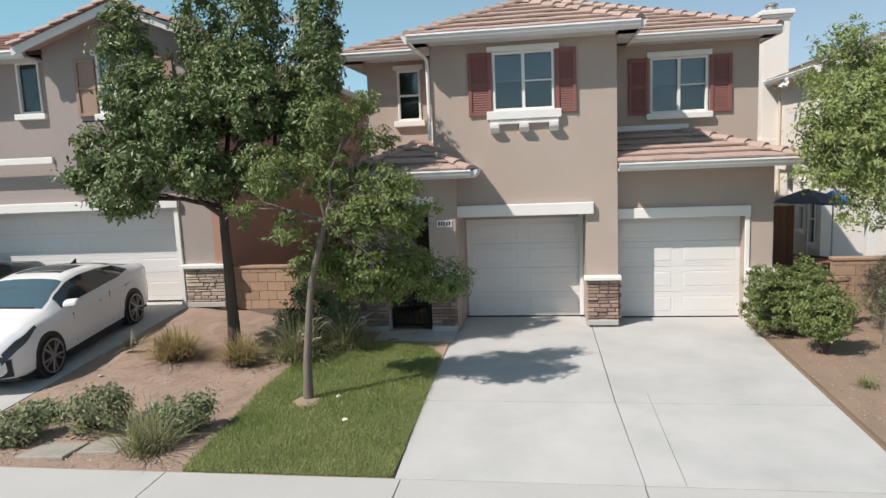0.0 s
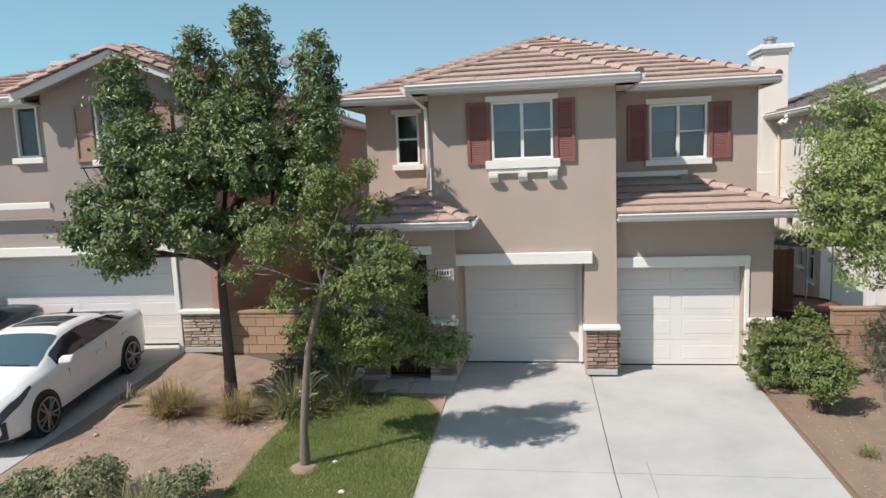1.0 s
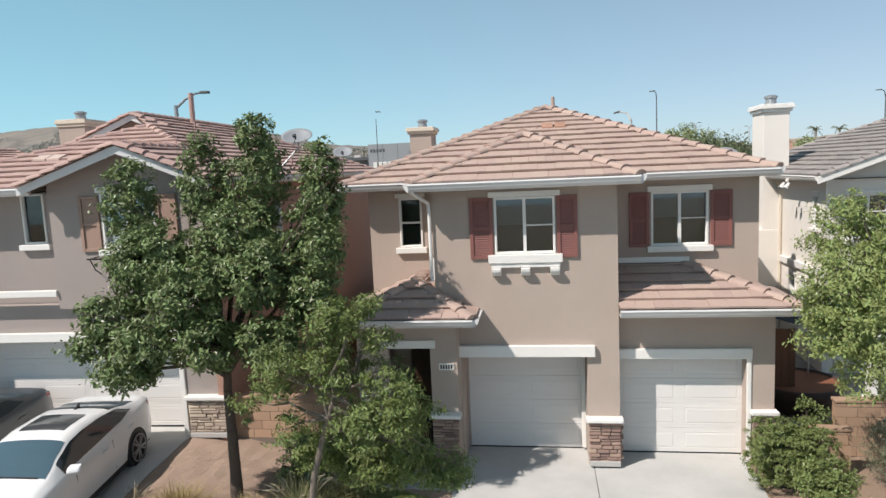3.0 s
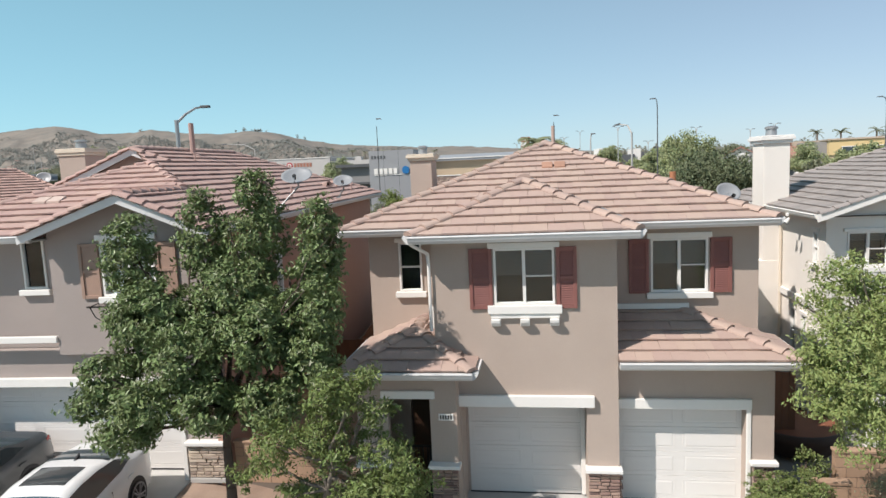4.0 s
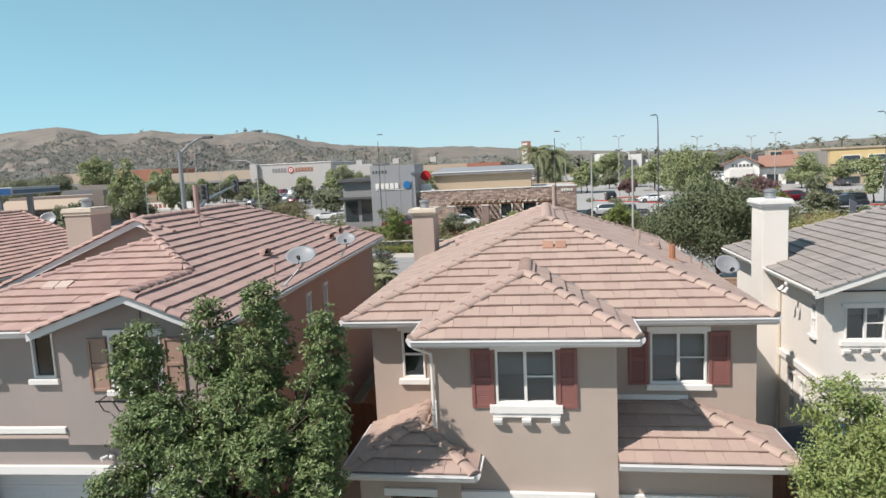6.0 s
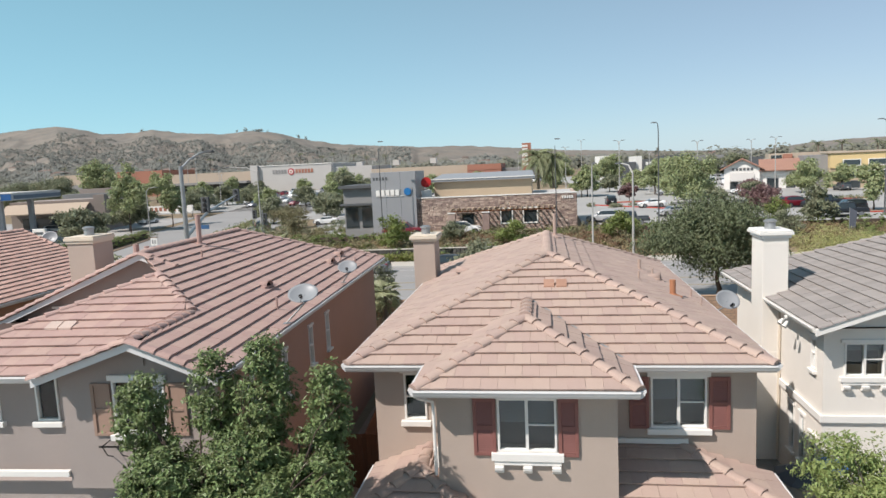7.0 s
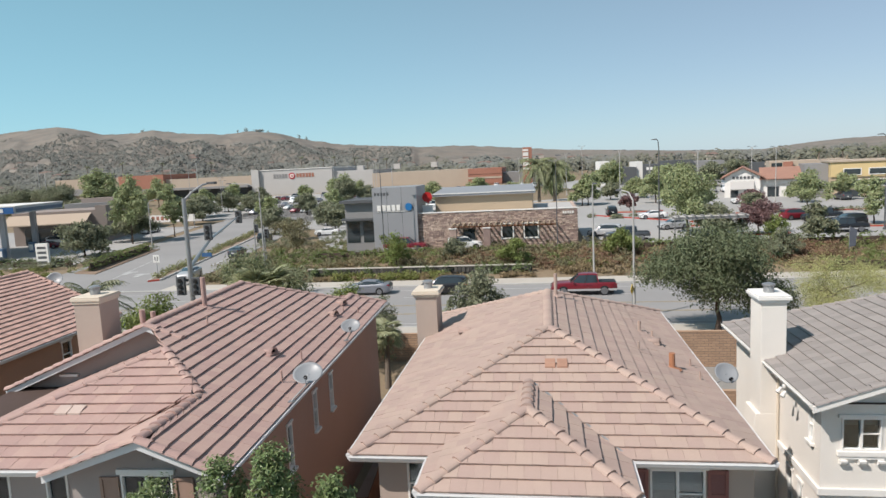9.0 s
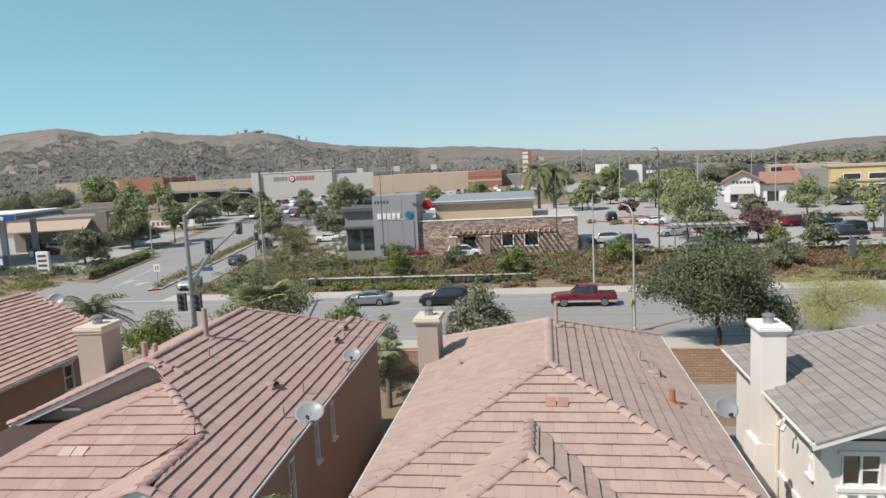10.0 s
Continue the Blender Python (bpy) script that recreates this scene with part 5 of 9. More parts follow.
lob = [(4.59, 4.6, 0.6), (4.53, 3.87, 0.75), (4.15, 3.45, 0.42), (5.11, 4.06, 0.8), (4.89, 3.2, 0.9), (4.28, 2.95, 0.45), (5.7, 3.5, 1.0), (4.8, 2.5, 0.55), (4.62, 5.05, 0.28), (5.16, 4.85, 0.35), (5.7, 4.43, 0.85), (6.4, 3.9, 0.8)]
tree("tree", "bright green young tree beside the driveway strip", (tx, ty, 0), [(0, 0, 0), (0.02, 0, 0.8), (-0.04, 0, 1.6), (-0.05, 0.02, 2.3), (-0.05, 0, 3.0)],
     [(x - tx, (0.3 if i % 3 == 0 else (-0.35 if i % 3 == 1 else 0.0)), z, rr, rr, rr) for i, (x, z, rr) in enumerate(lob)],
     1150, 34, 0.17, (0.075, 0.032), LIGHT, BARK_G, 0.07, 23, limbs=12, up=0.45, shell=0.3)


def shrub(label, at, lobes, clumps, per, clump, leaf, material, seed, up=0.3, shell=0.6, name="shrub", group=""):
    rg = random.Random(seed)
    s = thing(name, label, "shrub", at, group=group)
    g = Geo()
    for l in lobes:
        for _ in range(3):
            limb(g, (rg.uniform(-0.06, 0.06), rg.uniform(-0.06, 0.06), -0.03), (l[0] + rg.uniform(-0.5, 0.5) * l[3], l[1] + rg.uniform(-0.5, 0.5) * l[4], l[2] + 0.2 * l[5]), 0.018, 0.006, rg)
    part("woody_base", g, BARK, s)
    tagged(part("foliage", leaf_cloud(lobes, clumps, per, clump, leaf, seed, up, shell), material, s, clean=False), kind="stuff")
    return s


def blades(label, at, n, long, spread, width, material, seed, category="ornamental grass", name="ornamental_grass", bow=0.6, group="", plumes=0, root=0.06):
    """A tuft of arching strap leaves."""
    rg = random.Random(seed)
    t = thing(name, label, category, at, group=group)
    g = Geo()
    for _ in range(n):
        a, l = rg.uniform(0, 6.283), long * rg.uniform(0.55, 1.1)
        lean, w = spread * rg.uniform(0.1, 1.0), width * rg.uniform(0.7, 1.2)
        c, s = math.cos(a), math.sin(a)
        o = Vector((rg.gauss(0, root), rg.gauss(0, root), -0.01))
        vs, fs = [], []
        for k in range(5):
            u = k / 4
            d = l * (lean * u + bow * lean * u * u * 0.7)
            z = l * (u * (1 - 0.35 * lean) - bow * lean * u * u * 0.75)
            ww = w * (1 - u * 0.85)
            vs += [(o.x + d * c - ww * s, o.y + d * s + ww * c, max(0.0, o.z + z)), (o.x + d * c + ww * s, o.y + d * s - ww * c, max(0.0, o.z + z))]
        fs = [(2 * k, 2 * k + 1, 2 * k + 3, 2 * k + 2) for k in range(4)]
        g.add(vs, fs)
    tagged(part("blades", g, material, t, clean=False), kind="stuff")
    for i in range(plumes):
        a, l = rg.uniform(0, 6.283), long * rg.uniform(0.6, 0.9)
        lean = rg.uniform(0.35, 0.75)
        e = (lean * l * math.cos(a), lean * l * math.sin(a), (1.05 - 0.5 * lean) * l)
        part("plume", Geo().tube([(0, 0, 0), (e[0] * 0.5, e[1] * 0.5, e[2] * 0.62), e, (e[0] * 1.3, e[1] * 1.3, e[2] * 1.06)], [0.003, 0.004, 0.02, 0.004], 6), PLUME, t, "pale seed plume")
    return t


blades("tan fountain grass tuft in the soil bed", (-6.7, 10.95, 0.16), 900, 0.66, 0.95, 0.009, STRAW, 31, plumes=0, root=0.12)
blades("tan-green fountain grass tuft beside the trunk", (-5.5, 10.95, 0.08), 600, 0.6, 0.9, 0.009, STRAW, 32, plumes=0, root=0.1)
blades("green fountain grass tuft with pale arching plumes", (-4.62, 11.3, 0.0), 520, 0.95, 0.95, 0.012, SAGE, 33, plumes=26, root=0.14)
blades("grey-green fountain grass tuft by the porch", (-3.95, 12.0, 0.0), 420, 0.85, 1.0, 0.012, SAGE, 34, plumes=30, root=0.16)
blades("red yucca tuft at the pavement edge", (-5.15, 7.62, 0.0), 260, 0.8, 0.85, 0.008, SAGE, 35, plumes=0, root=0.1)
blades("small green grass tuft in bare soil", (4.05, 10.15, 0.0), 90, 0.25, 0.9, 0.006, HEDGE, 36)
blades("pale strap-leaf tuft at the driveway edge", (-7.75, 11.35, 0.25), 40, 0.42, 1.1, 0.012, PLUME, 37)
for i, (x, y, z, s) in enumerate(((-7.0, 7.75, 0.05, 0.32), (-6.2, 8.15, 0.05, 0.5), (-5.0, 8.2, 0.0, 0.42), (-7.2, 8.3, 0.05, 0.22))):
    shrub("grey-green flowering shrub near the pavement", (x, y, z), [(0, 0, s * 0.55, s, s * 0.9, s * 0.62), (s * 0.5, 0.1, s * 0.8, s * 0.5, s * 0.5, s * 0.5), (-s * 0.5, -0.05, s * 0.7, s * 0.5, s * 0.5, s * 0.45)], 110, 20, 0.1, (0.07, 0.03), GREYLEAF, 40 + i, group="bed shrubs", shell=0.25)
shrub("clipped boxy green hedge beside the garage", (3.92, 12.95, 0),
      [(x, y, z, 0.3, 0.3, 0.34) for x in (-0.38, -0.05, 0.28, 0.46) for y in (-0.2, 0.2) for z in (0.42, 0.88)] + [(0.0, 0.0, 0.66, 0.6, 0.4, 0.5)], 1000, 26, 0.06, (0.042, 0.024), HEDGE, 50, shell=0.85)
shrub("loose green bush with bare stems before the hedge", (4.08, 11.7, 0), [(0, 0, 0.6, 0.42, 0.38, 0.32), (0.2, 0.05, 0.78, 0.3, 0.28, 0.26), (-0.2, 0.1, 0.8, 0.26, 0.26, 0.26), (0.05, -0.1, 0.42, 0.26, 0.24, 0.2)], 250, 22, 0.1, (0.055, 0.028), HEDGE, 51, shell=0.5)
shrub("olive-green bush at the lot edge", (5.65, 12.9, 0), [(0, 0, 0.75, 0.55, 0.5, 0.65), (0.3, 0, 1.0, 0.45, 0.45, 0.5)], 260, 22, 0.13, (0.05, 0.016), OLIVE, 52, shell=0.4)
shrub("dark green shrub beside the porch pier", (-4.75, 12.6, 0.0), [(0, 0, 0.62, 0.5, 0.42, 0.6), (0.5, 0.05, 0.5, 0.42, 0.35, 0.5), (-0.45, -0.2, 0.4, 0.3, 0.3, 0.4)], 330, 22, 0.12, (0.06, 0.03), CAMPHOR, 54, shell=0.4)
shrub("climbing vine on the low block wall", (4.7, 14.2, 0.6), [(0, 0, 0.3, 0.12, 0.15, 0.4), (0.25, 0, 0.15, 0.2, 0.12, 0.3)], 50, 20, 0.1, (0.06, 0.04), HEDGE, 55, shell=0.3)
for i, (x, y, sx_) in enumerate(((-6.35, 7.55, 0.36), (-5.72, 7.72, 0.3))):
    solo("stepping_stone", Geo().hexa([(-sx_, -0.2, -0.04), (sx_ * 0.7, -0.24, -0.04), (sx_, 0.18, -0.04), (-sx_ * 0.6, 0.24, -0.04), (-sx_, -0.2, 0.03), (sx_ * 0.7, -0.24, 0.03), (sx_, 0.18, 0.03), (-sx_ * 0.6, 0.24, 0.03)]), FLAG, "flat grey stepping stone in soil", "stepping stone", group="stepping stones", at=(x, y, 0.01), turn=8, bevel=0.02)
for i in range(9):
    x, y = r.uniform(-7.8, -4.7), r.uniform(7.3, 11.0)
    q = r.uniform(0.012, 0.035)
    solo("pebble", Geo().lathe((0, 0, 0), [(q * 0.6, -0.01), (q, q * 0.25), (q * 0.7, q * 0.6), (q * 0.2, q * 0.75)], 7), WALKWAY, "pale rounded pebble on the soil", "pebble", group="pebbles", at=(x, y, land(x, y)), turn=r.uniform(0, 360))
CHIPS = mat("wood_chips", (0.44, 0.33, 0.26), 0.95, var=0.3, rnd=0.6)
g = Geo()
for i in range(16000):
    x, y = r.uniform(-7.9, -2.2), r.uniform(7.15, 13.2)
    if i % 5 == 0:
        x, y = r.uniform(3.5, 7.5), r.uniform(7.15, 14.5)
    if inside(x, y, LAWN_EDGE):
        continue
    a, l, w, z = r.uniform(0, 6.28), r.uniform(0.004, 0.016), r.uniform(0.003, 0.007), land(x, y) + 0.008
    c, s = math.cos(a), math.sin(a)
    n = len(g.v)
    g.v += [(x - l * c - w * s, y - l * s + w * c, z), (x + l * c - w * s, y + l * s + w * c, z + 0.006), (x + l * c + w * s, y + l * s - w * c, z + 0.01), (x - l * c + w * s, y - l * s - w * c, z + 0.004)]
    g.f.append((n, n + 1, n + 2, n + 3))
solo("wood_chips", g, CHIPS, "scattered bark chips over the soil beds", "wood chips", "stuff", clean=False)
for x, y in ((-3.3, 9.45), (-2.95, 8.6)):
    solo("lawn_stone", Geo().lathe((0, 0, 0), [(0.035, 0.02), (0.045, 0.035), (0.02, 0.05)], 9), TRIM, "small white stone on the lawn", "stone", group="lawn stones", at=(x, y, 0.01), turn=20)

# yard sign: a plain coloured shape on a stake
sg = thing("yard_sign", "small white and blue yard sign on a stake", "sign", (-3.72, 12.42, 0))
part("stake", Geo().rod((0, 0, -0.05), (0, 0, 0.45), 0.008, n=6), STEEL, sg)
part("board", Geo().lathe((0, -0.012, 0.42), [(0.085, -0.006), (0.085, 0.006)], 8, axis="y"), TRIM, sg, bevel=0.003)
part("emblem", Geo().lathe((0, -0.024, 0.42), [(0.055, -0.004), (0.055, 0.002)], 8, axis="y"), mat("sign_blue", (0.05, 0.12, 0.4), 0.5), sg, "blue shape")


# ---- low block walls, fences, yard things ----
def block_wall(label, x0, x1, y0, y1, z0, z1, bl=0.4, bh=0.2, cap=0.06, at_x=False, seed=3, singles=True, name="block_wall", gap=0.006):
    """A wall of separate blocks over a mortar core, along x (or along y with at_x)."""
    w = thing(name, label, "wall", ((x0 + x1) / 2, (y0 + y1) / 2, z0), kind="structure")
    cx, cy = (x0 + x1) / 2, (y0 + y1) / 2
    part("core", Geo().box(x0 - cx + 0.008, y0 - cy + 0.008, -0.2, x1 - cx - 0.008, y1 - cy - 0.008, z1 - z0 - cap), MORTAR, w)
    a0, a1 = (y0 - cy, y1 - cy) if at_x else (x0 - cx, x1 - cx)
    c0, c1 = (x0 - cx, x1 - cx) if at_x else (y0 - cy, y1 - cy)
    box = lambda p, q, l, h: (Geo().box(c0, p, l, c1, q, h) if at_x else Geo().box(p, c0, l, q, c1, h))
    made = {}
    rest = Geo()
    count = 0
    z, row = 0.0, 0
    while z < z1 - z0 - cap - 0.02:
        h = min(bh, z1 - z0 - cap - z)
        u = a0 - (bl / 2 if row % 2 else 0)
        while u < a1 - 0.01:
            p, q = max(u, a0), min(u + bl, a1)
            if q - p > 0.03:
                if singles and count < 300:
                    key = (round(q - p, 3), round(h, 3))
                    if key not in made:
                        l = q - p
                        gb = Geo().box(c0, -l / 2 + gap, gap, c1, l / 2 - gap, h - gap) if at_x else Geo().box(-l / 2 + gap, c0, gap, l / 2 - gap, c1, h - gap)
                        made[key] = mesh_of("block", gb, BLOCK)
                    ob = new("block", made[key])
                    ob.parent = w
                    m = (p + q) / 2
                    ob.location = (0, m, z) if at_x else (m, 0, z)
                    count += 1
                else:
                    b = box(p + gap, q - gap, z + gap, z + h - gap)
                    rest.add(b.v, b.f)
            u += bl
        z += h
        row += 1
    if rest.v:
        tagged(part("blocks", rest, BLOCK, w), kind="stuff")
    e = 0.02
    part("coping", Geo().box(x0 - cx - e, y0 - cy - e, z1 - z0 - cap + 0.002, x1 - cx + e, y1 - cy + e, z1 - z0), BLOCK, w, "tan coping course", bevel=0.01)
    return w


block_wall("low tan block wall beside the hedge", 4.55, 5.2, 13.42, 13.6, 0, 0.92)
block_wall("low tan block wall stepping up by the yard", 5.28, 7.2, 14.3, 14.48, 0, 1.15)
block_wall("low tan block wall between the lots", -7.05, -4.5, 14.0, 14.16, 0.3, 1.25)
block_wall("tan block back-yard wall along the road", -14.0, 16.0, 39.4, 39.6, 0, 2.1, bl=0.4, bh=0.15, gap=0.012)
block_wall("low tan terrace wall in the back yard", 4.4, 14.0, 33.3, 33.5, 0, 0.75, bl=0.4, bh=0.15)


def plank_fence(label, x0, x1, y, z0, z1, name="fence"):
    f = thing(name, label, "fence", ((x0 + x1) / 2, y, z0))
    n = max(2, round((x1 - x0) / 0.14))
    w = (x1 - x0) / n
    me = mesh_of("plank", Geo().box(-w / 2 + 0.004, -0.012, 0.03, w / 2 - 0.004, 0.012, z1 - z0), WOOD)
    for i in range(n):
        ob = new("plank", me)
        ob.parent = f
        ob.location = (-(x1 - x0) / 2 + (i + 0.5) * w, 0, RNG.uniform(-0.01, 0.01))
    for z in (0.25, z1 - z0 - 0.25):
        part("rail", Geo().box(-(x1 - x0) / 2, 0.013, z, (x1 - x0) / 2, 0.06, z + 0.09), WOOD, f)
    return f


plank_fence("dark red-brown wooden side gate", 4.16, 5.35, 16.6, 0, 2.0, "side_gate")
plank_fence("red-brown wooden fence between the houses", -6.9, -4.15, 20.0, 0.1, 1.9)
fence = thing("fence", "red-brown wooden fence along the lot line", "fence", (-5.9, 24, 0.0))
me = mesh_of("plank", Geo().box(-0.012, -0.068, 0.03, 0.012, 0.068, 1.8), WOOD)
for i in range(66):
    ob = new("plank", me)
    ob.parent = fence
    ob.location = (0.0 - 0.012 * i, -3.9 + 0.142 * i, RNG.uniform(-0.01, 0.01))
part("rail", Geo().hexa([(-0.06, -3.9, 1.5), (-0.015, -3.9, 1.5), (-0.805, 5.4, 1.5), (-0.85, 5.4, 1.5), (-0.06, -3.9, 1.6), (-0.015, -3.9, 1.6), (-0.805, 5.4, 1.6), (-0.85, 5.4, 1.6)]), WOOD, fence)
# terracotta planter bench in the side yard, parasol with pole
bowl = thing("planter_bowl", "large round brown planter bowl with rust-orange inside", "planter", (5.5, 17.0, 0))
part("shell", Geo().lathe((0, 0, 0), [(0.62, 0.0), (0.78, 0.08), (0.98, 0.45), (1.02, 0.66), (0.97, 0.68), (0.92, 0.6)], 28), mat("bowl_brown", (0.07, 0.045, 0.035), 0.7, var=0.25), bowl, smooth=True)
part("lining", Geo().lathe((0, 0, 0), [(0.6, 0.5), (0.919, 0.56), (0.93, 0.62), (0.925, 0.63)], 28), mat("planter_orange", (0.22, 0.085, 0.045), 0.8, var=0.25), bowl, "rust-orange lining")
um = thing("patio_umbrella", "dark grey patio umbrella on a pole", "umbrella", (6.0, 17.6, 0))
part("pole", Geo().rod((0, 0, 0), (0, 0, 2.3), 0.022, n=8), STEEL, um)
part("canopy", Geo().lathe((0, 0, 2.0), [(0.78, 0.0), (0.74, 0.03), (0.4, 0.18), (0.05, 0.3)], 8), mat("canopy_grey", (0.07, 0.075, 0.085), 0.8, var=0.2), um, "dark grey canopy")
part("base", Geo().lathe((0, 0, 0), [(0.25, 0.0), (0.24, 0.05), (0.05, 0.09)], 14), IRON, um)
um2 = thing("patio_umbrella", "bright blue patio umbrella by the cream house", "umbrella", (6.9, 18.4, 0))
part("pole", Geo().rod((0, 0, 0), (0, 0, 2.4), 0.022, n=8), STEEL, um2)
part("canopy", Geo().lathe((0, 0, 1.95), [(0.42, -0.1), (0.4, 0.0), (0.22, 0.14), (0.04, 0.24)], 8), mat("canopy_blue", (0.03, 0.16, 0.5), 0.7, var=0.15), um2, "blue canopy")
part("base", Geo().lathe((0, 0, 0), [(0.22, 0.0), (0.21, 0.05), (0.05, 0.09)], 14), IRON, um2)
# open porch of the cream house: post and dark doorway
post = thing("porch_post", "cream porch post of the neighbour house", "post", (7.25, 17.2, 0))
part("shaft", Geo().box(-0.1, -0.1, 0.2, 0.1, 0.1, 2.6), TRIM, post, bevel=0.01)
part("foot", Geo().box(-0.15, -0.15, 0, 0.15, 0.15, 0.2), TRIM, post, bevel=0.02)


# ---- vehicles ----
PAINTS = {}


def paint(name, col, metal=0.0):
    if name not in PAINTS:
        m = mat("car_paint_" + name, col, 0.32, metal, big=2, fine=20, var=0.04)
        m.node_tree.nodes["Principled BSDF"].inputs["Coat Weight"].default_value = 0.6
        m.node_tree.nodes["Principled BSDF"].inputs["Coat Roughness"].default_value = 0.05
        PAINTS[name] = m
    return PAINTS[name]


CARGLASS = mat("car_glass", (0.03, 0.04, 0.045), 0.06, 0.0, var=0.05, spec=0.9)
SCREEN = mat("windscreen_glass", (0.06, 0.10, 0.125), 0.05, 0.0, var=0.05, spec=1.0)
LENS = mat("lamp_lens", (0.09, 0.095, 0.10), 0.08, 0.1, var=0.3, fine=14)
TAIL = mat("tail_lamp_red", (0.35, 0.01, 0.01), 0.2, var=0.1)
ALLOY = mat("alloy_rim", (0.30, 0.30, 0.31), 0.35, 0.8, var=0.1)
PLASTIC = mat("black_plastic", (0.02, 0.02, 0.022), 0.55, var=0.1)


def curve_at(pts, x):
    for (x0, a), (x1, b) in zip(pts, pts[1:]):
        if x <= x1:
            u = max(0.0, (x - x0) / (x1 - x0))
            u = u * u * (3 - 2 * u) * 0.5 + u * 0.5
            return a + (b - a) * u
    return pts[-1][1]


SHAPES = {
    # length, half width, wheelbase, wheel radius, deck line, cabin base (rear, front), cabin roof (rear, front), roof height, sill height
    "sedan": (4.64, 0.9, 2.7, 0.335, [(-2.32, 0.8), (-2.28, 1.06), (-2.1, 1.1), (-1.6, 1.08), (0.0, 1.0), (0.95, 1.01), (1.5, 0.97), (1.95, 0.89), (2.2, 0.82), (2.29, 0.74), (2.32, 0.62)], (-2.02, 1.16), (-0.72, 0.22), 1.50, 0.19),
    "suv": (4.7, 0.93, 2.75, 0.36, [(-2.35, 0.75), (-2.3, 1.05), (-1.9, 1.1), (0.0, 1.06), (1.0, 1.06), (1.7, 0.99), (2.2, 0.86), (2.35, 0.55)], (-2.28, 1.15), (-2.0, 0.2), 1.72, 0.27),
    "pickup": (5.85, 0.98, 3.6, 0.40, [(-2.92, 0.85), (-2.9, 1.12), (-1.2, 1.12), (0.0, 1.12), (1.1, 1.14), (1.9, 1.1), (2.7, 1.02), (2.92, 0.6)], (-1.35, 1.25), (-1.2, 0.42), 1.9, 0.42),
}


SKIN = {
    # roof line along the middle, shoulder line, half width of the roof, glass spans: windscreen, rear screen, side
    "sedan": ([(-2.32, 0.84), (-2.28, 1.06), (-2.1, 1.11), (-1.85, 1.13), (-1.5, 1.2), (-1.0, 1.34), (-0.5, 1.41), (0.0, 1.43), (0.35, 1.40), (0.7, 1.27), (1.0, 1.12), (1.2, 1.04), (1.6, 0.99), (2.0, 0.9), (2.22, 0.79), (2.3, 0.68), (2.32, 0.58)],
              [(-2.32, 0.8), (-2.25, 1.02), (-1.6, 1.05), (-0.9, 1.03), (0.0, 0.985), (1.1, 0.94), (1.6, 0.91), (2.0, 0.81), (2.25, 0.68), (2.32, 0.54)], 0.62, (0.42, 1.14), (-1.72, -0.95), (-1.42, 0.86)),
    "suv": ([(-2.35, 0.9), (-2.32, 1.2), (-2.25, 1.42), (-2.1, 1.6), (-1.8, 1.69), (-1.0, 1.74), (0.0, 1.74), (0.35, 1.68), (0.75, 1.45), (1.05, 1.2), (1.2, 1.12), (1.7, 1.06), (2.1, 0.97), (2.28, 0.85), (2.35, 0.62)],
            [(-2.35, 0.85), (-2.3, 1.06), (-1.6, 1.1), (0.0, 1.06), (1.1, 1.02), (1.7, 0.98), (2.1, 0.88), (2.3, 0.74), (2.35, 0.58)], 0.66, (0.42, 1.14), (-2.29, -2.1), (-2.02, 0.9)),
}


def skin_at(kind, x, k, sgn):
    """A point of a car's skin: station x, k = 0 at the sill, 6 at the shoulder, 9 at the roof's edge, 12 at the middle."""
    L, hw_, wb, wr, deck, cb, cr, rz, sill = SHAPES[kind]
    roof_line, belt, roof_w, *_ = SKIN[kind]
    e = min(1.0, (L / 2 - abs(x)) / 0.6)
    w = hw_ * (0.78 + 0.22 * math.sin(max(0.0, e) * math.pi / 2))
    zr = curve_at(roof_line, x)
    zb = min(curve_at(belt, x), zr - 0.025)
    up = min(1.0, max(0.0, (zr - zb - 0.05) / 0.35))
    we = 0.8 * w + (roof_w - 0.8 * w) * up
    low = sill + 0.12 * (1 - min(1, e * 1.6))
    rows = [(0.86 * w, low), (0.965 * w, low + 0.07), (w, low + 0.3 * (zb - low)), (0.995 * w, low + 0.55 * (zb - low)), (0.985 * w, low + 0.75 * (zb - low)), (0.965 * w, zb - 0.05), (0.925 * w, zb)]
    rows += [(0.925 * w + (we - 0.925 * w) * f, zb + (zr - 0.05 * up - 0.012 - zb) * f + 0.02 * up * math.sin(math.pi * f)) for f in (0.33, 0.67, 1.0)]
    rows += [(we * 0.8, zr - 0.012 * up - 0.006), (we * 0.42, zr), (0.0, zr + 0.004)]
    i = min(11, int(k))
    (a, b), (c, d) = rows[i], rows[i + 1]
    return Vector((x, sgn * (a + (c - a) * (k - i)), b + (d - b) * (k - i)))


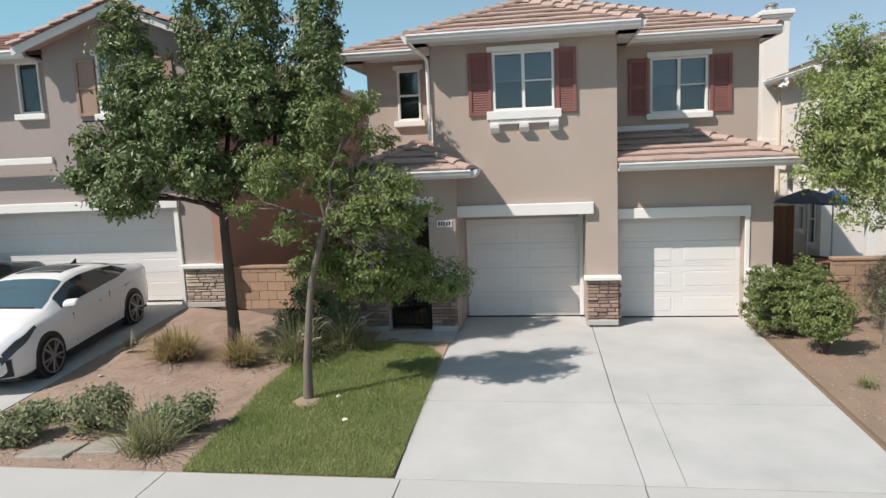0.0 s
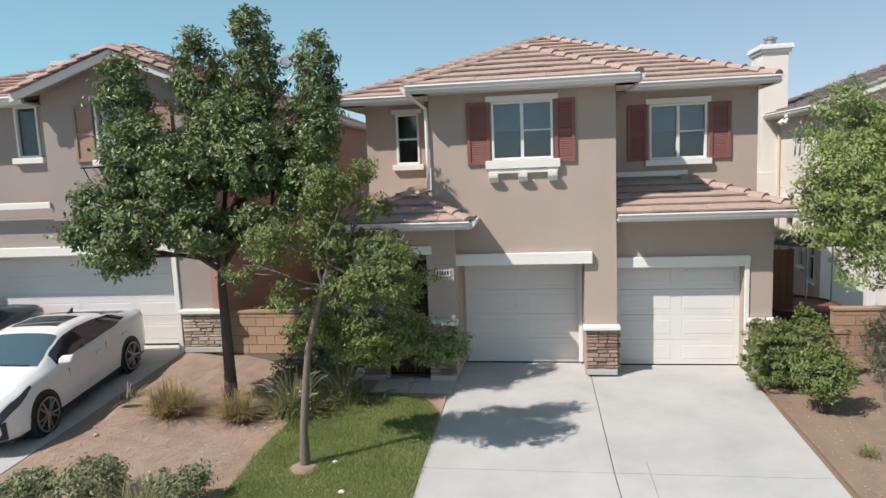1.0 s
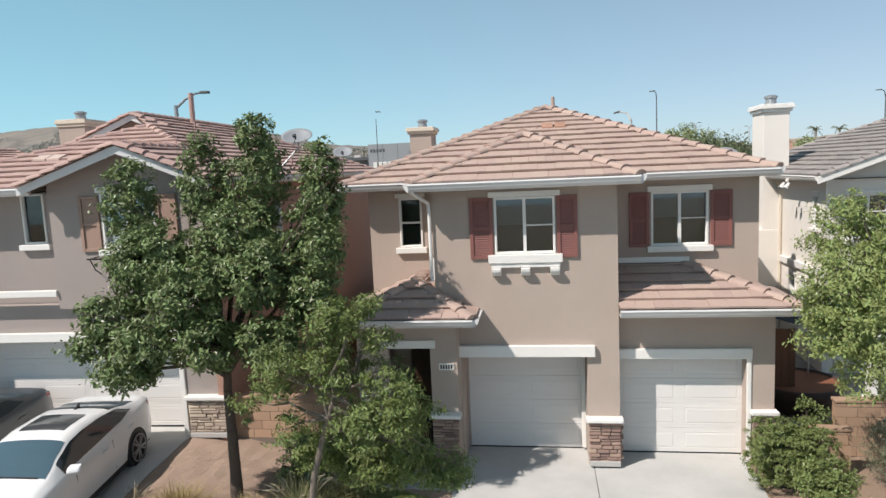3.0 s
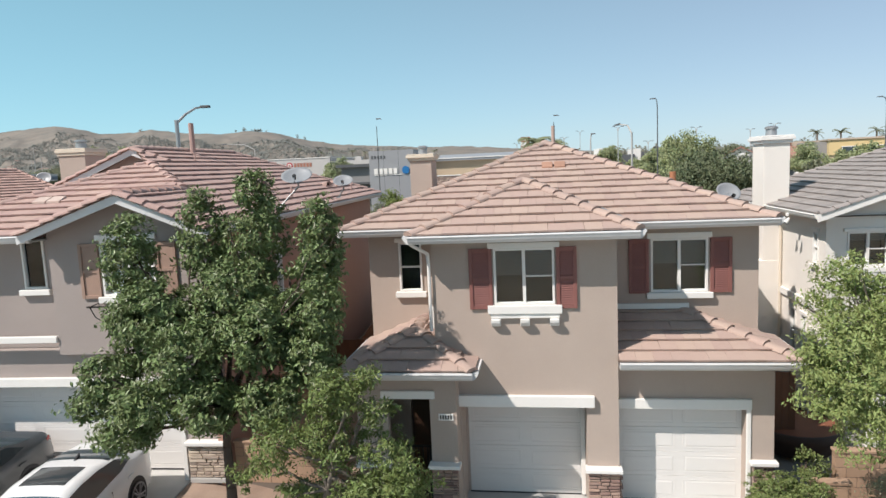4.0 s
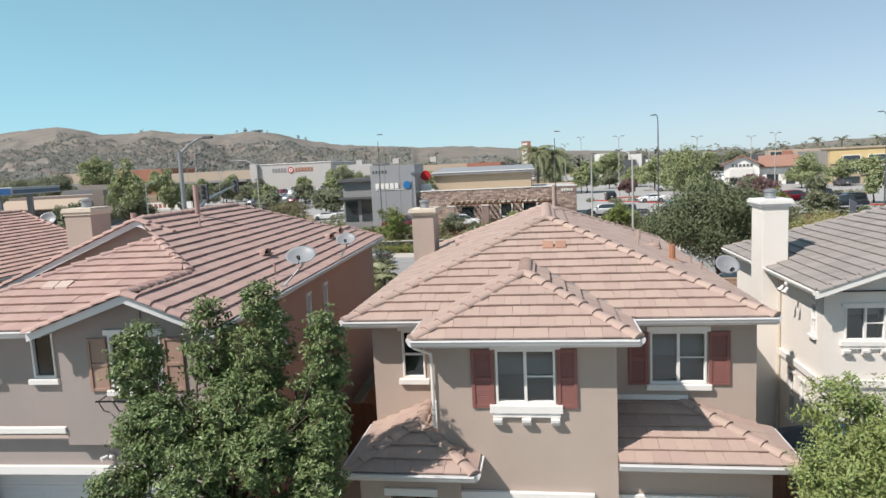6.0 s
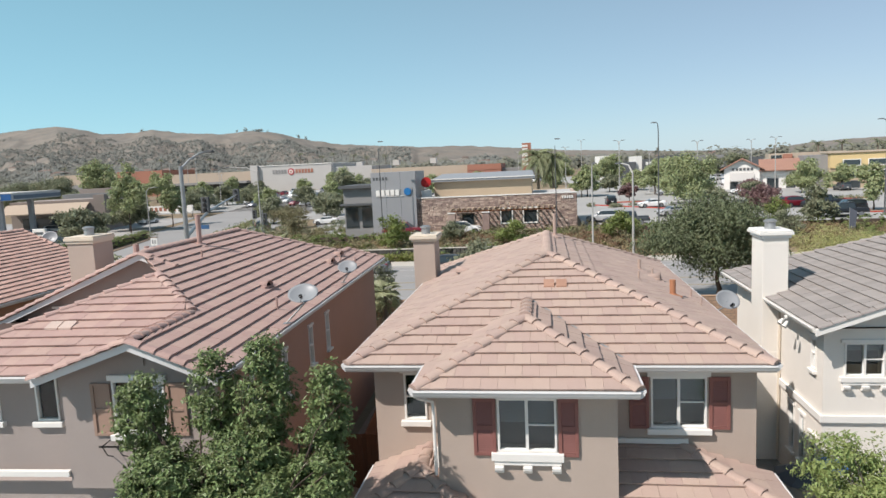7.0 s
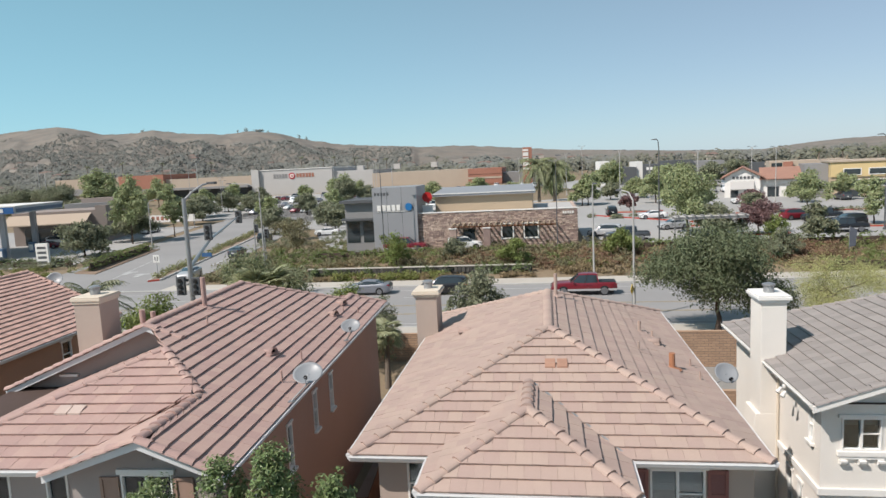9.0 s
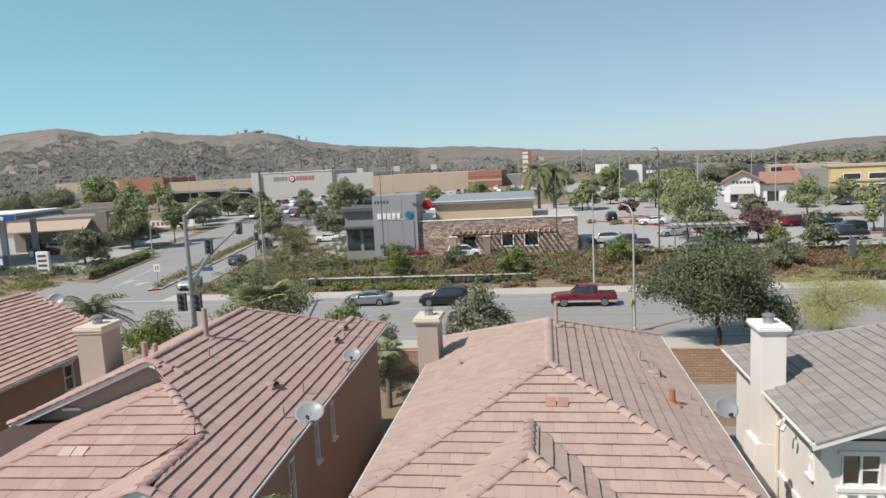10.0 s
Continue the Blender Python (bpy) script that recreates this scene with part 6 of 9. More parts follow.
def skin_patch(kind, x0, x1, k0, k1, sgn, nx, nk, out, shape=None):
    """A panel of glass lying on the skin between stations and rows, a little proud of it."""
    g = Geo()
    for i in range(nx + 1):
        x = x0 + (x1 - x0) * i / nx
        a, b = shape(i / nx) if shape else (0.0, 1.0)
        for j in range(nk + 1):
            k = k0 + (k1 - k0) * (a + (b - a) * j / nk)
            p = skin_at(kind, x, k, sgn)
            n = (skin_at(kind, x + 0.02, k, sgn) - skin_at(kind, x - 0.02, k, sgn)).cross(skin_at(kind, x, min(12, k + 0.1), sgn) - skin_at(kind, x, k - 0.1, sgn))
            n.normalize()
            if n.dot(Vector((0, p.y, p.z - 0.5))) < 0:
                n = -n
            g.v.append(tuple(p + n * out))
    w = nk + 1
    g.f = [(i * w + j, i * w + j + 1, (i + 1) * w + j + 1, (i + 1) * w + j) for i in range(nx) for j in range(nk)]
    return g


def car(label, at, turn, colour, kind="sedan", group="", detail=1, pitch=0.0, lower=None):
    """x forwards, y to its left. A lofted body, a tapering glasshouse, and wheels with rims."""
    L, hw_, wb, wr, deck, cb, cr, rz, sill = SHAPES[kind]
    c = thing({"sedan": "sedan", "suv": "suv", "pickup": "pickup_truck"}[kind], label, "car", at, turn, group=group)
    c.matrix_world = pose(*at, 0, 0, turn) @ pose(0, 0, 0, 0, pitch, 0)
    pt = paint(*colour)
    (b0, b1), (r0, r1) = cb, cr
    k = 8

    def deck_z(x):
        return curve_at(SKIN[kind][1] if kind in SKIN else deck, x)
    if kind in SKIN:
        n = 60 if detail > 1 else (36 if detail else 22)
        g = Geo()
        for i in range(n + 1):
            x = -L / 2 + L * i / n
            half = [tuple(skin_at(kind, x, q, 1)) for q in range(13)]
            g.v += half + [(a, -b, d) for a, b, d in half[-2::-1]]
        m = 25
        g.f = [(i * m + j, i * m + j + 1, (i + 1) * m + j + 1, (i + 1) * m + j) for i in range(n) for j in range(m - 1)]
        g.f += [tuple(range(m)), tuple(range(n * m, n * m + m))] + [(i * m, (i + 1) * m, (i + 1) * m + m - 1, i * m + m - 1) for i in range(n)]
        body = part("body", g, pt, c, smooth=True)
        mod = body.modifiers.new("edges", "EDGE_SPLIT")
        mod.split_angle = radians(38)
        ws, rs, ss = SKIN[kind][3:]
        fine = 2 if detail else 1
        for name, (p, q) in (("windscreen", ws), ("rear_screen", rs)):
            a, b = skin_patch(kind, p, q, 9.15, 12, 1, 6 * fine, 4, 0.008), skin_patch(kind, p, q, 9.15, 12, -1, 6 * fine, 4, 0.008)
            part(name, a.add(b.v, b.f), CARGLASS if name == "rear_screen" else SCREEN, c, "dark car glass", smooth=True)
        for sgn in (1, -1):
            taper = lambda u: (0.02 + 0.30 * max(0.0, 0.18 - u) / 0.18, 0.90 - 0.55 * max(0.0, 0.14 - u) / 0.14)
            part("side_glass", skin_patch(kind, ss[0], ss[1], 6.15, 9.0, sgn, 12 * fine, 3, 0.008, taper), CARGLASS, c, "dark side window glass", smooth=True)
    else:
        n = 34
        ring = []
        for i in range(n + 1):
            x = -L / 2 + L * i / n
            e = min(1.0, (L / 2 - abs(x)) / 0.55)
            w = hw_ * (0.80 + 0.20 * math.sin(min(1, e) * math.pi / 2))
            zt = curve_at(deck, x)
            zb = sill + 0.12 * (1 - min(1, e * 1.6))
            zm = zb + (zt - zb) * 0.55
            half = [(w * 0.88, zb), (w * 0.985, zb + 0.08), (w, zm - 0.05), (w * 0.99, zm + 0.06), (w * 0.95, zt - 0.05), (w * 0.88, zt), (w * 0.5, zt + 0.03), (0, zt + 0.04)]
            ring.append([(x, y, z) for y, z in half] + [(x, -y, z) for y, z in half[-2::-1]])
        m = len(ring[0])
        g = Geo()
        g.v = [p for r_ in ring for p in r_]
        g.f = [(i * m + j, i * m + j + 1, (i + 1) * m + j + 1, (i + 1) * m + j) for i in range(n) for j in range(m - 1)]
        g.f += [tuple(range(m)), tuple(range(n * m, n * m + m)), ] + [(i * m, (i + 1) * m, (i + 1) * m + m - 1, i * m + m - 1) for i in range(n)]
        body = part("body", g, pt, c, smooth=True)
        if detail:
            mod = body.modifiers.new("edges", "EDGE_SPLIT")
            mod.split_angle = radians(38)
        wb_, wr_ = hw_ * 0.90, hw_ * 0.68
        bot, top = [], []
        for i in range(k + 1):
            u = i / k
            xb, xt = b0 + (b1 - b0) * u, r0 + (r1 - r0) * u
            inset = 1 - 0.10 * abs(2 * u - 1) ** 3
            crown = 0.05 * (1 - (2 * u - 1) ** 2)
            bot.append((xb, wb_ * inset, deck_z(xb) - 0.03))
            top.append((xt, wr_ * inset, rz - 0.09 + crown))
        g = Geo()
        vs = [(x, y, z) for x, y, z in bot] + [(x, y, z) for x, y, z in top] + [(x, -y, z) for x, y, z in bot] + [(x, -y, z) for x, y, z in top]
        w1 = k + 1
        fs = []
        for i in range(k):
            fs += [(i, i + 1, w1 + i + 1, w1 + i), (2 * w1 + i, 2 * w1 + i + 1, 3 * w1 + i + 1, 3 * w1 + i), (w1 + i, w1 + i + 1, 3 * w1 + i + 1, 3 * w1 + i), (i, i + 1, 2 * w1 + i + 1, 2 * w1 + i)]
        fs += [(0, w1, 3 * w1, 2 * w1), (k, w1 + k, 3 * w1 + k, 2 * w1 + k)]
        part("glasshouse", g.add(vs, fs), CARGLASS, c, "dark car glass")
        # roof skin
        g = Geo()
        vs, fs = [], []
        for i in range(k + 1):
            x, y, z = top[i]
            for q, h in ((1.03, -0.05), (1.0, 0.005), (0.55, 0.05), (0, 0.06), (-0.55, 0.05), (-1.0, 0.005), (-1.03, -0.05)):
                vs.append((x + (0.03 if i == k else (-0.04 if i == 0 else 0)), y * q, z + h))
        fs = [(i * 7 + j, i * 7 + j + 1, (i + 1) * 7 + j + 1, (i + 1) * 7 + j) for i in range(k) for j in range(6)]
        part("roof_skin", g.add(vs, fs), pt, c, smooth=True, clean=True)
    for sgn in (1, -1):
        for i, wd in () if not detail or kind in SKIN else ((0, 0.16 if kind != "pickup" else 0.05), (k // 2 - (0 if kind != "suv" else 0), 0.035), (k, 0.035)) + (((2, 0.03),) if kind == "suv" else ()):
            p, q = Vector(bot[i]), Vector(top[i])
            p.y *= sgn * 1.012
            q.y *= sgn * 1.025
            d = Vector((wd, 0, 0))
            o = Vector((0, 0.012 * sgn, 0))
            s = 1 if i == 0 else (-1 if i == k else 0)
            a, b = (p, p + d * 2) if s == 1 else ((p - d * 2, p) if s == -1 else (p - d, p + d))
            a2, b2 = (q, q + d * 2) if s == 1 else ((q - d * 2, q) if s == -1 else (q - d, q + d))
            part("pillar", Geo().hexa([tuple(v) for v in (a - o, b - o, b2 - o, a2 - o, a + o, b + o, b2 + o, a2 + o)]), pt if i in (0, k) else PLASTIC, c)
        if detail:
            # mirror, door seams, handles, sill
            mx = b1 - 0.32
            mz = deck_z(mx) + 0.1
            part("mirror", Geo().hexa([(mx - 0.07, sgn * (hw_ - 0.02), mz - 0.06), (mx + 0.1, sgn * (hw_ - 0.02), mz - 0.05), (mx + 0.05, sgn * (hw_ + 0.19), mz - 0.045), (mx - 0.07, sgn * (hw_ + 0.2), mz - 0.05),
                                      (mx - 0.07, sgn * (hw_ - 0.02), mz + 0.06), (mx + 0.06, sgn * (hw_ - 0.02), mz + 0.04), (mx + 0.01, sgn * (hw_ + 0.19), mz + 0.05), (mx - 0.07, sgn * (hw_ + 0.2), mz + 0.075)]), pt, c, bevel=0.03)
            for x in (b1 - 0.5, (b0 + b1) / 2 - 0.08):
                part("door_seam", Geo().box(x - 0.0015, sgn * hw_ * 0.955, sill + 0.14, x + 0.0015, sgn * (hw_ * 0.99), deck_z(x) - 0.12), PLASTIC, c)
            for x in (b1 - 1.5, b0 + 0.75):
                part("door_handle", Geo().box(x, sgn * hw_ * 0.985, deck_z(x) - 0.2, x + 0.2, sgn * (hw_ * 1.025), deck_z(x) - 0.165), pt, c, bevel=0.008)
            part("sill_trim", Geo().box(-wb / 2 + 0.4, sgn * hw_ * 0.86, sill - 0.03, wb / 2 - 0.4, sgn * hw_ * 0.955, sill + 0.07), PLASTIC, c)
        for x in (wb / 2, -wb / 2):
            x += 0.05 if kind == "sedan" else 0
            if detail:
                part("wheel_arch", Geo().lathe((x, sgn * hw_ * 0.99, wr + 0.02), [(wr + 0.045, -0.16 * sgn), (wr + 0.045, 0.006 * sgn + 0.004 * sgn)], 22, axis="y"), PLASTIC, c)
            w = part("wheel", Geo().lathe((x, sgn * hw_ * 0.90, wr), [(wr - 0.06, -0.11), (wr, -0.085), (wr, 0.085), (wr - 0.06, 0.115)], 26, axis="y"), RUBBER, c, "black tyre")
            yo = sgn * (hw_ * 0.90 + 0.117)
            if detail > 1:
                part("rim_ring", Geo().lathe((x, yo, wr), [(wr - 0.055, -0.004), (wr - 0.055, 0.008), (wr - 0.085, 0.008), (wr - 0.085, -0.004)], 26, axis="y"), ALLOY, w)
                for i in range(10):
                    a = 2 * math.pi * i / 10 + (0.12 if i % 2 else -0.12)
                    p, q = (x + 0.05 * math.cos(a), yo, wr + 0.05 * math.sin(a)), (x + (wr - 0.075) * math.cos(a), yo, wr + (wr - 0.075) * math.sin(a))
                    part("spoke", Geo().rod(p, q, 0.022, 0.018, 5), ALLOY, w)
                part("hub", Geo().lathe((x, yo, wr), [(0.07, -0.01), (0.06, 0.014 * 1)], 12, axis="y"), ALLOY, w)
            else:
                part("rim", Geo().lathe((x, yo, wr), [(wr - 0.08, -0.01), (wr - 0.09, 0.004), (0.06, 0.008)], 16, axis="y"), ALLOY, w)
        if not detail:
            continue
        if kind in SKIN:
            part("headlight", skin_patch(kind, L / 2 - 0.72, L / 2 - 0.04, 3.2, 6.0, sgn, 10, 4, 0.006, lambda u: (0.72 - 0.62 * u, 1.0 - 0.12 * u)), LENS, c, "clear headlight glass", smooth=True)
            part("tail_light", skin_patch(kind, -L / 2 + 0.015, -L / 2 + 0.3, 4.2, 5.6, sgn, 6, 3, 0.006, lambda u: (0.1 + 0.3 * u, 0.95 - 0.1 * u)), TAIL, c, "red tail light", smooth=True)
            continue
        zf = curve_at(deck, L / 2 - 0.25)
        part("headlight", Geo().hexa([(L / 2 - 0.5, sgn * hw_ * 0.93, zf - 0.17), (L / 2 - 0.06, sgn * hw_ * 0.52, zf - 0.24), (L / 2 - 0.10, sgn * hw_ * 0.55, zf - 0.10), (L / 2 - 0.5, sgn * hw_ * 0.92, zf - 0.06),
                                      (L / 2 - 0.46, sgn * hw_ * 0.965, zf - 0.17), (L / 2 - 0.0, sgn * hw_ * 0.54, zf - 0.24), (L / 2 - 0.05, sgn * hw_ * 0.56, zf - 0.10), (L / 2 - 0.46, sgn * hw_ * 0.955, zf - 0.06)]), LENS, c)
        zk = curve_at(deck, -L / 2 + 0.12)
        a, b, d = sgn * hw_ * 0.5, sgn * hw_ * 0.765, sgn * hw_ * 0.895
        part("tail_light", Geo().prism([(-L / 2 - 0.008, a), (-L / 2 - 0.008, b), (-L / 2 + 0.22, d), (-L / 2 + 0.2, d - sgn * 0.06), (-L / 2 + 0.04, b - sgn * 0.05), (-L / 2 + 0.04, a)], 2, zk - 0.22, zk - 0.12), TAIL, c)
    part("grille", Geo().box(L / 2 - 0.12, -hw_ * 0.45, 0.5, L / 2 + 0.01, hw_ * 0.45, 0.62), PLASTIC, c, bevel=0.01)
    if detail:
        part("lower_intake", Geo().prism([(L / 2 - 0.1, -hw_ * 0.5), (L / 2 + 0.008, -hw_ * 0.42), (L / 2 + 0.008, hw_ * 0.42), (L / 2 - 0.1, hw_ * 0.5)], 2, 0.3, 0.47), PLASTIC, c)
        for sgn in (1, -1):
            part("fog_lamp_recess", Geo().prism([(L / 2 - 0.02, sgn * hw_ * 0.6), (L / 2 + 0.006, sgn * hw_ * 0.62), (L / 2 - 0.13, sgn * hw_ * 0.9), (L / 2 - 0.2, sgn * hw_ * 0.86)], 2, 0.3, 0.56), PLASTIC, c, "black fog lamp recess")
    if detail:
        part("plate", Geo().box(-L / 2 - 0.02, -0.16, 0.62, -L / 2 + 0.05, 0.16, 0.76), TRIM, c, "plain number plate")
    if detail:
        part("underbody", Geo().box(-L / 2 + 0.3, -hw_ * 0.86, 0.16, L / 2 - 0.3, hw_ * 0.86, sill + 0.03), PLASTIC, c)
    if kind == "pickup":
        part("bed_liner", Geo().box(-L / 2 + 0.12, -hw_ * 0.8, 1.12, -1.05, hw_ * 0.8, 1.165), PLASTIC, c, "black truck bed")
        part("lower_trim", Geo().box(-L / 2 + 0.05, -hw_ * 1.003, 0.42, L / 2 - 0.3, hw_ * 1.003, 0.6), paint("silver", (0.5, 0.5, 0.5), 0.3), c, "silver lower body")
    if lower:
        a, b = skin_patch(kind, -0.55, 0.12, 10.3, 12, 1, 6, 3, 0.006), skin_patch(kind, -0.55, 0.12, 10.3, 12, -1, 6, 3, 0.006)
        part("sunroof", a.add(b.v, b.f), CARGLASS, c, "dark sunroof glass", smooth=True)
        part("antenna", Geo().prism([(-1.02, 1.31), (-0.84, 1.35), (-1.05, 1.43)], 1, -0.015, 0.015), PLASTIC, c, "shark-fin antenna")
        part("wiper", Geo().rod((1.15, 0.55, 1.07), (1.13, -0.15, 1.085), 0.012, n=6), PLASTIC, c)
    return c


WHITE, BLACK, SILVER, RED, GREY, BLUE = ("white", (0.78, 0.78, 0.77)), ("black", (0.012, 0.012, 0.014)), ("silver", (0.42, 0.43, 0.45), 0.5), ("red", (0.165, 0.011, 0.02)), ("grey", (0.09, 0.095, 0.10), 0.4), ("blue_grey", (0.25, 0.26, 0.29), 0.4)
car("white four-door sedan with dark glass on the sloping driveway", (-9.22, 11.2, 0.26), -84, WHITE, detail=2, pitch=3.7, lower=True)
car("dark grey sedan parked beside the white one", (-12.0, 11.6, 0.28), -88, GREY, detail=1, pitch=3.7)


# ---- road behind the back wall ----
sheet("road", [(-160, 49.2), (160, 49.2), (160, 66.3), (-160, 66.3)], ASPHALT, "grey asphalt road with worn lanes", -0.02, 8, 2)
YELLOW = mat("line_yellow", (0.36, 0.30, 0.20), 0.85, var=0.3)
LINE = mat("line_white", (0.5, 0.495, 0.48), 0.85, var=0.3)
REDCURB = mat("kerb_red", (0.42, 0.06, 0.04), 0.8, var=0.25)
for y, m in ((53.9, YELLOW), (54.15, YELLOW), (57.2, YELLOW), (57.45, YELLOW), (50.6, LINE), (64.4, LINE)):
    solo("road_line", Geo().box(-120, -0.06, -0.01, 120, 0.06, 0.004), m, "painted line along the road", "road line", "structure", at=(0, y, -0.016))
for i in range(26):
    solo("lane_dash", Geo().box(-1.5, -0.06, -0.01, 1.5, 0.06, 0.004), LINE, "short white lane dash on asphalt", "lane dash", "structure", group="lane dashes", at=(-60 + i * 6, 61.0, -0.016))
solo("kerb", Geo().box(-130, -0.1, -0.1, 130, 0.1, 0.13), WALKWAY, "pale concrete kerb along the far pavement", "kerb", "structure", at=(0, 66.4, 0), bevel=0.02)
solo("kerb", Geo().box(-130, -0.1, -0.1, 130, 0.1, 0.13), WALKWAY, "pale concrete kerb along the near verge", "kerb", "structure", at=(0, 49.1, 0), bevel=0.02)
PALE = mat("pavement_pale", (0.50, 0.46, 0.40), 0.9, col2=(0.42, 0.385, 0.335), big=0.2, fine=8, var=0.12)
sheet("pavement", [(-42, 66.5), (130, 66.5), (130, 69.4), (-42, 69.4)], PALE, "pale concrete pavement along the road", 0.1, 8, 2)
sheet("pavement", [(-130, 46.4), (130, 46.4), (130, 49.0), (-130, 49.0)], PALE, "pale concrete pavement behind the block wall", 0.1, 8, 2)
sheet("pavement", [(-130, 66.5), (-62, 66.5), (-62, 69.4), (-130, 69.4)], PALE, "pale concrete pavement by the service station", 0.1, 4, 2)

# side street with its planted median
sheet("side_street", [(-61.5, 66.2), (-40.2, 66.2), (-64.0, 215), (-92.0, 215)], ASPHALT, "grey side street leading away", 0.03, 4, 24)
med = [(-47.2, 72.6), (-46.0, 73.2), (-55.0, 125), (-58.4, 125)]
sheet("median", med, DIRT, "planted street median with a red kerb", 0.16, 2, 12)
for a, b in ((med[0], med[3]), (med[1], med[2]), (med[0], med[1])):
    p, q = Vector((*a, land(*a))), Vector((*b, land(*b)))
    d = (q - p).normalized() * 0.15
    n_ = Vector((-d.y, d.x, 0))
    solo("kerb", Geo().hexa([tuple(v + Vector((0, 0, z)) - p) for z in (-0.1, 0.2) for v in (p - n_, q - n_, q + n_, p + n_)]), REDCURB if a == med[0] and b == med[1] else WALKWAY, "street median kerb", "kerb", "structure", at=tuple(p))
for a, b in (((-53.5, 75.0), (-57.5, 90.0)), ((-45.0, 84.0), (-47.5, 100.0))):
    p, q = Vector((*a, land(*a) + 0.04)), Vector((*b, land(*b) + 0.04))
    n_ = Vector((0.09, 0.03, 0))
    solo("street_line", Geo().hexa([tuple(v + Vector((0, 0, z)) - p) for z in (0, 0.006) for v in (p - n_, p + n_, q + n_, q - n_)]), LINE, "white street lane line", "road line", "structure", at=tuple(p))
for x, y in ((-51.4, 77.5), (-54.2, 79.4)):
    solo("lane_arrow", Geo().add([(-0.35, -1.6, 0), (0.35, -1.6, 0), (0.35, 0.4, 0), (1.1, 0.4, 0), (0, 1.9, 0), (-1.1, 0.4, 0), (-0.35, 0.4, 0)] + [(a, b, 0.008) for a, b in ((-0.35, -1.6), (0.35, -1.6), (0.35, 0.4), (1.1, 0.4), (0, 1.9), (-1.1, 0.4), (-0.35, 0.4))],
         [tuple(range(6, -1, -1)), tuple(range(7, 14))] + [(i, (i + 1) % 7, (i + 1) % 7 + 7, i + 7) for i in range(7)]), LINE, "white lane arrow on the side street", "lane arrow", "structure", at=(x, y, land(x, y) + 0.036), turn=12)
sheet("forecourt", [(-125, 82), (-69, 87), (-80, 145), (-140, 145)], LOT, "service station forecourt", 0.03, 4, 8)
sheet("parking_lot", [(-34, 98), (-24, 96), (-24, 128), (-46, 128)], LOT, "bank driveway and parking", 0.03, 4, 6)
sheet("parking_lot", [(-24.0, 108), (5.0, 108), (5.0, 128), (-24.0, 128)], LOT, "parking lot behind the bank", 0.035, 4, 4)
sheet("parking_lot", [(5.0, 84.5), (90, 82.0), (90, 128), (5.0, 128)], LOT, "wide asphalt parking lot of the shops", 0.03, 6, 8)
sheet("parking_lot", [(-52, 128.02), (120, 128.02), (120, 160), (-60, 160)], LOT, "far asphalt parking lot", 0.03, 6, 4)
sheet("parking_lot", [(-100, 160.02), (150, 160.02), (150, 283), (-150, 283)], LOT, "large store parking lot", 0.03, 6, 6)
for k in range(22):
    x = 8 + k * 2.9
    for y in (112, 131):
        solo("parking_line", Geo().box(-0.06, -2.6, 0, 0.06, 2.6, 0.006), LINE, "white parking bay line", "parking line", "structure", group="parking lines", at=(x, y, land(x, y) + 0.035))
for a, b in (((9, 125.5), (26, 106)),):
    p, q = Vector((*a, land(*a))), Vector((*b, land(*b)))
    n_ = Vector((0.12, 0.1, 0))
    solo("kerb", Geo().hexa([tuple(v + Vector((0, 0, z)) - p) for z in (0, 0.2) for v in (p - n_, q - n_, q + n_, p + n_)]), REDCURB, "red painted kerb of the parking lot", "kerb", "structure", at=tuple(p))
for x, y, rx, ry in ((28, 92.5, 3.4, 1.0), (44.5, 98, 3.6, 1.3), (37, 121, 6, 1.0), (17, 131, 5, 1.4), (50, 121, 4, 1.2), (22.5, 104.5, 3.0, 0.9)):
    isl = thing("parking_island", "planted parking island with a painted kerb", "parking island", (x, y, land(x, y)), group="parking islands", kind="structure")
    part("kerb", Geo().lathe((0, 0, 0), [(1.0, 0.0), (1.0, 0.17), (0.9, 0.18)], 20), REDCURB, isl).scale = (rx, ry, 1)
    part("soil", Geo().lathe((0, 0, 0), [(0.9, 0.02), (0.88, 0.2), (0.3, 0.26)], 20), DIRT, isl).scale = (rx, ry, 1)

# planted bank with its dark retaining wall
RUBBLE = mat("rubble_dark", (0.10, 0.095, 0.085), 0.95, col2=(0.05, 0.05, 0.045), big=2, fine=14, var=0.4, bump=0.06, grain=3.5, rnd=0.6)
rw_ = thing("retaining_wall", "dark ivy-grown rubble retaining wall with a pale coping", "wall", (-14.5, 72.4, -0.3), kind="structure")
rb = random.Random(77)
for i in range(60):
    x0 = -12.5 + i * 0.42
    for j in range(2):
        h0 = 0.15 + j * 0.62
        part("stone", Geo().hexa([(x0 + rb.uniform(-.03, .03), -rb.uniform(0.1, 0.25), h0), (x0 + 0.40, -rb.uniform(0.1, 0.25), h0), (x0 + 0.40, 0.5, h0), (x0, 0.5, h0), (x0 + 0.03, -rb.uniform(0.05, 0.2), h0 + 0.58), (x0 + 0.38, -rb.uniform(0.05, 0.2), h0 + rb.uniform(0.5, 0.6)), (x0 + 0.38, 0.5, h0 + 0.58), (x0, 0.5, h0 + 0.58)]), RUBBLE, rw_)
part("backing", Geo().box(-12.6, 0.3, -0.3, 12.8, 0.7, 1.36), RUBBLE, rw_)
part("coping", Geo().box(-12.6, -0.16, 1.362, 12.8, 0.5, 1.43), PALE, rw_, "pale concrete coping", bevel=0.02)

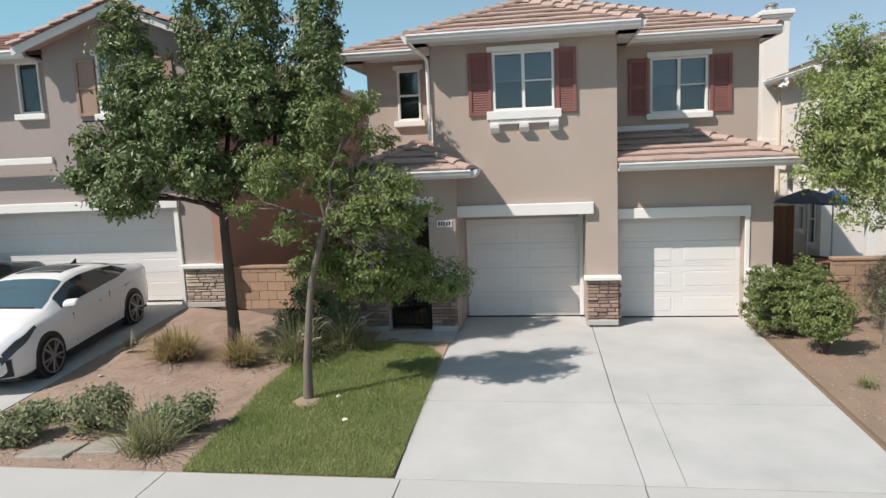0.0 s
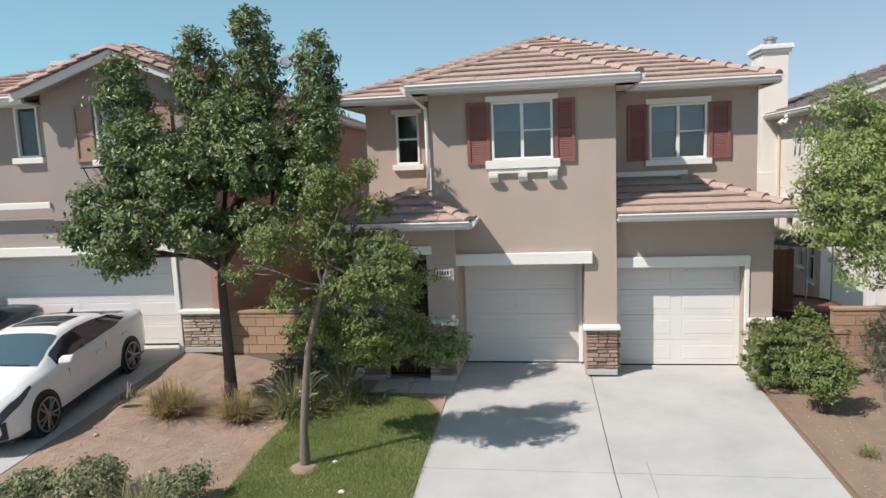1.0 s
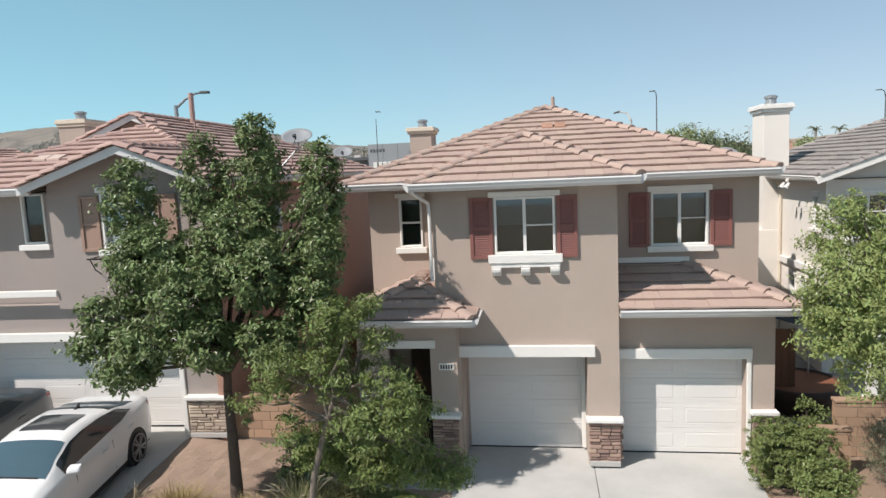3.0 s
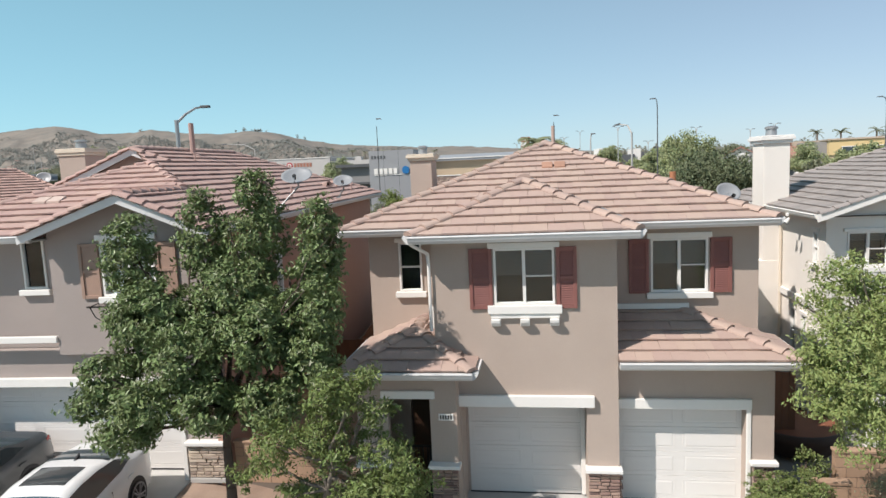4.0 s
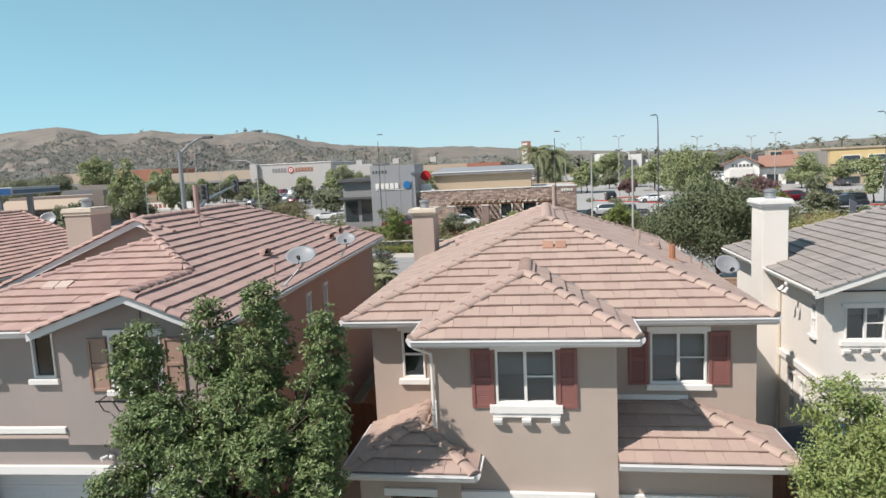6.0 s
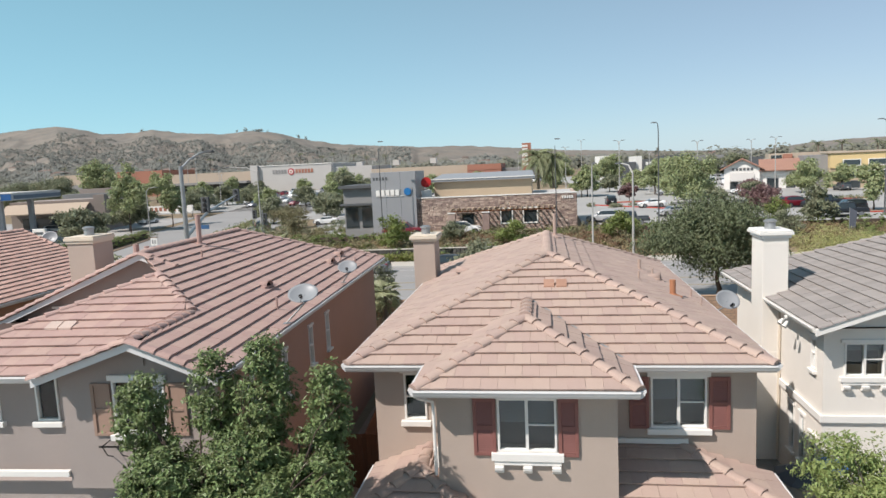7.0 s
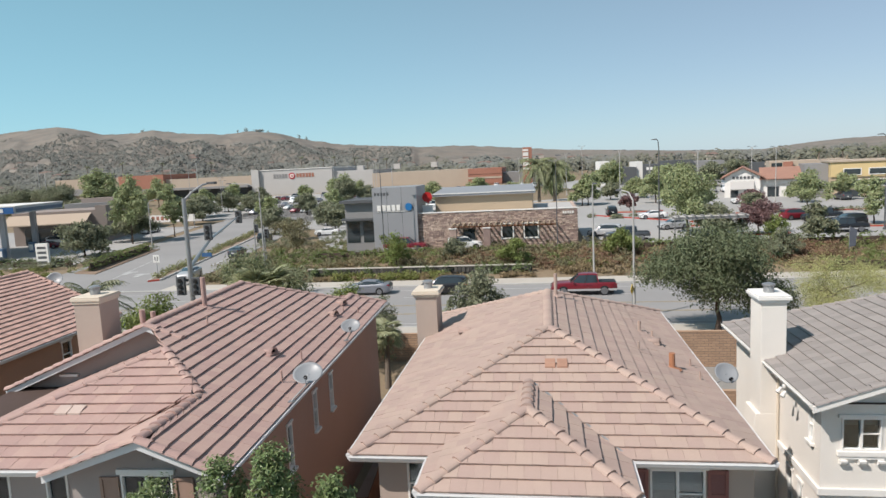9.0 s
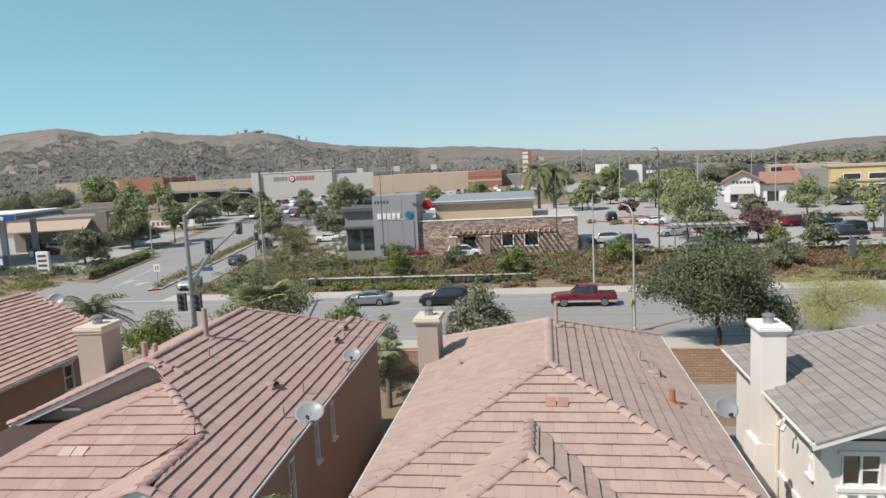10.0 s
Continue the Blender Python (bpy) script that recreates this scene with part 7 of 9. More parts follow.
DRYB = leaf_mat("leaves_dry", (0.34, 0.265, 0.155), (0.26, 0.20, 0.115), 0.25, 0.7, 0.7)
YELG = leaf_mat("leaves_yellow_green", (0.27, 0.285, 0.09), (0.21, 0.23, 0.075), 0.35, 0.6, 0.55)
RUST = leaf_mat("leaves_rust", (0.30, 0.19, 0.125), (0.23, 0.145, 0.09), 0.3, 0.6, 0.6)


def thicket(name, label, spots, material, seed, per=16, leaf=(0.22, 0.12), clump=0.35, category="shrubs"):
    """Low shrubs over an area, joined: spots are (x, y, radius, height)."""
    lobes = [(x, y, land(x, y) + h * 0.45, rr, rr, h * 0.55) for x, y, rr, h in spots]
    return solo(name, leaf_cloud(lobes, len(spots) * 9, per, clump, leaf, seed, 0.4, 0.45), material, label, category, "stuff", clean=False)


rg = random.Random(90)
spots = lambda n, x0, x1, y0, y1, r0, r1, h0, h1: [(rg.uniform(x0, x1), rg.uniform(y0, y1), rg.uniform(r0, r1), rg.uniform(h0, h1)) for _ in range(n)]
DUSTY = leaf_mat("leaves_dusty", (0.29, 0.265, 0.155), (0.22, 0.20, 0.115), 0.3, 0.7, 0.6)
thicket("bank_shrubs", "low green shrubs on the planted bank", spots(120, -34, 60, 73.4, 82, 0.5, 1.0, 0.5, 0.9), HEDGE, 101)
thicket("bank_shrubs", "rust-brown dry shrubs on the planted bank", spots(230, -10, 32, 73.6, 82, 0.5, 1.0, 0.4, 0.9), RUST, 102)
thicket("bank_shrubs", "straw-coloured dry shrubs on the bank", spots(300, -34, 50, 73.4, 82, 0.4, 1.0, 0.4, 0.8), DRYB, 103)
thicket("bank_shrubs", "straw-coloured dry shrubs on the bank", spots(110, 0, 50, 70.4, 73.6, 0.4, 0.8, 0.3, 0.7), DRYB, 112)
thicket("bank_shrubs", "yellow-green grasses below the retaining wall", spots(42, -23.5, -11, 70.2, 71.7, 0.4, 0.8, 0.4, 0.75), YELG, 104)
thicket("bank_shrubs", "dry grasses below the retaining wall", spots(46, -32, -1, 70.1, 71.7, 0.4, 0.8, 0.25, 0.5), DRYB, 113)
thicket("wall_ivy", "dark ivy over the retaining wall", spots(34, -27, -2, 72.05, 72.3, 0.35, 0.6, 0.7, 1.5), CAMPHOR, 114, 14, (0.14, 0.1), 0.25, "ivy")
thicket("bank_shrubs", "dusty olive shrubs on the bank", spots(230, -40, 12, 73.6, 88, 0.6, 1.2, 0.6, 1.2), DUSTY, 105)
thicket("bank_shrubs", "dusty olive shrubs at the street corner", spots(36, -40, -28, 70.6, 74, 0.6, 1.2, 0.6, 1.1), DUSTY, 115)
thicket("bank_shrubs", "green groundcover by the corner", spots(60, -40, -22, 80, 98, 0.7, 1.3, 0.6, 1.2), HEDGE, 106)
thicket("bank_shrubs", "dusty groundcover by the corner", spots(90, -44, -26, 82, 106, 0.7, 1.4, 0.4, 0.9), DUSTY, 116)
thicket("verge_shrubs", "dark shrubs along the street edge", spots(40, -80, -66, 84, 104, 0.8, 1.6, 0.8, 1.5), OLIVE, 107)
thicket("verge_shrubs", "yellow-green grasses near the station corner", spots(50, -86, -62, 70, 84, 0.7, 1.4, 0.5, 1.1), YELG, 108)
thicket("median_flowers", "white-flowering shrubs in the median", [(-47.0 - 9.6 * u + rg.uniform(-0.5, 0.5), 74 + 50 * u, 0.75, 0.9) for u in [i / 45 for i in range(45)]], SAGE, 109)
thicket("lot_shrubs", "low shrubs between parking rows", spots(60, 8, 70, 119, 123, 0.5, 1.0, 0.4, 0.9), OLIVE, 110)
thicket("lot_shrubs", "dark shrubs near the bank entrance", spots(50, -48, -28, 100, 118, 0.7, 1.4, 0.8, 1.6), OLIVE, 111)


def hedge_row(x0, x1, y, h, d, label, seed, material=None):
    n = max(2, int((x1 - x0) / 1.0))
    h_ = thing("hedge", label, "hedge", ((x0 + x1) / 2, y, land((x0 + x1) / 2, y)), group="hedges")
    lobes = [(-(x1 - x0) / 2 + (i + 0.5) * (x1 - x0) / n, 0, h * 0.5, 0.75, d / 2, h * 0.5) for i in range(n)]
    tagged(part("foliage", leaf_cloud(lobes, n * 16, 18, 0.2, (0.16, 0.09), seed, 0.4, 0.7), material or HEDGE, h_, clean=False), kind="stuff")
    part("woody_base", Geo().box(-(x1 - x0) / 2 + 0.3, -0.12, 0, (x1 - x0) / 2 - 0.3, 0.12, h * 0.6), BARK, h_)
    return h_


hedge_row(27, 62, 70.2, 1.5, 1.4, "clipped green hedge by the pavement", 120)
hedge_row(10, 66, 81.4, 1.5, 1.6, "clipped green hedge along the parking lot", 121)
hedge_row(5, 24, 83.2, 1.0, 1.3, "low clipped hedge along the parking lot", 122)
hedge_row(-30, 3.5, 82.6, 0.9, 1.2, "low clipped hedge before the bank", 123)
hedge_row(-33, -24, 88, 0.8, 1.2, "low clipped hedge by the bank drive", 124)
hedge_row(-84, -68, 87, 1.3, 1.6, "dark green hedge along the side street", 125, CAMPHOR)

sheet("verge", [(-62.6, 80), (-58.8, 79), (-64.4, 103), (-68, 103)], DIRT_R, "bare soil verge along the side street", 0.12, 4, 10, thick=0.3)
hd = hedge_row(-11, 11, 0, 1.6, 2.0, "dense green hedge along the side street kerb", 126)
hd.matrix_world = pose(-63.4, 91.5, land(-63.4, 91.5) + 0.1, 0, 0, 102.5)

# ---- bank building ----
STONEW = mat("ledgestone_tan", (0.50, 0.385, 0.325), 0.95, col2=(0.35, 0.26, 0.22), big=1.6, fine=9, var=0.35, bump=0.05, grain=5, rnd=0.7, hue=0.03)
PANEL = mat("panel_grey", (0.33, 0.335, 0.345), 0.5, 0.2, big=0.4, fine=6, var=0.06)
TANP = mat("plaster_tan", (0.47, 0.37, 0.26), 0.9, big=0.4, fine=8, var=0.08)
WHITEP = mat("plaster_white", (0.74, 0.72, 0.68), 0.85, big=0.4, fine=8, var=0.06)
DUSK = mat("plaster_dusky", (0.30, 0.25, 0.22), 0.85, big=0.3, fine=5, var=0.08)
STOREP = mat("plaster_store", (0.46, 0.445, 0.425), 0.85, big=0.2, fine=5, var=0.06)
DARKP = mat("plaster_dark_grey", (0.10, 0.105, 0.11), 0.8, big=0.4, fine=8, var=0.12)
GREYP = mat("plaster_grey", (0.26, 0.255, 0.25), 0.85, big=0.4, fine=8, var=0.1)
REDP = mat("plaster_brick_red", (0.36, 0.165, 0.115), 0.85, big=0.4, fine=8, var=0.12)
YELP = mat("plaster_yellow", (0.62, 0.47, 0.24), 0.85, big=0.4, fine=8, var=0.08)
PINKP = mat("plaster_peach", (0.45, 0.365, 0.285), 0.85, big=0.2, fine=5, var=0.08)
bank = thing("bank_building", "single-storey bank with stone walls and a grey metal sign tower", "building", (-9, 88, 1.0))
bk = south(0)
part("wall", Geo(bk).panel(-8.0, 13.0, -1, 4.9, -0.4, 0, [(3.2, 4.6, 1.3, 3.15), (6.15, 7.85, 1.3, 3.15), (-2.0, -0.4, -1, 2.6)]), MORTAR, bank)
rb = random.Random(12)
z = -0.1
rest = Geo()
cnt = 0
while z < 4.82:
    h = rb.uniform(0.14, 0.24)
    u = -8.0
    while u < 12.95:
        w = min(rb.uniform(0.25, 0.65), 13.0 - u)
        hole = any(u + w > a - 0.12 and u < b + 0.12 and z + h > c - 0.1 and z < d + 0.1 for a, b, c, d in ((3.2, 4.6, 1.3, 3.15), (6.15, 7.85, 1.3, 3.15), (-2.0, -0.4, -1, 2.6)))
        if not hole:
            dd = rb.uniform(0.04, 0.12)
            s = Geo(bk).hexa([(u + 0.01, 0, z + 0.01), (u + w - 0.01, 0, z + 0.01), (u + w - 0.01, 0, z + h - 0.01), (u + 0.01, 0, z + h - 0.01), (u + 0.025, dd, z + 0.025), (u + w - 0.025, dd, z + 0.025), (u + w - 0.025, dd, z + h - 0.025), (u + 0.025, dd, z + h - 0.025)])
            if cnt < 300 and z > 0.5:
                part("stone", s, STONEW, bank)
                cnt += 1
            else:
                rest.add(s.v, s.f)
        u += w
    z += h
tagged(part("stonework", rest, STONEW, bank), kind="stuff")
part("wall", Geo(east(13.0)).panel(0.4, 16, -1, 4.9, -0.4, 0), STONEW, bank)
part("wall", Geo(north(16)).panel(-8, 12.6, -1, 4.9, -0.4, 0), TANP, bank)
part("roof", Geo().box(-8, 0.1, 4.7, 12.9, 15.9, 4.8), STOREP, bank, "pale flat roof")
part("parapet_cap", Geo().box(-8.05, -0.14, 4.902, 13.1, 0.45, 5.02), TRIM, bank)
part("upper_block", Geo().box(-6.2, 4.0, 4.802, 7.2, 12, 6.9), TANP, bank, "tan upper block")
part("metal_roof", Geo().hexa([(-6.6, 3.4, 6.902), (7.6, 3.4, 6.902), (7.6, 12.4, 6.902), (-6.6, 12.4, 6.902), (-6.6, 3.4, 7.2), (7.6, 3.4, 7.2), (7.2, 12.4, 7.9), (-6.2, 12.4, 7.9)]), PANEL, bank, "grey metal roof")
part("metal_coping", Geo().box(-6.7, 3.3, 7.202, 7.7, 3.45, 7.32), TRIM, bank)
tower = part("sign_tower", Geo().box(-14.0, -0.6, -1.0, -7.95, 6.0, 8.6), PANEL, bank, "grey metal sign tower")
for u in (-12.0, -10.0):
    part("panel_joint", Geo(bk).box(u - 0.02, 0.6, -1.0, u + 0.02, 0.606, 8.6), DARKP, tower)
sign = part("sign_bars", Geo(bk).box(-13.4, 0.61, 5.35, -9.6, 0.68, 5.42), TRIM, tower, "white sign bars")
for i in range(5):
    u = -13.35 + i * 0.66
    part("bar", Geo(bk).box(u, 0.61, 5.5, u + 0.5, 0.72, 6.25), TRIM, sign)
part("blue_mark", Geo(bk).lathe((-9.05, 0.66, 5.95), [(0.52, -0.05), (0.52, 0.08)], 8, axis="y"), mat("mark_blue", (0.02, 0.17, 0.42), 0.5), sign, "blue octagon shape")
for i in range(5):
    part("number_bar", Geo(bk).box(-13.7 + i * 0.42, 0.605, 7.55, -13.42 + i * 0.42, 0.63, 7.95), DARKP, tower)
    part("number_bar", Geo(bk).box(11.1 + i * 0.3, 0.13, 4.25, 11.3 + i * 0.3, 0.16, 4.6), TRIM, bank)
part("red_sign", Geo().lathe((-7.0, 2.2, 7.0), [(0.7, -0.08), (0.7, 0.08)], 14, axis="y"), mat("sign_red", (0.5, 0.02, 0.02), 0.5), bank, "plain red round sign")
part("sign_panel", Geo().box(-7.7, 2.1, 4.9, -6.3, 2.3, 5.9), WHITEP, bank)
part("wing", Geo().box(-18.4, 1.0, -1.0, -14.02, 9.0, 6.6), GREYP, bank, "grey side wing")
part("wing_roof", Geo().box(-18.9, 0.3, 6.602, -13.9, 9.5, 7.0), DARKP, bank)
part("wing_canopy", Geo().box(-18.6, -0.3, 4.3, -14.02, 1.0, 4.55), DARKP, bank)
for a, b in ((-18.2, -16.4), (-15.9, -14.2)):
    part("wing_window", Geo(south(1.0)).box(a, 0.0, 1.2, b, 0.06, 4.0), CARGLASS, bank)
for a, b in ((3.2, 4.6), (6.15, 7.85)):
    w = part("window", Geo(bk).panel(a - 0.15, b + 0.15, 1.15, 3.3, -0.1, 0.14, [(a + 0.02, b - 0.02, 1.32, 3.13)]), TRIM, bank)
    part("pane", Geo(bk).box(a, -0.2, 1.3, b, -0.18, 3.15), CARGLASS, w)
part("entry_door", Geo(bk).box(-2.0, -0.3, -0.9, -0.4, -0.25, 2.6), CARGLASS, bank)
perg = part("pergola", Geo(bk).box(-3.2, 2.3, 3.05, 10.2, 2.5, 3.25), WOOD, bank, "timber pergola")
for i in range(20):
    u = -3.1 + i * 0.69
    part("rafter", Geo(bk).box(u, 0.0, 3.26, u + 0.12, 2.9, 3.46), TANP, perg)
for u in (-3.0, 1.4):
    part("pergola_column", Geo(bk).box(u - 0.45, 2.05, -1.0, u + 0.45, 2.85, 2.9), STONEW, bank, bevel=0.03)
    part("column_cap", Geo(bk).box(u - 0.52, 1.98, 2.902, u + 0.52, 2.92, 3.04), WHITEP, bank, bevel=0.02)

# ---- the large store and its wings ----
store = thing("store_building", "long white store with tan and red wings behind the parking lot", "building", (-95, 290, 3.0))
part("front_block", Geo().box(-38, 0, -1, 0.5, 40, 11.0), STOREP, store, "white front block")
part("front_edge", Geo().box(-37.5, -1.5, -1, -34.0, -0.004, 11.6), STOREP, store)
part("parapet_cap", Geo().box(-34.0, -0.3, 11.002, 0.8, 40, 11.3), TRIM, store)
part("wing", Geo().box(0.5, 1.5, -1, 19, 40, 9.3), STOREP, store, "white side block")
part("wing", Geo().box(-82, 2, -1, -38, 40, 9.2), PINKP, store, "peach wing")
part("wing", Geo().box(-105, 0, -1, -82, 30, 11.6), REDP, store, "brick-red wing")
part("wing", Geo().box(-140, 2, -1, -105, 30, 11.3), PINKP, store, "peach wing")
part("band", Geo(south(2)).box(-140, 0.05, 3.5, -105, 0.6, 6.5), GREYP, store)
part("band", Geo(south(0)).box(-105, 0.05, 3.5, -82, 0.6, 5.2), GREYP, store)
part("canopy", Geo().box(-82, -5, 4.0, -38, 2, 5.0), GREYP, store)
part("shopfront", Geo(south(2)).box(-82, 0.1, -1, -38, 0.2, 4.0), DARKP, store)
part("wing", Geo().box(19, 3, -1, 62, 40, 6.0), GREYP, store, "grey wing")
part("wing", Geo().box(19, 0, -1, 64, 30, 7.5), PINKP, store, "peach shop wing")
part("wing", Geo().box(62.5, -4, -1, 77, 30, 7.4), REDP, store, "brick-red corner")
for i in range(3):
    part("red_band", Geo(south(-4)).box(62.5, 0.0, 1.0 + i * 2.0, 77, 0.15, 1.8 + i * 2.0), PINKP if i == 1 else REDP, store)
part("wing", Geo().box(77, 2, -1, 100, 30, 5.2), GREYP, store)
part("pylon", Geo().box(86.2, -8, -1, 90.0, -5, 15.3), REDP, store, "red pylon")
part("pylon_panel", Geo(south(-8)).box(86.3, 0.05, 6.0, 88.6, 0.2, 14.5), WHITEP, store)
for i in range(4):
    part("pylon_bar", Geo(south(-8)).box(86.3, 0.21, 7.2 + i * 2.0, 88.6, 0.28, 7.7 + i * 2.0), REDP, store)
mark = part("sign_mark", Geo(south(0)).lathe((-18.5, 0.15, 8.1), [(1.45, -0.05), (1.45, 0.1)], 18, axis="y"), mat("mark_red", (0.45, 0.01, 0.02), 0.5), store, "plain red disc")
part("ring", Geo(south(0)).lathe((-18.5, 0.3, 8.1), [(0.95, -0.02), (0.95, 0.02)], 18, axis="y"), WHITEP, mark)
part("dot", Geo(south(0)).lathe((-18.5, 0.36, 8.1), [(0.5, -0.02), (0.5, 0.02)], 18, axis="y"), REDP, mark)
for i in range(11):
    u = -27.4 + i * 1.4 if i < 5 else -16.4 + (i - 5) * 1.45
    part("sign_bar", Geo(south(0)).box(u, 0.05, 7.3, u + 1.05, 0.15, 9.1), GREYP if i < 5 else REDP, store)
for i in range(5):
    part("roof_unit", Geo().box(-30 + i * 18, 22, 9.0, -27 + i * 18, 25, 11.4), STOREP, store)


def simple_windows(parent, to, spans, z0, z1, frame_m, name="window"):
    for a, b in spans:
        w = part(name, Geo(to).panel(a, b, z0, z1, 0.0, 0.12, [(a + 0.15, b - 0.15, z0 + 0.15, z1 - 0.15)]), frame_m, parent)
        part("pane", Geo(to).box(a + 0.15, 0.01, z0 + 0.15, b - 0.15, 0.04, z1 - 0.15), CARGLASS, w)


shop = thing("shop_building", "white gabled shop with a red tile roof", "building", (39.9, 158, 1.9), -16)
part("gable_block", Geo().prism([(0, -0.5), (7.2, -0.5), (7.2, 4.6), (3.6, 6.5), (0, 4.6)], 1, -1.0, 12), WHITEP, shop, "white gabled front")
RTILE = mat("shop_roof_tile", (0.36, 0.20, 0.145), 0.9, col2=(0.29, 0.165, 0.125), big=0.6, fine=6, var=0.2, bump=0.04, grain=6)
part("roof_slope", Geo().hexa([(-0.8, -1.8, 4.3), (3.6, -1.8, 6.62), (3.6, 12.5, 6.62), (-0.8, 12.5, 4.3), (-0.8, -1.8, 4.55), (3.6, -1.8, 6.87), (3.6, 12.5, 6.87), (-0.8, 12.5, 4.55)]), RTILE, shop)
part("roof_slope", Geo().hexa([(8.0, -1.8, 4.3), (3.6, -1.8, 6.62), (3.6, 12.5, 6.62), (8.0, 12.5, 4.3), (8.0, -1.8, 4.55), (3.6, -1.8, 6.87), (3.6, 12.5, 6.87), (8.0, 12.5, 4.55)]), RTILE, shop)
part("side_block", Geo().box(7.2, 0, -0.5, 17.6, 12, 3.8), WHITEP, shop)
part("side_roof", Geo().hexa([(7.0, -1.2, 3.9), (17.9, -1.2, 3.9), (17.9, 6, 6.2), (7.0, 6, 6.2), (7.0, -1.2, 4.1), (17.9, -1.2, 4.1), (17.9, 6, 6.4), (7.0, 6, 6.4)]), RTILE, shop)
part("awning", Geo().hexa([(1.2, -2.0, 1.9), (6.0, -2.0, 1.9), (6.0, -1.0, 1.9), (1.2, -1.0, 1.9), (1.2, -2.0, 2.0), (6.0, -2.0, 2.0), (6.0, -1.02, 3.7), (1.2, -1.02, 3.7)]), STOREP, shop, "pale grey sloping awning")
simple_windows(shop, south(-1.0), ((1.2, 2.8), (4.0, 6.0)), -0.4, 1.7, DARKP)
simple_windows(shop, south(0), ((8.6, 10.9), (12.4, 14.2), (15.0, 16.9)), -0.3, 2.3, DARKP)
part("shop_band", Geo(south(0)).box(7.3, 0.02, 2.75, 17.6, 0.35, 3.7), WHITEP, shop, "white fascia band")
for i in range(6):
    part("sign_bar", Geo(south(-1.0)).box(1.6 + i * 0.75, 0.05, 4.2, 2.1 + i * 0.75, 0.12, 4.75), DARKP, shop)
yel = thing("shop_building", "two-storey yellow and brown shop building", "building", (57.6, 147, 1.8), -14)
part("upper_wall", Geo().box(0, 0, 4.2, 22, 14, 7.2), YELP, yel, "yellow upper storey")
part("lower_wall", Geo().box(0, 0.3, -0.5, 22, 14, 4.198), TANP, yel)
part("cornice", Geo().box(-0.3, -0.3, 7.202, 22.3, 14.3, 7.5), PINKP, yel)
simple_windows(yel, south(0), ((2.2, 5.4), (6.6, 9.8), (13, 16.2)), 4.5, 5.9, WHITEP)
simple_windows(yel, south(0.3), ((2.0, 5.4), (6.6, 10.0), (13, 16.4)), 2.2, 3.7, WHITEP)
simple_windows(yel, south(0.3), ((2.0, 5.4), (6.6, 10.0)), -0.4, 1.6, DARKP)
part("grey_block", Geo().box(-4.5, 3, -0.5, -0.02, 14, 7.0), GREYP, yel)
part("rear_block", Geo().box(-10, 22, -0.5, 6, 34, 7.6), PINKP, yel)
part("red_block", Geo().box(-7, 21, -0.5, -5, 22, 7.4), REDP, yel)
part("blue_window", Geo(south(22)).box(-9.5, 0.02, 5.2, -7.2, 0.1, 7.2), CARGLASS, yel)
dark = thing("shop_building", "dark grey shop row far across the lot", "building", (18.5, 230, 2.5))
for i, (a, b, h, m) in enumerate(((0, 3, 8.6, WHITEP), (3, 12, 6.2, DARKP), (12, 14, 8.0, WHITEP), (14, 22, 6.8, DARKP), (22, 30, 7.8, DARKP), (30, 40, 7.2, GREYP), (40, 52, 6.0, DARKP), (52, 75, 5.0, PINKP))):
    part("shop_unit", Geo().box(a, (i % 3) * 0.8, -1, b, 20, h), m, dark)
for i in range(5):
    part("sign_bar", Geo(south(0.8)).box(15.0 + i * 1.2, 0.9, 5.0, 15.8 + i * 1.2, 1.0, 6.0), WHITEP, dark)

# ---- service station ----
gas = thing("service_station", "service station with a flat canopy and pumps", "building", (-83.7, 95, 0.35), 16.4)
part("canopy", Geo().box(-26, 0, 7.5, 0, 17.7, 8.6), mat("canopy_white", (0.52, 0.53, 0.55), 0.5, var=0.08), gas, "pale flat canopy", bevel=0.05)
part("canopy_edge", Geo().box(-26.1, -0.1, 8.602, 0.1, 17.8, 8.75), WHITEP, gas)
part("blue_fascia", Geo(south(0)).box(-26, 0.02, 7.55, -0.2, 0.1, 8.55), mat("fascia_blue", (0.03, 0.12, 0.32), 0.5, var=0.1), gas, "blue fascia")
part("grey_fascia", Geo(east(0)).box(0.3, 0.02, 7.7, 17.4, 0.1, 8.3), mat("fascia_slate", (0.10, 0.14, 0.20), 0.5, var=0.1), gas, "slate-blue fascia")
for i in range(3):
    part("sign_bar", Geo(south(0)).box(-4.2 + i * 0.9, 0.11, 7.75, -3.5 + i * 0.9, 0.16, 8.35), TRIM, gas)
for x, y in ((-3.5, 3.0), (-3.5, 13.5), (-13, 3.0), (-13, 13.5)):
    part("column", Geo().box(x - 0.4, y - 0.4, -0.5, x + 0.4, y + 0.4, 7.5), PANEL, gas)
    pump = part("pump", Geo().box(x - 0.5, y - 1.9, -0.4, x + 0.4, y - 0.7, 1.9), mat("pump_blue", (0.10, 0.16, 0.25), 0.5, var=0.1), gas, bevel=0.05)
    part("pump_panel", Geo(south(y - 1.9)).box(x - 0.35, 0.003, 0.5, x + 0.25, 0.03, 1.5), TRIM, pump)
part("kiosk", Geo().box(-12, 24, -0.5, 5.2, 38, 6.6), DUSK, gas, "tan station shop")
part("kiosk_pier", Geo().box(3.4, 23.6, -0.5, 5.4, 26, 7.4), DUSK, gas)
part("kiosk_front", Geo(south(24)).box(-10, 0.02, -0.2, 2.4, 0.1, 3.4), CARGLASS, gas)
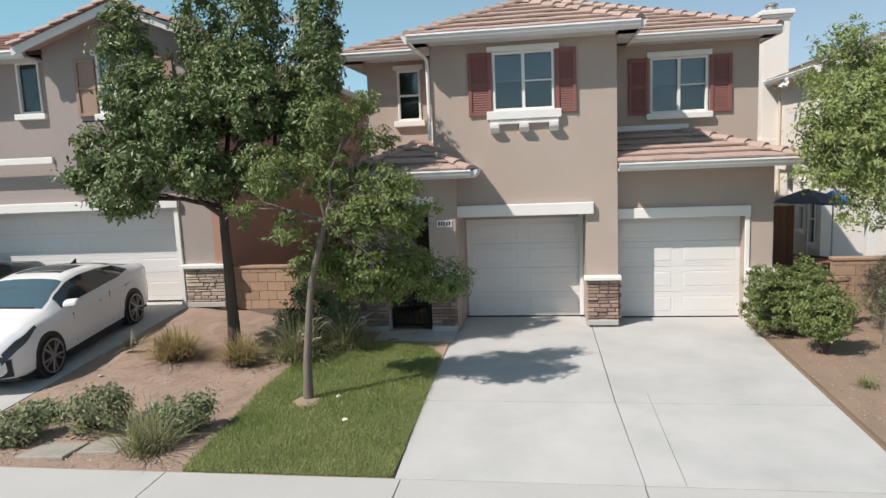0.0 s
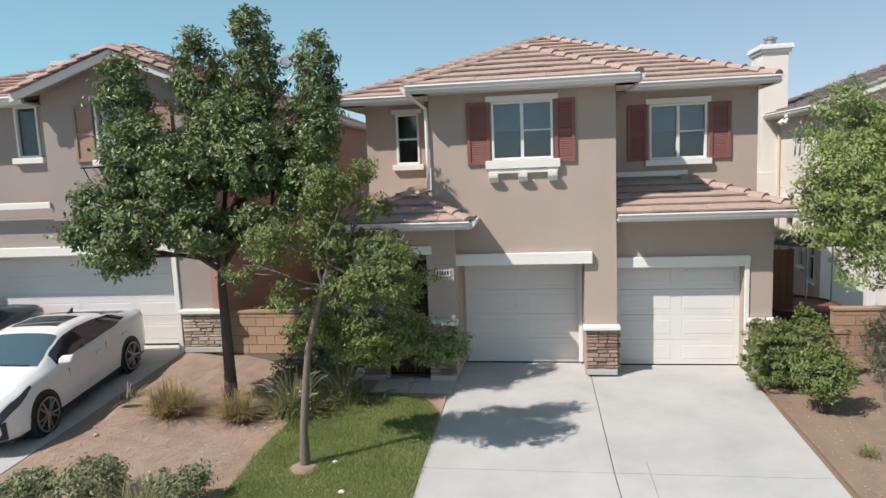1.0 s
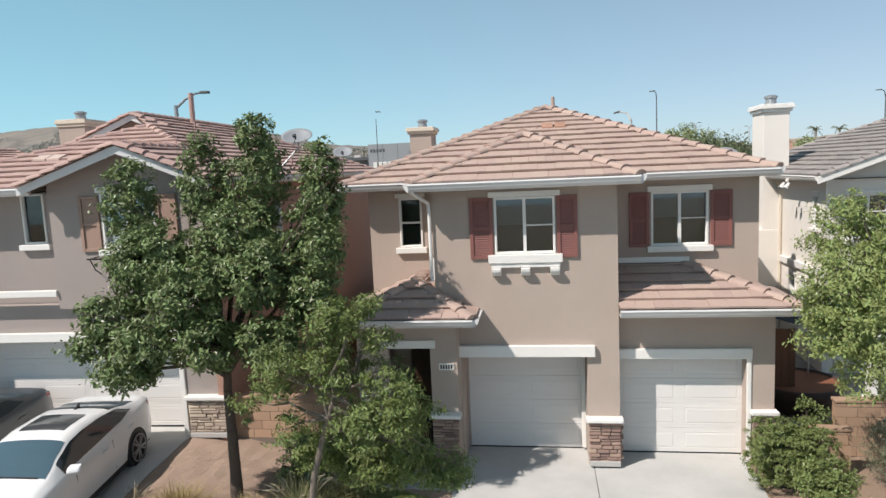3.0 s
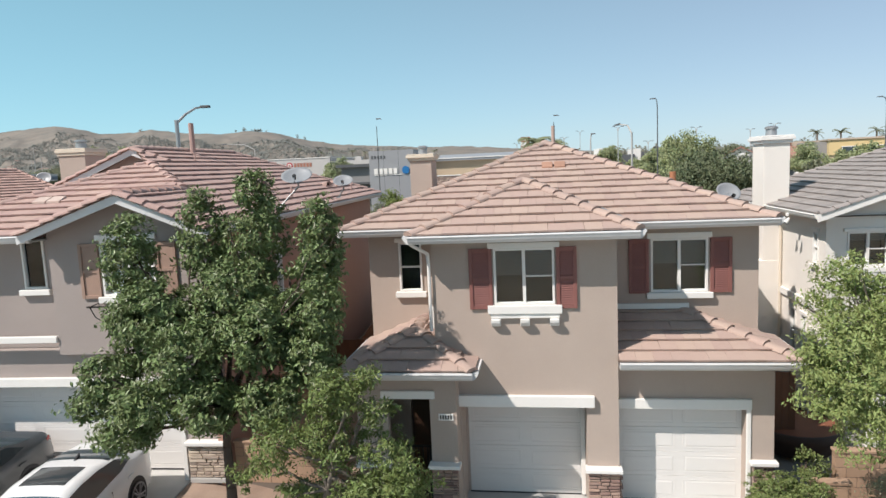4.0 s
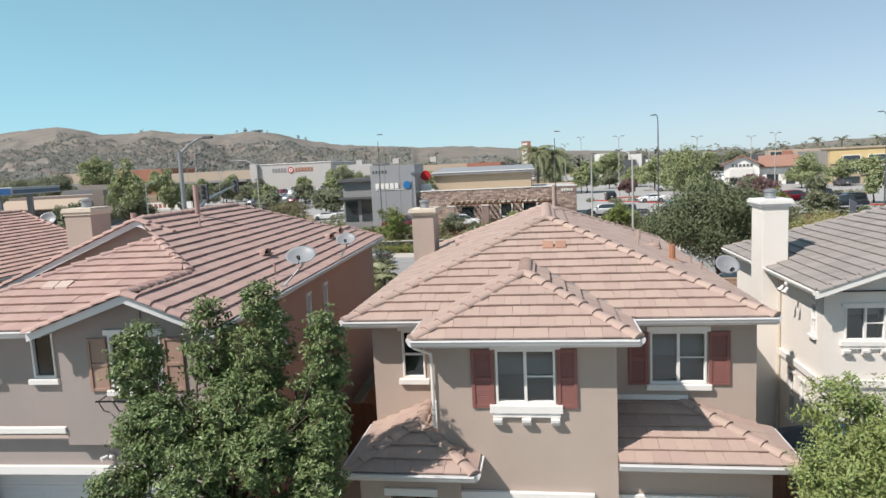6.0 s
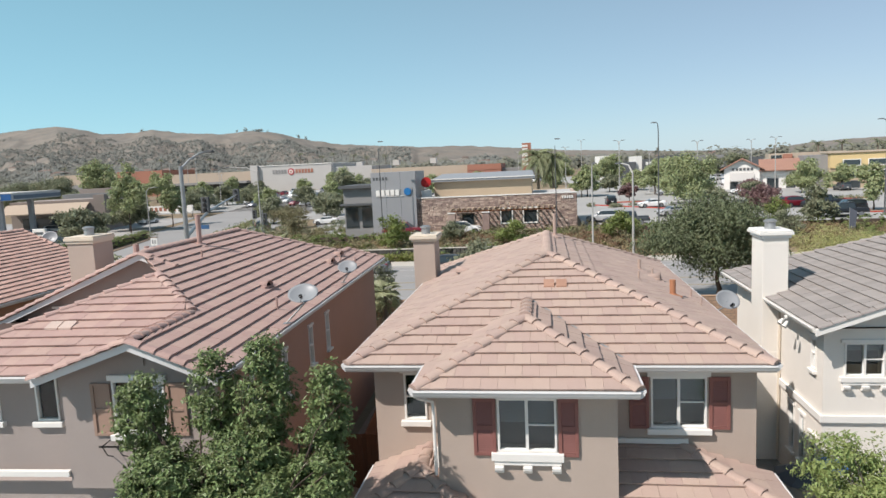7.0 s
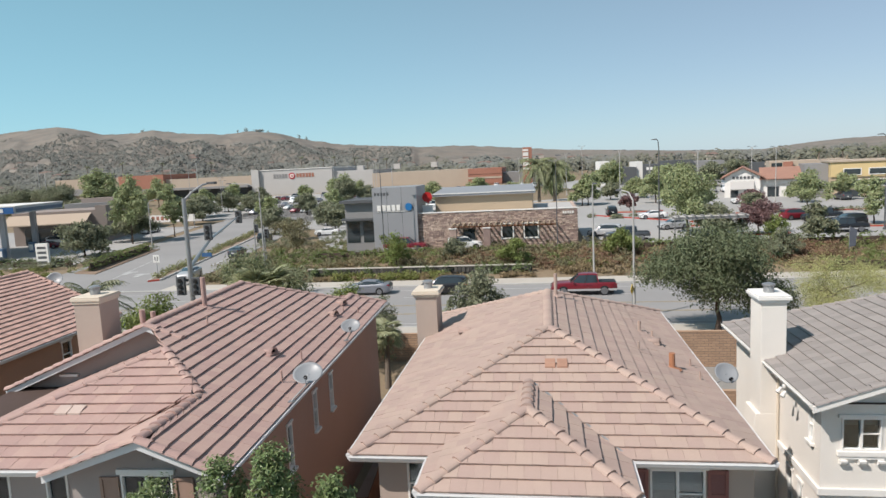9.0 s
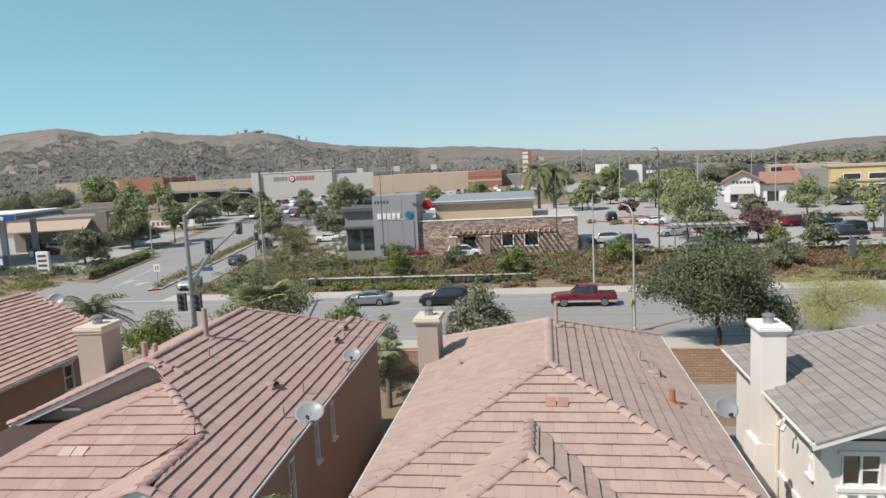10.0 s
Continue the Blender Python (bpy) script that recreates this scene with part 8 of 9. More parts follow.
part("awning", Geo().hexa([(-12.5, 20.5, 4.2), (2.5, 20.5, 4.2), (2.5, 23.9, 5.9), (-12.5, 23.9, 5.9), (-12.5, 20.5, 4.4), (2.5, 20.5, 4.4), (2.5, 23.9, 6.1), (-12.5, 23.9, 6.1)]), PINKP, gas)
mart = thing("shop_building", "flat-roofed dark tan shop beside the station", "building", (-104.5, 133, 0.8), 14)
part("wall", Geo().box(0, 0, -0.5, 11.5, 14, 6.0), DUSK, mart)
part("band", Geo().box(-0.3, -0.5, 6.002, 12.0, 14.3, 7.0), GREYP, mart, "grey flat fascia")
part("upper_band", Geo().box(2.5, 1.5, 7.002, 9.5, 12, 8.0), DUSK, mart)
part("lower_band", Geo(south(0)).box(-0.2, 0.02, 3.5, 11.7, 0.9, 4.3), GREYP, mart, "grey canopy band")
part("pier", Geo(south(0)).box(7.0, 0.02, -0.5, 8.2, 0.5, 6.0), TANP, mart)
simple_windows(mart, south(0), ((0.8, 6.2), (8.6, 11.0)), 0.2, 3.2, DARKP)
price = thing("price_sign", "low white price sign with dark bars", "sign", (-72.0, 86.0, land(-72, 86)))
part("board", Geo().box(-1.0, -0.2, 0.3, 1.0, 0.2, 3.6), WHITEP, price, bevel=0.03)
for i in range(4):
    part("bar", Geo(south(-0.2)).box(-0.7, 0.01, 0.7 + i * 0.7, 0.7, 0.03, 1.05 + i * 0.7), DARKP, price)
part("post", Geo().box(-0.6, -0.15, -0.2, 0.6, 0.15, 0.3), DARKP, price)
ban = thing("banner_sign", "long white banner sign with grey bars", "sign", (-85.5, 141, land(-85.5, 141)))
part("cloth", Geo().box(-5, -0.05, 1.6, 6.5, 0.05, 3.2), WHITEP, ban)
for i in range(6):
    part("bar", Geo(south(-0.05)).box(-4 + i * 1.1, 0.01, 2.0, -3.3 + i * 1.1, 0.03, 2.9), REDP, ban)
for x in (-4.8, 6.3):
    part("post", Geo().rod((x, 0, -0.2), (x, 0, 3.2), 0.08), STEEL, ban)


# ---- poles and signals ----
def lamp_post(x, y, h, label="tall grey street lamp post", arm=1.8, turn=0, double=False, material=None, r0=0.11):
    p = thing("street_lamp", label, "street lamp", (x, y, land(x, y)), turn, group="street lamps")
    m = material or POLE
    part("post", Geo().rod((0, 0, -0.2), (0, 0, h * 0.93), r0, r0 * 0.6, 10), m, p)
    part("foot", Geo().lathe((0, 0, -0.1), [(r0 * 2, 0), (r0 * 1.9, 0.35), (r0 * 1.2, 0.45)], 10), m, p)
    for s in ((1, -1) if double else (1,)):
        if arm:
            part("arm", Geo().tube([(0, 0, h * 0.92), (s * arm * 0.35, 0, h * 0.985), (s * arm, 0, h)], [r0 * 0.6, r0 * 0.5, r0 * 0.4], 8), m, p)
        part("head", Geo().hexa([(s * arm, -0.14, h - 0.05), (s * (arm + 0.7), -0.14, h - 0.05), (s * (arm + 0.7), 0.14, h - 0.05), (s * arm, 0.14, h - 0.05), (s * arm, -0.1, h + 0.1), (s * (arm + 0.6), -0.08, h + 0.06), (s * (arm + 0.6), 0.08, h + 0.06), (s * arm, 0.1, h + 0.1)]), DARKP, p, bevel=0.02)
    return p


lamp_post(6.3, 51.4, 9.6, arm=1.6, turn=115)
lamp_post(4.6, 69.0, 9.6, arm=0.3, turn=-70)
lamp_post(1.3, 84.3, 11.6, "thin dark lamp post by the bank", 0.0, material=DARKP, r0=0.07)
lamp_post(13.5, 84.0, 12.9, "dark square parking lamp post", 0.2, 180, False, DARKP, 0.1)
lamp_post(11.2, 205, 13.5, "pale double-headed parking lamp post", 0.5, 0, True)
lamp_post(14.8, 137.6, 11.8, "pale double-headed parking lamp post", 0.5, 0, True)
lamp_post(45.9, 143.3, 11.0, "pale double-headed parking lamp post", 0.5, 0, True)
lamp_post(43.0, 93.4, 12.2, "dark tall parking lamp post", 0.5, 0, True, DARKP)
lamp_post(-36.0, 80.9, 11.0, "street lamp with a long arm", 3.7, 180)
lamp_post(-68.2, 106.9, 8.3, "street lamp by the side street", 1.5, 0)
lamp_post(-94.8, 185.3, 10.5, "pale double-headed parking lamp post", 0.5, 0, True)
lamp_post(-8.1, 218, 11.0, "pale double-headed parking lamp post", 0.5, 0, True)
lamp_post(-20.96, 84.4, 12.6, "thin dark flag and lamp post", 0.0, material=DARKP, r0=0.07)
lamp_post(-221, 263, 19, "pale double-headed parking lamp post", 0.5, 0, True)
lamp_post(-130, 230, 13, "pale double-headed parking lamp post", 0.5, 0, True)
lamp_post(-60, 235, 13, "pale double-headed parking lamp post", 0.5, 0, True)
for x, y, h in ((-110, 200, 15.5), (-155, 260, 14), (-150, 180, 17), (-139.6, 170, 14), (-96.5, 190, 9.5), (-48.5, 210, 12), (30.2, 140, 11), (24, 160, 9), (-84, 260, 13.5), (-62.2, 240, 12.5), (52, 180, 11), (6, 190, 11.5)):
    lamp_post(x, y, h, "pale double-headed parking lamp post", 0.5, 0, True, r0=0.13)
ws = thing("warning_sign", "yellow diamond warning sign on a post", "sign", (6.1, 51.0, 0), 68)
part("post", Geo().rod((0, 0, -0.1), (0, 0, 2.6), 0.03), STEEL, ws)
part("board", Geo().hexa([(-0.42, -0.02, 2.3), (0, -0.02, 1.88), (0.42, -0.02, 2.3), (0, -0.02, 2.72), (-0.42, 0.02, 2.3), (0, 0.02, 1.88), (0.42, 0.02, 2.3), (0, 0.02, 2.72)]), mat("sign_yellow", (0.75, 0.5, 0.02), 0.6), ws)
sp = thing("traffic_signal", "grey traffic signal mast with a long sloping arm", "traffic signal", (-23.55, 41.5, 0))
part("mast", Geo().rod((0, 0, -0.2), (0, 0, 10.8), 0.2, 0.13, 12), STEEL, sp)
part("lamp_arm", Geo().tube([(0, 0, 10.6), (0.4, 0.5, 11.2), (0.85, 1.0, 11.6), (1.2, 1.4, 11.7)], [0.09, 0.08, 0.07, 0.06], 8), STEEL, sp)
part("lamp_head", Geo().box(1.05, 1.2, 11.62, 1.65, 1.55, 11.78), DARKP, sp, bevel=0.03)
part("signal_arm", Geo().tube([(0, 0, 6.2), (-1.9, 6.5, 7.4), (-5.9, 20.0, 8.3)], [0.14, 0.11, 0.06], 10), STEEL, sp)
def signal_head(parent, x, y, z):
    b = part("signal_head", Geo().box(x - 0.3, y - 0.12, z - 0.6, x + 0.3, y + 0.12, z + 0.6), DARKP, parent, bevel=0.03)
    for i in range(3):
        part("lens", Geo().lathe((x, y - 0.15, z - 0.38 + i * 0.38), [(0.14, -0.05), (0.14, 0.04)], 12, axis="y"), RUBBER, b)
for x, y, z in ((-1.9, 6.3, 7.95), (-5.7, 19.3, 8.2), (-0.75, 0.0, 4.95), (0.4, -0.1, 4.95)):
    signal_head(sp, x, y, z)
part("street_sign", Geo().box(-2.1, 5.4, 6.2, -1.3, 5.46, 6.5), mat("sign_street_blue", (0.05, 0.13, 0.28), 0.5), sp, "blue street sign")
for x, y in ((-41.5, 90.5), (-36.9, 83.5)):
    s2 = thing("traffic_signal", "small traffic signal on a post", "traffic signal", (x, y, land(x, y)), group="post signals")
    part("post", Geo().rod((0, 0, -0.1), (0, 0, 5.2), 0.08), STEEL, s2)
    signal_head(s2, 0.3, 0, 4.2)
ar = thing("turn_sign", "white turn sign on a post in the median", "sign", (-47.0, 74.5, 0.25))
part("post", Geo().rod((0, 0, -0.1), (0, 0, 2.6), 0.04), STEEL, ar)
part("board", Geo().box(-0.4, -0.03, 1.9, 0.4, 0.03, 2.8), WHITEP, ar)
part("arrow", Geo(south(-0.03)).box(-0.22, 0.005, 2.1, -0.1, 0.015, 2.6), DARKP, ar)
part("arrow", Geo(south(-0.03)).box(0.1, 0.005, 2.1, 0.22, 0.015, 2.6), DARKP, ar)
bus = thing("bus_shelter", "pale flat-roofed trellis shelter by the lot", "shelter", (20.5, 89.0, land(20, 89)), 0)
part("roof", Geo().box(-4.4, -1.0, 2.7, 4.4, 1.0, 3.0), GREYP, bus)
part("band", Geo().box(-4.45, -1.05, 3.002, 4.45, 1.05, 3.1), STOREP, bus)
for i in range(9):
    part("roof_bar", Geo().box(-4.1 + i * 1.0, -1.2, 3.102, -3.9 + i * 1.0, 1.2, 3.25), GREYP, bus)
for x in (-4.1, -1.4, 1.4, 4.1):
    part("post", Geo().rod((x, 0.7, -0.1), (x, 0.7, 2.7), 0.08), STEEL, bus)
bag = mat("banner_grey", (0.12, 0.13, 0.16), 0.7)
fl2 = thing("flag_banner", "grey feather banner on a pole", "banner", (31.5, 76.0, land(31.5, 76)))
part("pole", Geo().rod((0, 0, -0.1), (0, 0, 3.0), 0.03), STEEL, fl2)
part("cloth", Geo().hexa([(0, -0.02, 0.8), (0.6, -0.02, 0.9), (0.6, 0.02, 0.9), (0, 0.02, 0.8), (0, -0.02, 3.0), (0.75, -0.02, 2.6), (0.75, 0.02, 2.6), (0, 0.02, 3.0)]), bag, fl2)
tank = thing("utility_tank", "pale green utility cabinet with bollards", "utility cabinet", (45.5, 93, land(45.5, 93)))
part("cabinet", Geo().box(-0.9, -0.5, 0, 0.9, 0.5, 1.6), mat("cabinet_green", (0.28, 0.32, 0.26), 0.6), tank, bevel=0.04)
for x in (-2.2, -1.6, 1.6, 2.2):
    part("bollard", Geo().rod((x, -0.9, 0), (x, -0.9, 1.1), 0.1), TRIM, tank)


# ---- hills, far woods and houses ----
CREST = [(-2412, 222), (-2247, 236), (-2086, 246), (-1981, 249), (-1880, 234), (-1781, 208), (-1693, 205), (-1630, 206), (-1554, 213), (-1409, 191), (-1241, 179), (-1145, 187), (-1029, 172), (-916, 141),
         (-780, 116), (-602, 100), (-470, 89), (-339, 88), (-212, 79), (-44, 62), (79, 51), (281, 40), (478, 28), (765, 18), (914, 34), (1041, 42), (1163, 43), (1308, 25)]
BASE = 4.2


def crest(u):
    """Crest height along the hills, u = x / y."""
    x = u * 2500
    if x <= CREST[0][0]:
        return CREST[0][1]
    for (a, p), (b, q) in zip(CREST, CREST[1:]):
        if x <= b:
            return p + (q - p) * (x - a) / (b - a)
    return CREST[-1][1]


def hill(u, s):
    """Height of the slope at direction u and share s of the way from the foot (y = 430) to the crest (y = 2500)."""
    y = 430 + 2070 * s
    n = noise.fractal(Vector((u * 9, s * 5, 0.3)), 1.0, 2.0, 5)
    n2 = noise.fractal(Vector((u * 30, s * 14, 2.3)), 1.0, 2.0, 4)
    top = crest(u)
    rise = s ** 1.55 if top > 90 else s ** 2
    z = BASE + (top - BASE) * rise
    k = s * (1 - s) * 4
    n3 = noise.fractal(Vector((u * 70, s * 30, 7.1)), 1.0, 2.0, 3)
    return y, z + n * 32 * k * min(1.0, top / 130) + n2 * 4.5 * k * min(1.0, top / 100) + n3 * 3.5 * s * min(1.0, top / 100)


g = Geo()
cols, rows = 420, 64
for j in range(rows + 1):
    s = j / rows
    for i in range(cols + 1):
        u = -1.25 + 2.1 * i / cols
        y, z = hill(u, s)
        g.v.append((u * y, y, z - (0.4 if j == 0 else 0)))
for i in range(cols + 1):
    u = -1.25 + 2.1 * i / cols
    g.v.append((u * 3300, 3300, -20))
w = cols + 1
g.f = [(j * w + i, j * w + i + 1, (j + 1) * w + i + 1, (j + 1) * w + i) for j in range(rows + 1) for i in range(cols)]
HILL = mat("hill_dry_grass", (0.25, 0.21, 0.172), 0.95, col2=(0.13, 0.125, 0.11), big=0.012, fine=0.06, var=0.25, bump=3.0, grain=0.02)
solo("hills", g, HILL, "dry grassy hills along the horizon", "hills", "structure", smooth=True, clean=False)
# leaf colours paled and greyed: the haze of distance is mixed into them
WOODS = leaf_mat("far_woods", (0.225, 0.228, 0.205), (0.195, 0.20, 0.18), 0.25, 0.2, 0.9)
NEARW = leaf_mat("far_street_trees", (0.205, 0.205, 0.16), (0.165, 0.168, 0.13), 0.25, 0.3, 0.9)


def far_trees(name, label, spots, seed, quads=14, material=None):
    """Distant trees, joined: spots are (x, y, z, height)."""
    rg_ = np.random.RandomState(seed)
    g = Geo()
    vs = []
    for x, y, z, h in spots:
        n = quads
        o = rg_.normal(size=(n, 3))
        o /= np.linalg.norm(o, axis=1)[:, None]
        o *= (rg_.rand(n, 1) ** 0.4)
        c = np.array((x, y, z + h * 0.55)) + o * np.array((h * 0.42, h * 0.42, h * 0.45))
        nor = o * 0.5 + rg_.normal(size=(n, 3)) * 0.2 + np.array((-0.1, -0.35, 0.7))
        nor /= np.linalg.norm(nor, axis=1)[:, None]
        t = np.cross(nor, rg_.normal(size=(n, 3)))
        t /= np.linalg.norm(t, axis=1)[:, None]
        b = np.cross(nor, t)
        sz = h * (2.0 / n ** 0.5) * 0.34
        vs.append(np.stack((c - t * sz, c + b * sz, c + t * sz, c - b * sz), axis=1).reshape(-1, 3))
    g.v = np.concatenate(vs).tolist()
    g.f = [(4 * i, 4 * i + 1, 4 * i + 2, 4 * i + 3) for i in range(len(g.v) // 4)]
    return solo(name, g, material or WOODS, label, "trees", "stuff", clean=False)


rg = random.Random(140)
near_, far_ = [], []
for _ in range(46000):
    u, s = rg.uniform(-1.05, 0.55), rg.uniform(0.0, 0.86) ** 1.2
    wood = noise.noise(Vector((u * 6, s * 6, 5.0))) * 0.9 + noise.noise(Vector((u * 20, s * 16, 1.0))) * 0.35 + (0.5 if u < -0.2 else -0.35) + (0.3 if s < 0.25 else 0) - 1.5 * max(0.0, s - 0.45) - (1.5 * max(0.0, s - 0.2) if u > -0.1 else 0)
    if wood < 0.05:
        continue
    y, z = hill(u, s)
    far_.append((u * y, y, z, rg.uniform(3.5, 9)))
for u0, s0, k in ((-0.49, 0.99, 1), (-0.445, 0.97, 16), (-0.37, 0.97, 3), (-0.625, 0.99, 2)):
    for _ in range(k):
        u, s = u0 + rg.uniform(-0.02, 0.02), s0
        y, z = hill(u, s)
        far_.append((u * y, y, z, rg.uniform(10, 18)))
far_trees("far_woods", "distant woods on the hills, grey-green with painted haze", far_, 150, 12)
for _ in range(1300):
    u, y = rg.uniform(-1.0, 0.62), rg.uniform(300, 640)
    x = u * y
    if u > 0 and rg.random() < 0.55:
        continue
    if y < 345 and -250 < x < 15:
        continue
    if y > 430:
        yy, z = hill(u, (y - 430) / 2070)
    else:
        z = land(x, y)
    near_.append((x, y, z - 0.5, rg.uniform(5, 11)))
far_trees("far_woods", "row of trees behind the stores, paled with painted haze", near_, 151, 70, NEARW)
HOUSE = mat("far_house_wall", (0.42, 0.37, 0.32), 0.9, var=0.1, rnd=0.5)
HROOF = mat("far_house_roof", (0.20, 0.14, 0.115), 0.9, var=0.1, rnd=0.5)
gw, gr = Geo(), Geo()
for _ in range(80):
    u, s = rg.uniform(-1.0, 0.25), rg.uniform(0.02, 0.42)
    y, z = hill(u, s)
    x, a, b, h = u * y, rg.uniform(5, 9), rg.uniform(4, 6), rg.uniform(3, 6)
    gw.box(x - a, y - b, z - 3, x + a, y + b, z + h)
    gr.hexa([(x - a - 0.5, y - b - 0.5, z + h), (x + a + 0.5, y - b - 0.5, z + h), (x + a + 0.5, y + b + 0.5, z + h), (x - a - 0.5, y + b + 0.5, z + h), (x - a * 0.6, y - 0.1, z + h + 2), (x + a * 0.6, y - 0.1, z + h + 2), (x + a * 0.6, y + 0.1, z + h + 2), (x - a * 0.6, y + 0.1, z + h + 2)])
solo("far_houses", gw, HOUSE, "small pale houses dotted over the hills", "houses", "stuff")
solo("far_house_roofs", gr, HROOF, "brown roofs of the distant houses", "roofs", "stuff")


# ---- trees along the road, lots and street ----
PALO = leaf_mat("leaves_palo_verde", (0.50, 0.49, 0.22), (0.43, 0.43, 0.19), 0.35, 0.4, 0.6)
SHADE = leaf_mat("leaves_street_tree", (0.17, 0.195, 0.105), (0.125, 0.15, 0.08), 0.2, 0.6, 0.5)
LOTLEAF = leaf_mat("leaves_lot_trees", (0.39, 0.42, 0.23), (0.31, 0.35, 0.18), 0.35, 0.5, 0.6)
def street_tree(x, y, h, r_, material, seed, label, dens=1.0, leaf=(0.28, 0.16), trunk=0.2, bark=None, z=None):
    rr = random.Random(seed)
    z = land(x, y) if z is None else z
    t0 = h * trunk
    lobes = [(0, 0, t0 + (h - t0) * 0.42, r_ * 0.55, r_ * 0.55, (h - t0) * 0.36), (rr.uniform(-0.15, 0.15) * r_, 0, t0 + (h - t0) * 0.75, r_ * 0.36, r_ * 0.36, (h - t0) * 0.24)]
    for i in range(10):
        a = i * 1.9 + rr.uniform(-0.5, 0.5)
        f = rr.uniform(0.12, 0.78)
        q = rr.uniform(0.5, 0.85) * (1.05 - 0.75 * max(0.0, f - 0.4))
        k = rr.uniform(0.2, 0.36)
        lobes.append((r_ * q * math.cos(a), r_ * q * math.sin(a), t0 + (h - t0) * f, r_ * k, r_ * k, (h - t0) * rr.uniform(0.1, 0.2)))
    n = int((70 + 30 * r_ * r_) * dens)
    return tree("tree", label, (x, y, z), [(0, 0, -0.1), (0.03 * r_, 0, t0 * 0.6), (0, 0.02 * r_, t0), (0, 0, t0 + (h - t0) * 0.35)], lobes, n, 16, 0.16 * r_ + 0.12, leaf, material, bark or BARK, 0.034 * r_ + 0.03, seed, limbs=5, group="street trees", shell=0.35)


street_tree(11.2, 47.2, 7.5, 4.9, SHADE, 201, "large grey-green street tree by the road", 3.2, (0.2, 0.085), 0.2)
street_tree(-4.7, 45.0, 5.2, 2.2, OLIVE, 202, "rounded grey-green tree behind the block wall", 1.6, (0.24, 0.13))
street_tree(-22.4, 49.5, 6.5, 4.2, GREYLEAF, 203, "broad grey-green shrub tree behind the mauve house", 1.1, (0.26, 0.11), 0.15)
street_tree(-11.3, 37.4, 5.6, 1.7, PISTACHE, 204, "green back-yard tree before the block wall", 2.4, (0.18, 0.07), 0.15)
street_tree(-9.1, 35.6, 5.0, 0.95, OLIVE, 207, "slim back-yard shrub tree beside the fan palm", 2.2, (0.16, 0.07), 0.2)
street_tree(-24.6, 39.0, 4.7, 2.4, PISTACHE, 205, "green back-yard tree behind the orange house", 1.5, (0.2, 0.1), 0.2)
street_tree(18.8, 48.2, 5.2, 3.6, PALO, 206, "airy yellow-green palo verde tree", 3.2, (0.17, 0.025), 0.15, BARK_G)
for i, (x, y, h, q, k) in enumerate(((-17.2, 74.6, 4.4, 2.0, 0), (-3.6, 74.3, 3.4, 1.8, 0), (8.3, 78.0, 3.4, 2.0, 0), (25.0, 77.9, 4.3, 1.4, 0), (24.6, 75.0, 3.3, 2.1, 2), (-11, 79, 2.6, 1.5, 2))):
    street_tree(x, y, h, q, (PISTACHE, PLUM, OLIVE, LOTLEAF)[k], 210 + i, "small tree on the planted bank", 1.0, (0.24, 0.12))
for i, (x, y, h, q, k) in enumerate(((18.7, 93.5, 9.2, 3.9, 3), (27.3, 92.2, 4.6, 2.9, 1), (30.6, 81.8, 5.2, 1.9, 2), (43.4, 120.1, 7.2, 3.5, 3), (43.8, 98.1, 7.0, 2.5, 3), (21.8, 90.5, 4.6, 3.2, 2), (23.1, 118.1, 7.0, 3.1, 3), (34.7, 120.5, 3.6, 2.1, 2))):
    street_tree(x, y, h, q, (PISTACHE, PLUM, OLIVE, LOTLEAF)[k], 230 + i, ("green lot tree", "plum-red lot tree in an island", "grey-green lot tree in an island", "bright green lot tree among parked cars")[k], 0.9, (0.34, 0.2))
for i, (x, y, h, q, k) in enumerate(((37.6, 130.3, 3.4, 2.6, 1), (23.6, 150.2, 7.0, 3.3, 3), (13.0, 186.2, 6.4, 2.6, 3), (15.4, 164.6, 4.6, 2.5, 2), (15.9, 131.2, 3.6, 1.8, 1), (26.6, 153.4, 5.4, 2.7, 3), (57, 140, 5.5, 2.6, 3), (49, 138, 4.6, 2.4, 2))):
    street_tree(x, y, h, q, (PISTACHE, PLUM, OLIVE, LOTLEAF)[k], 250 + i, ("green lot tree", "plum-red far lot tree", "grey-green far lot tree", "bright green far lot tree")[k], 0.8, (0.4, 0.24))
for i, (x, y, h, q, k) in enumerate(((-72.9, 95.7, 5.8, 4.3, 2), (-103.5, 143, 15.0, 4.6, 3), (-76, 113, 13.0, 3.4, 3), (-73.5, 123, 11.0, 2.8, 3), (-103, 151, 6.5, 4.9, 2), (-58.2, 188, 10.0, 4.3, 3), (-74.4, 201, 7.0, 2.9, 3), (-87.0, 159, 6.6, 3.4, 2))):
    street_tree(x, y, h, q, (PISTACHE, PLUM, OLIVE, LOTLEAF)[k], 270 + i, "broad tree near the side street and lots", 0.7, (0.5, 0.3))
for i, (x, y, h, q, k) in enumerate(((-45.4, 134.2, 5.2, 3.6, 2), (-39.2, 120.5, 5.4, 3.3, 2), (-102, 208, 8.5, 3.8, 3), (-84.5, 190, 7.0, 3.8, 2), (-59, 210, 7.4, 3.4, 3),  (-150, 215, 8, 5, 2), (5, 215, 8, 4, 3), (-20, 200, 6, 3.5, 3))):
    street_tree(x, y, h, q, (PISTACHE, PLUM, OLIVE, LOTLEAF)[k], 290 + i, "lot tree around the bank and stores", 0.7, (0.45, 0.28))

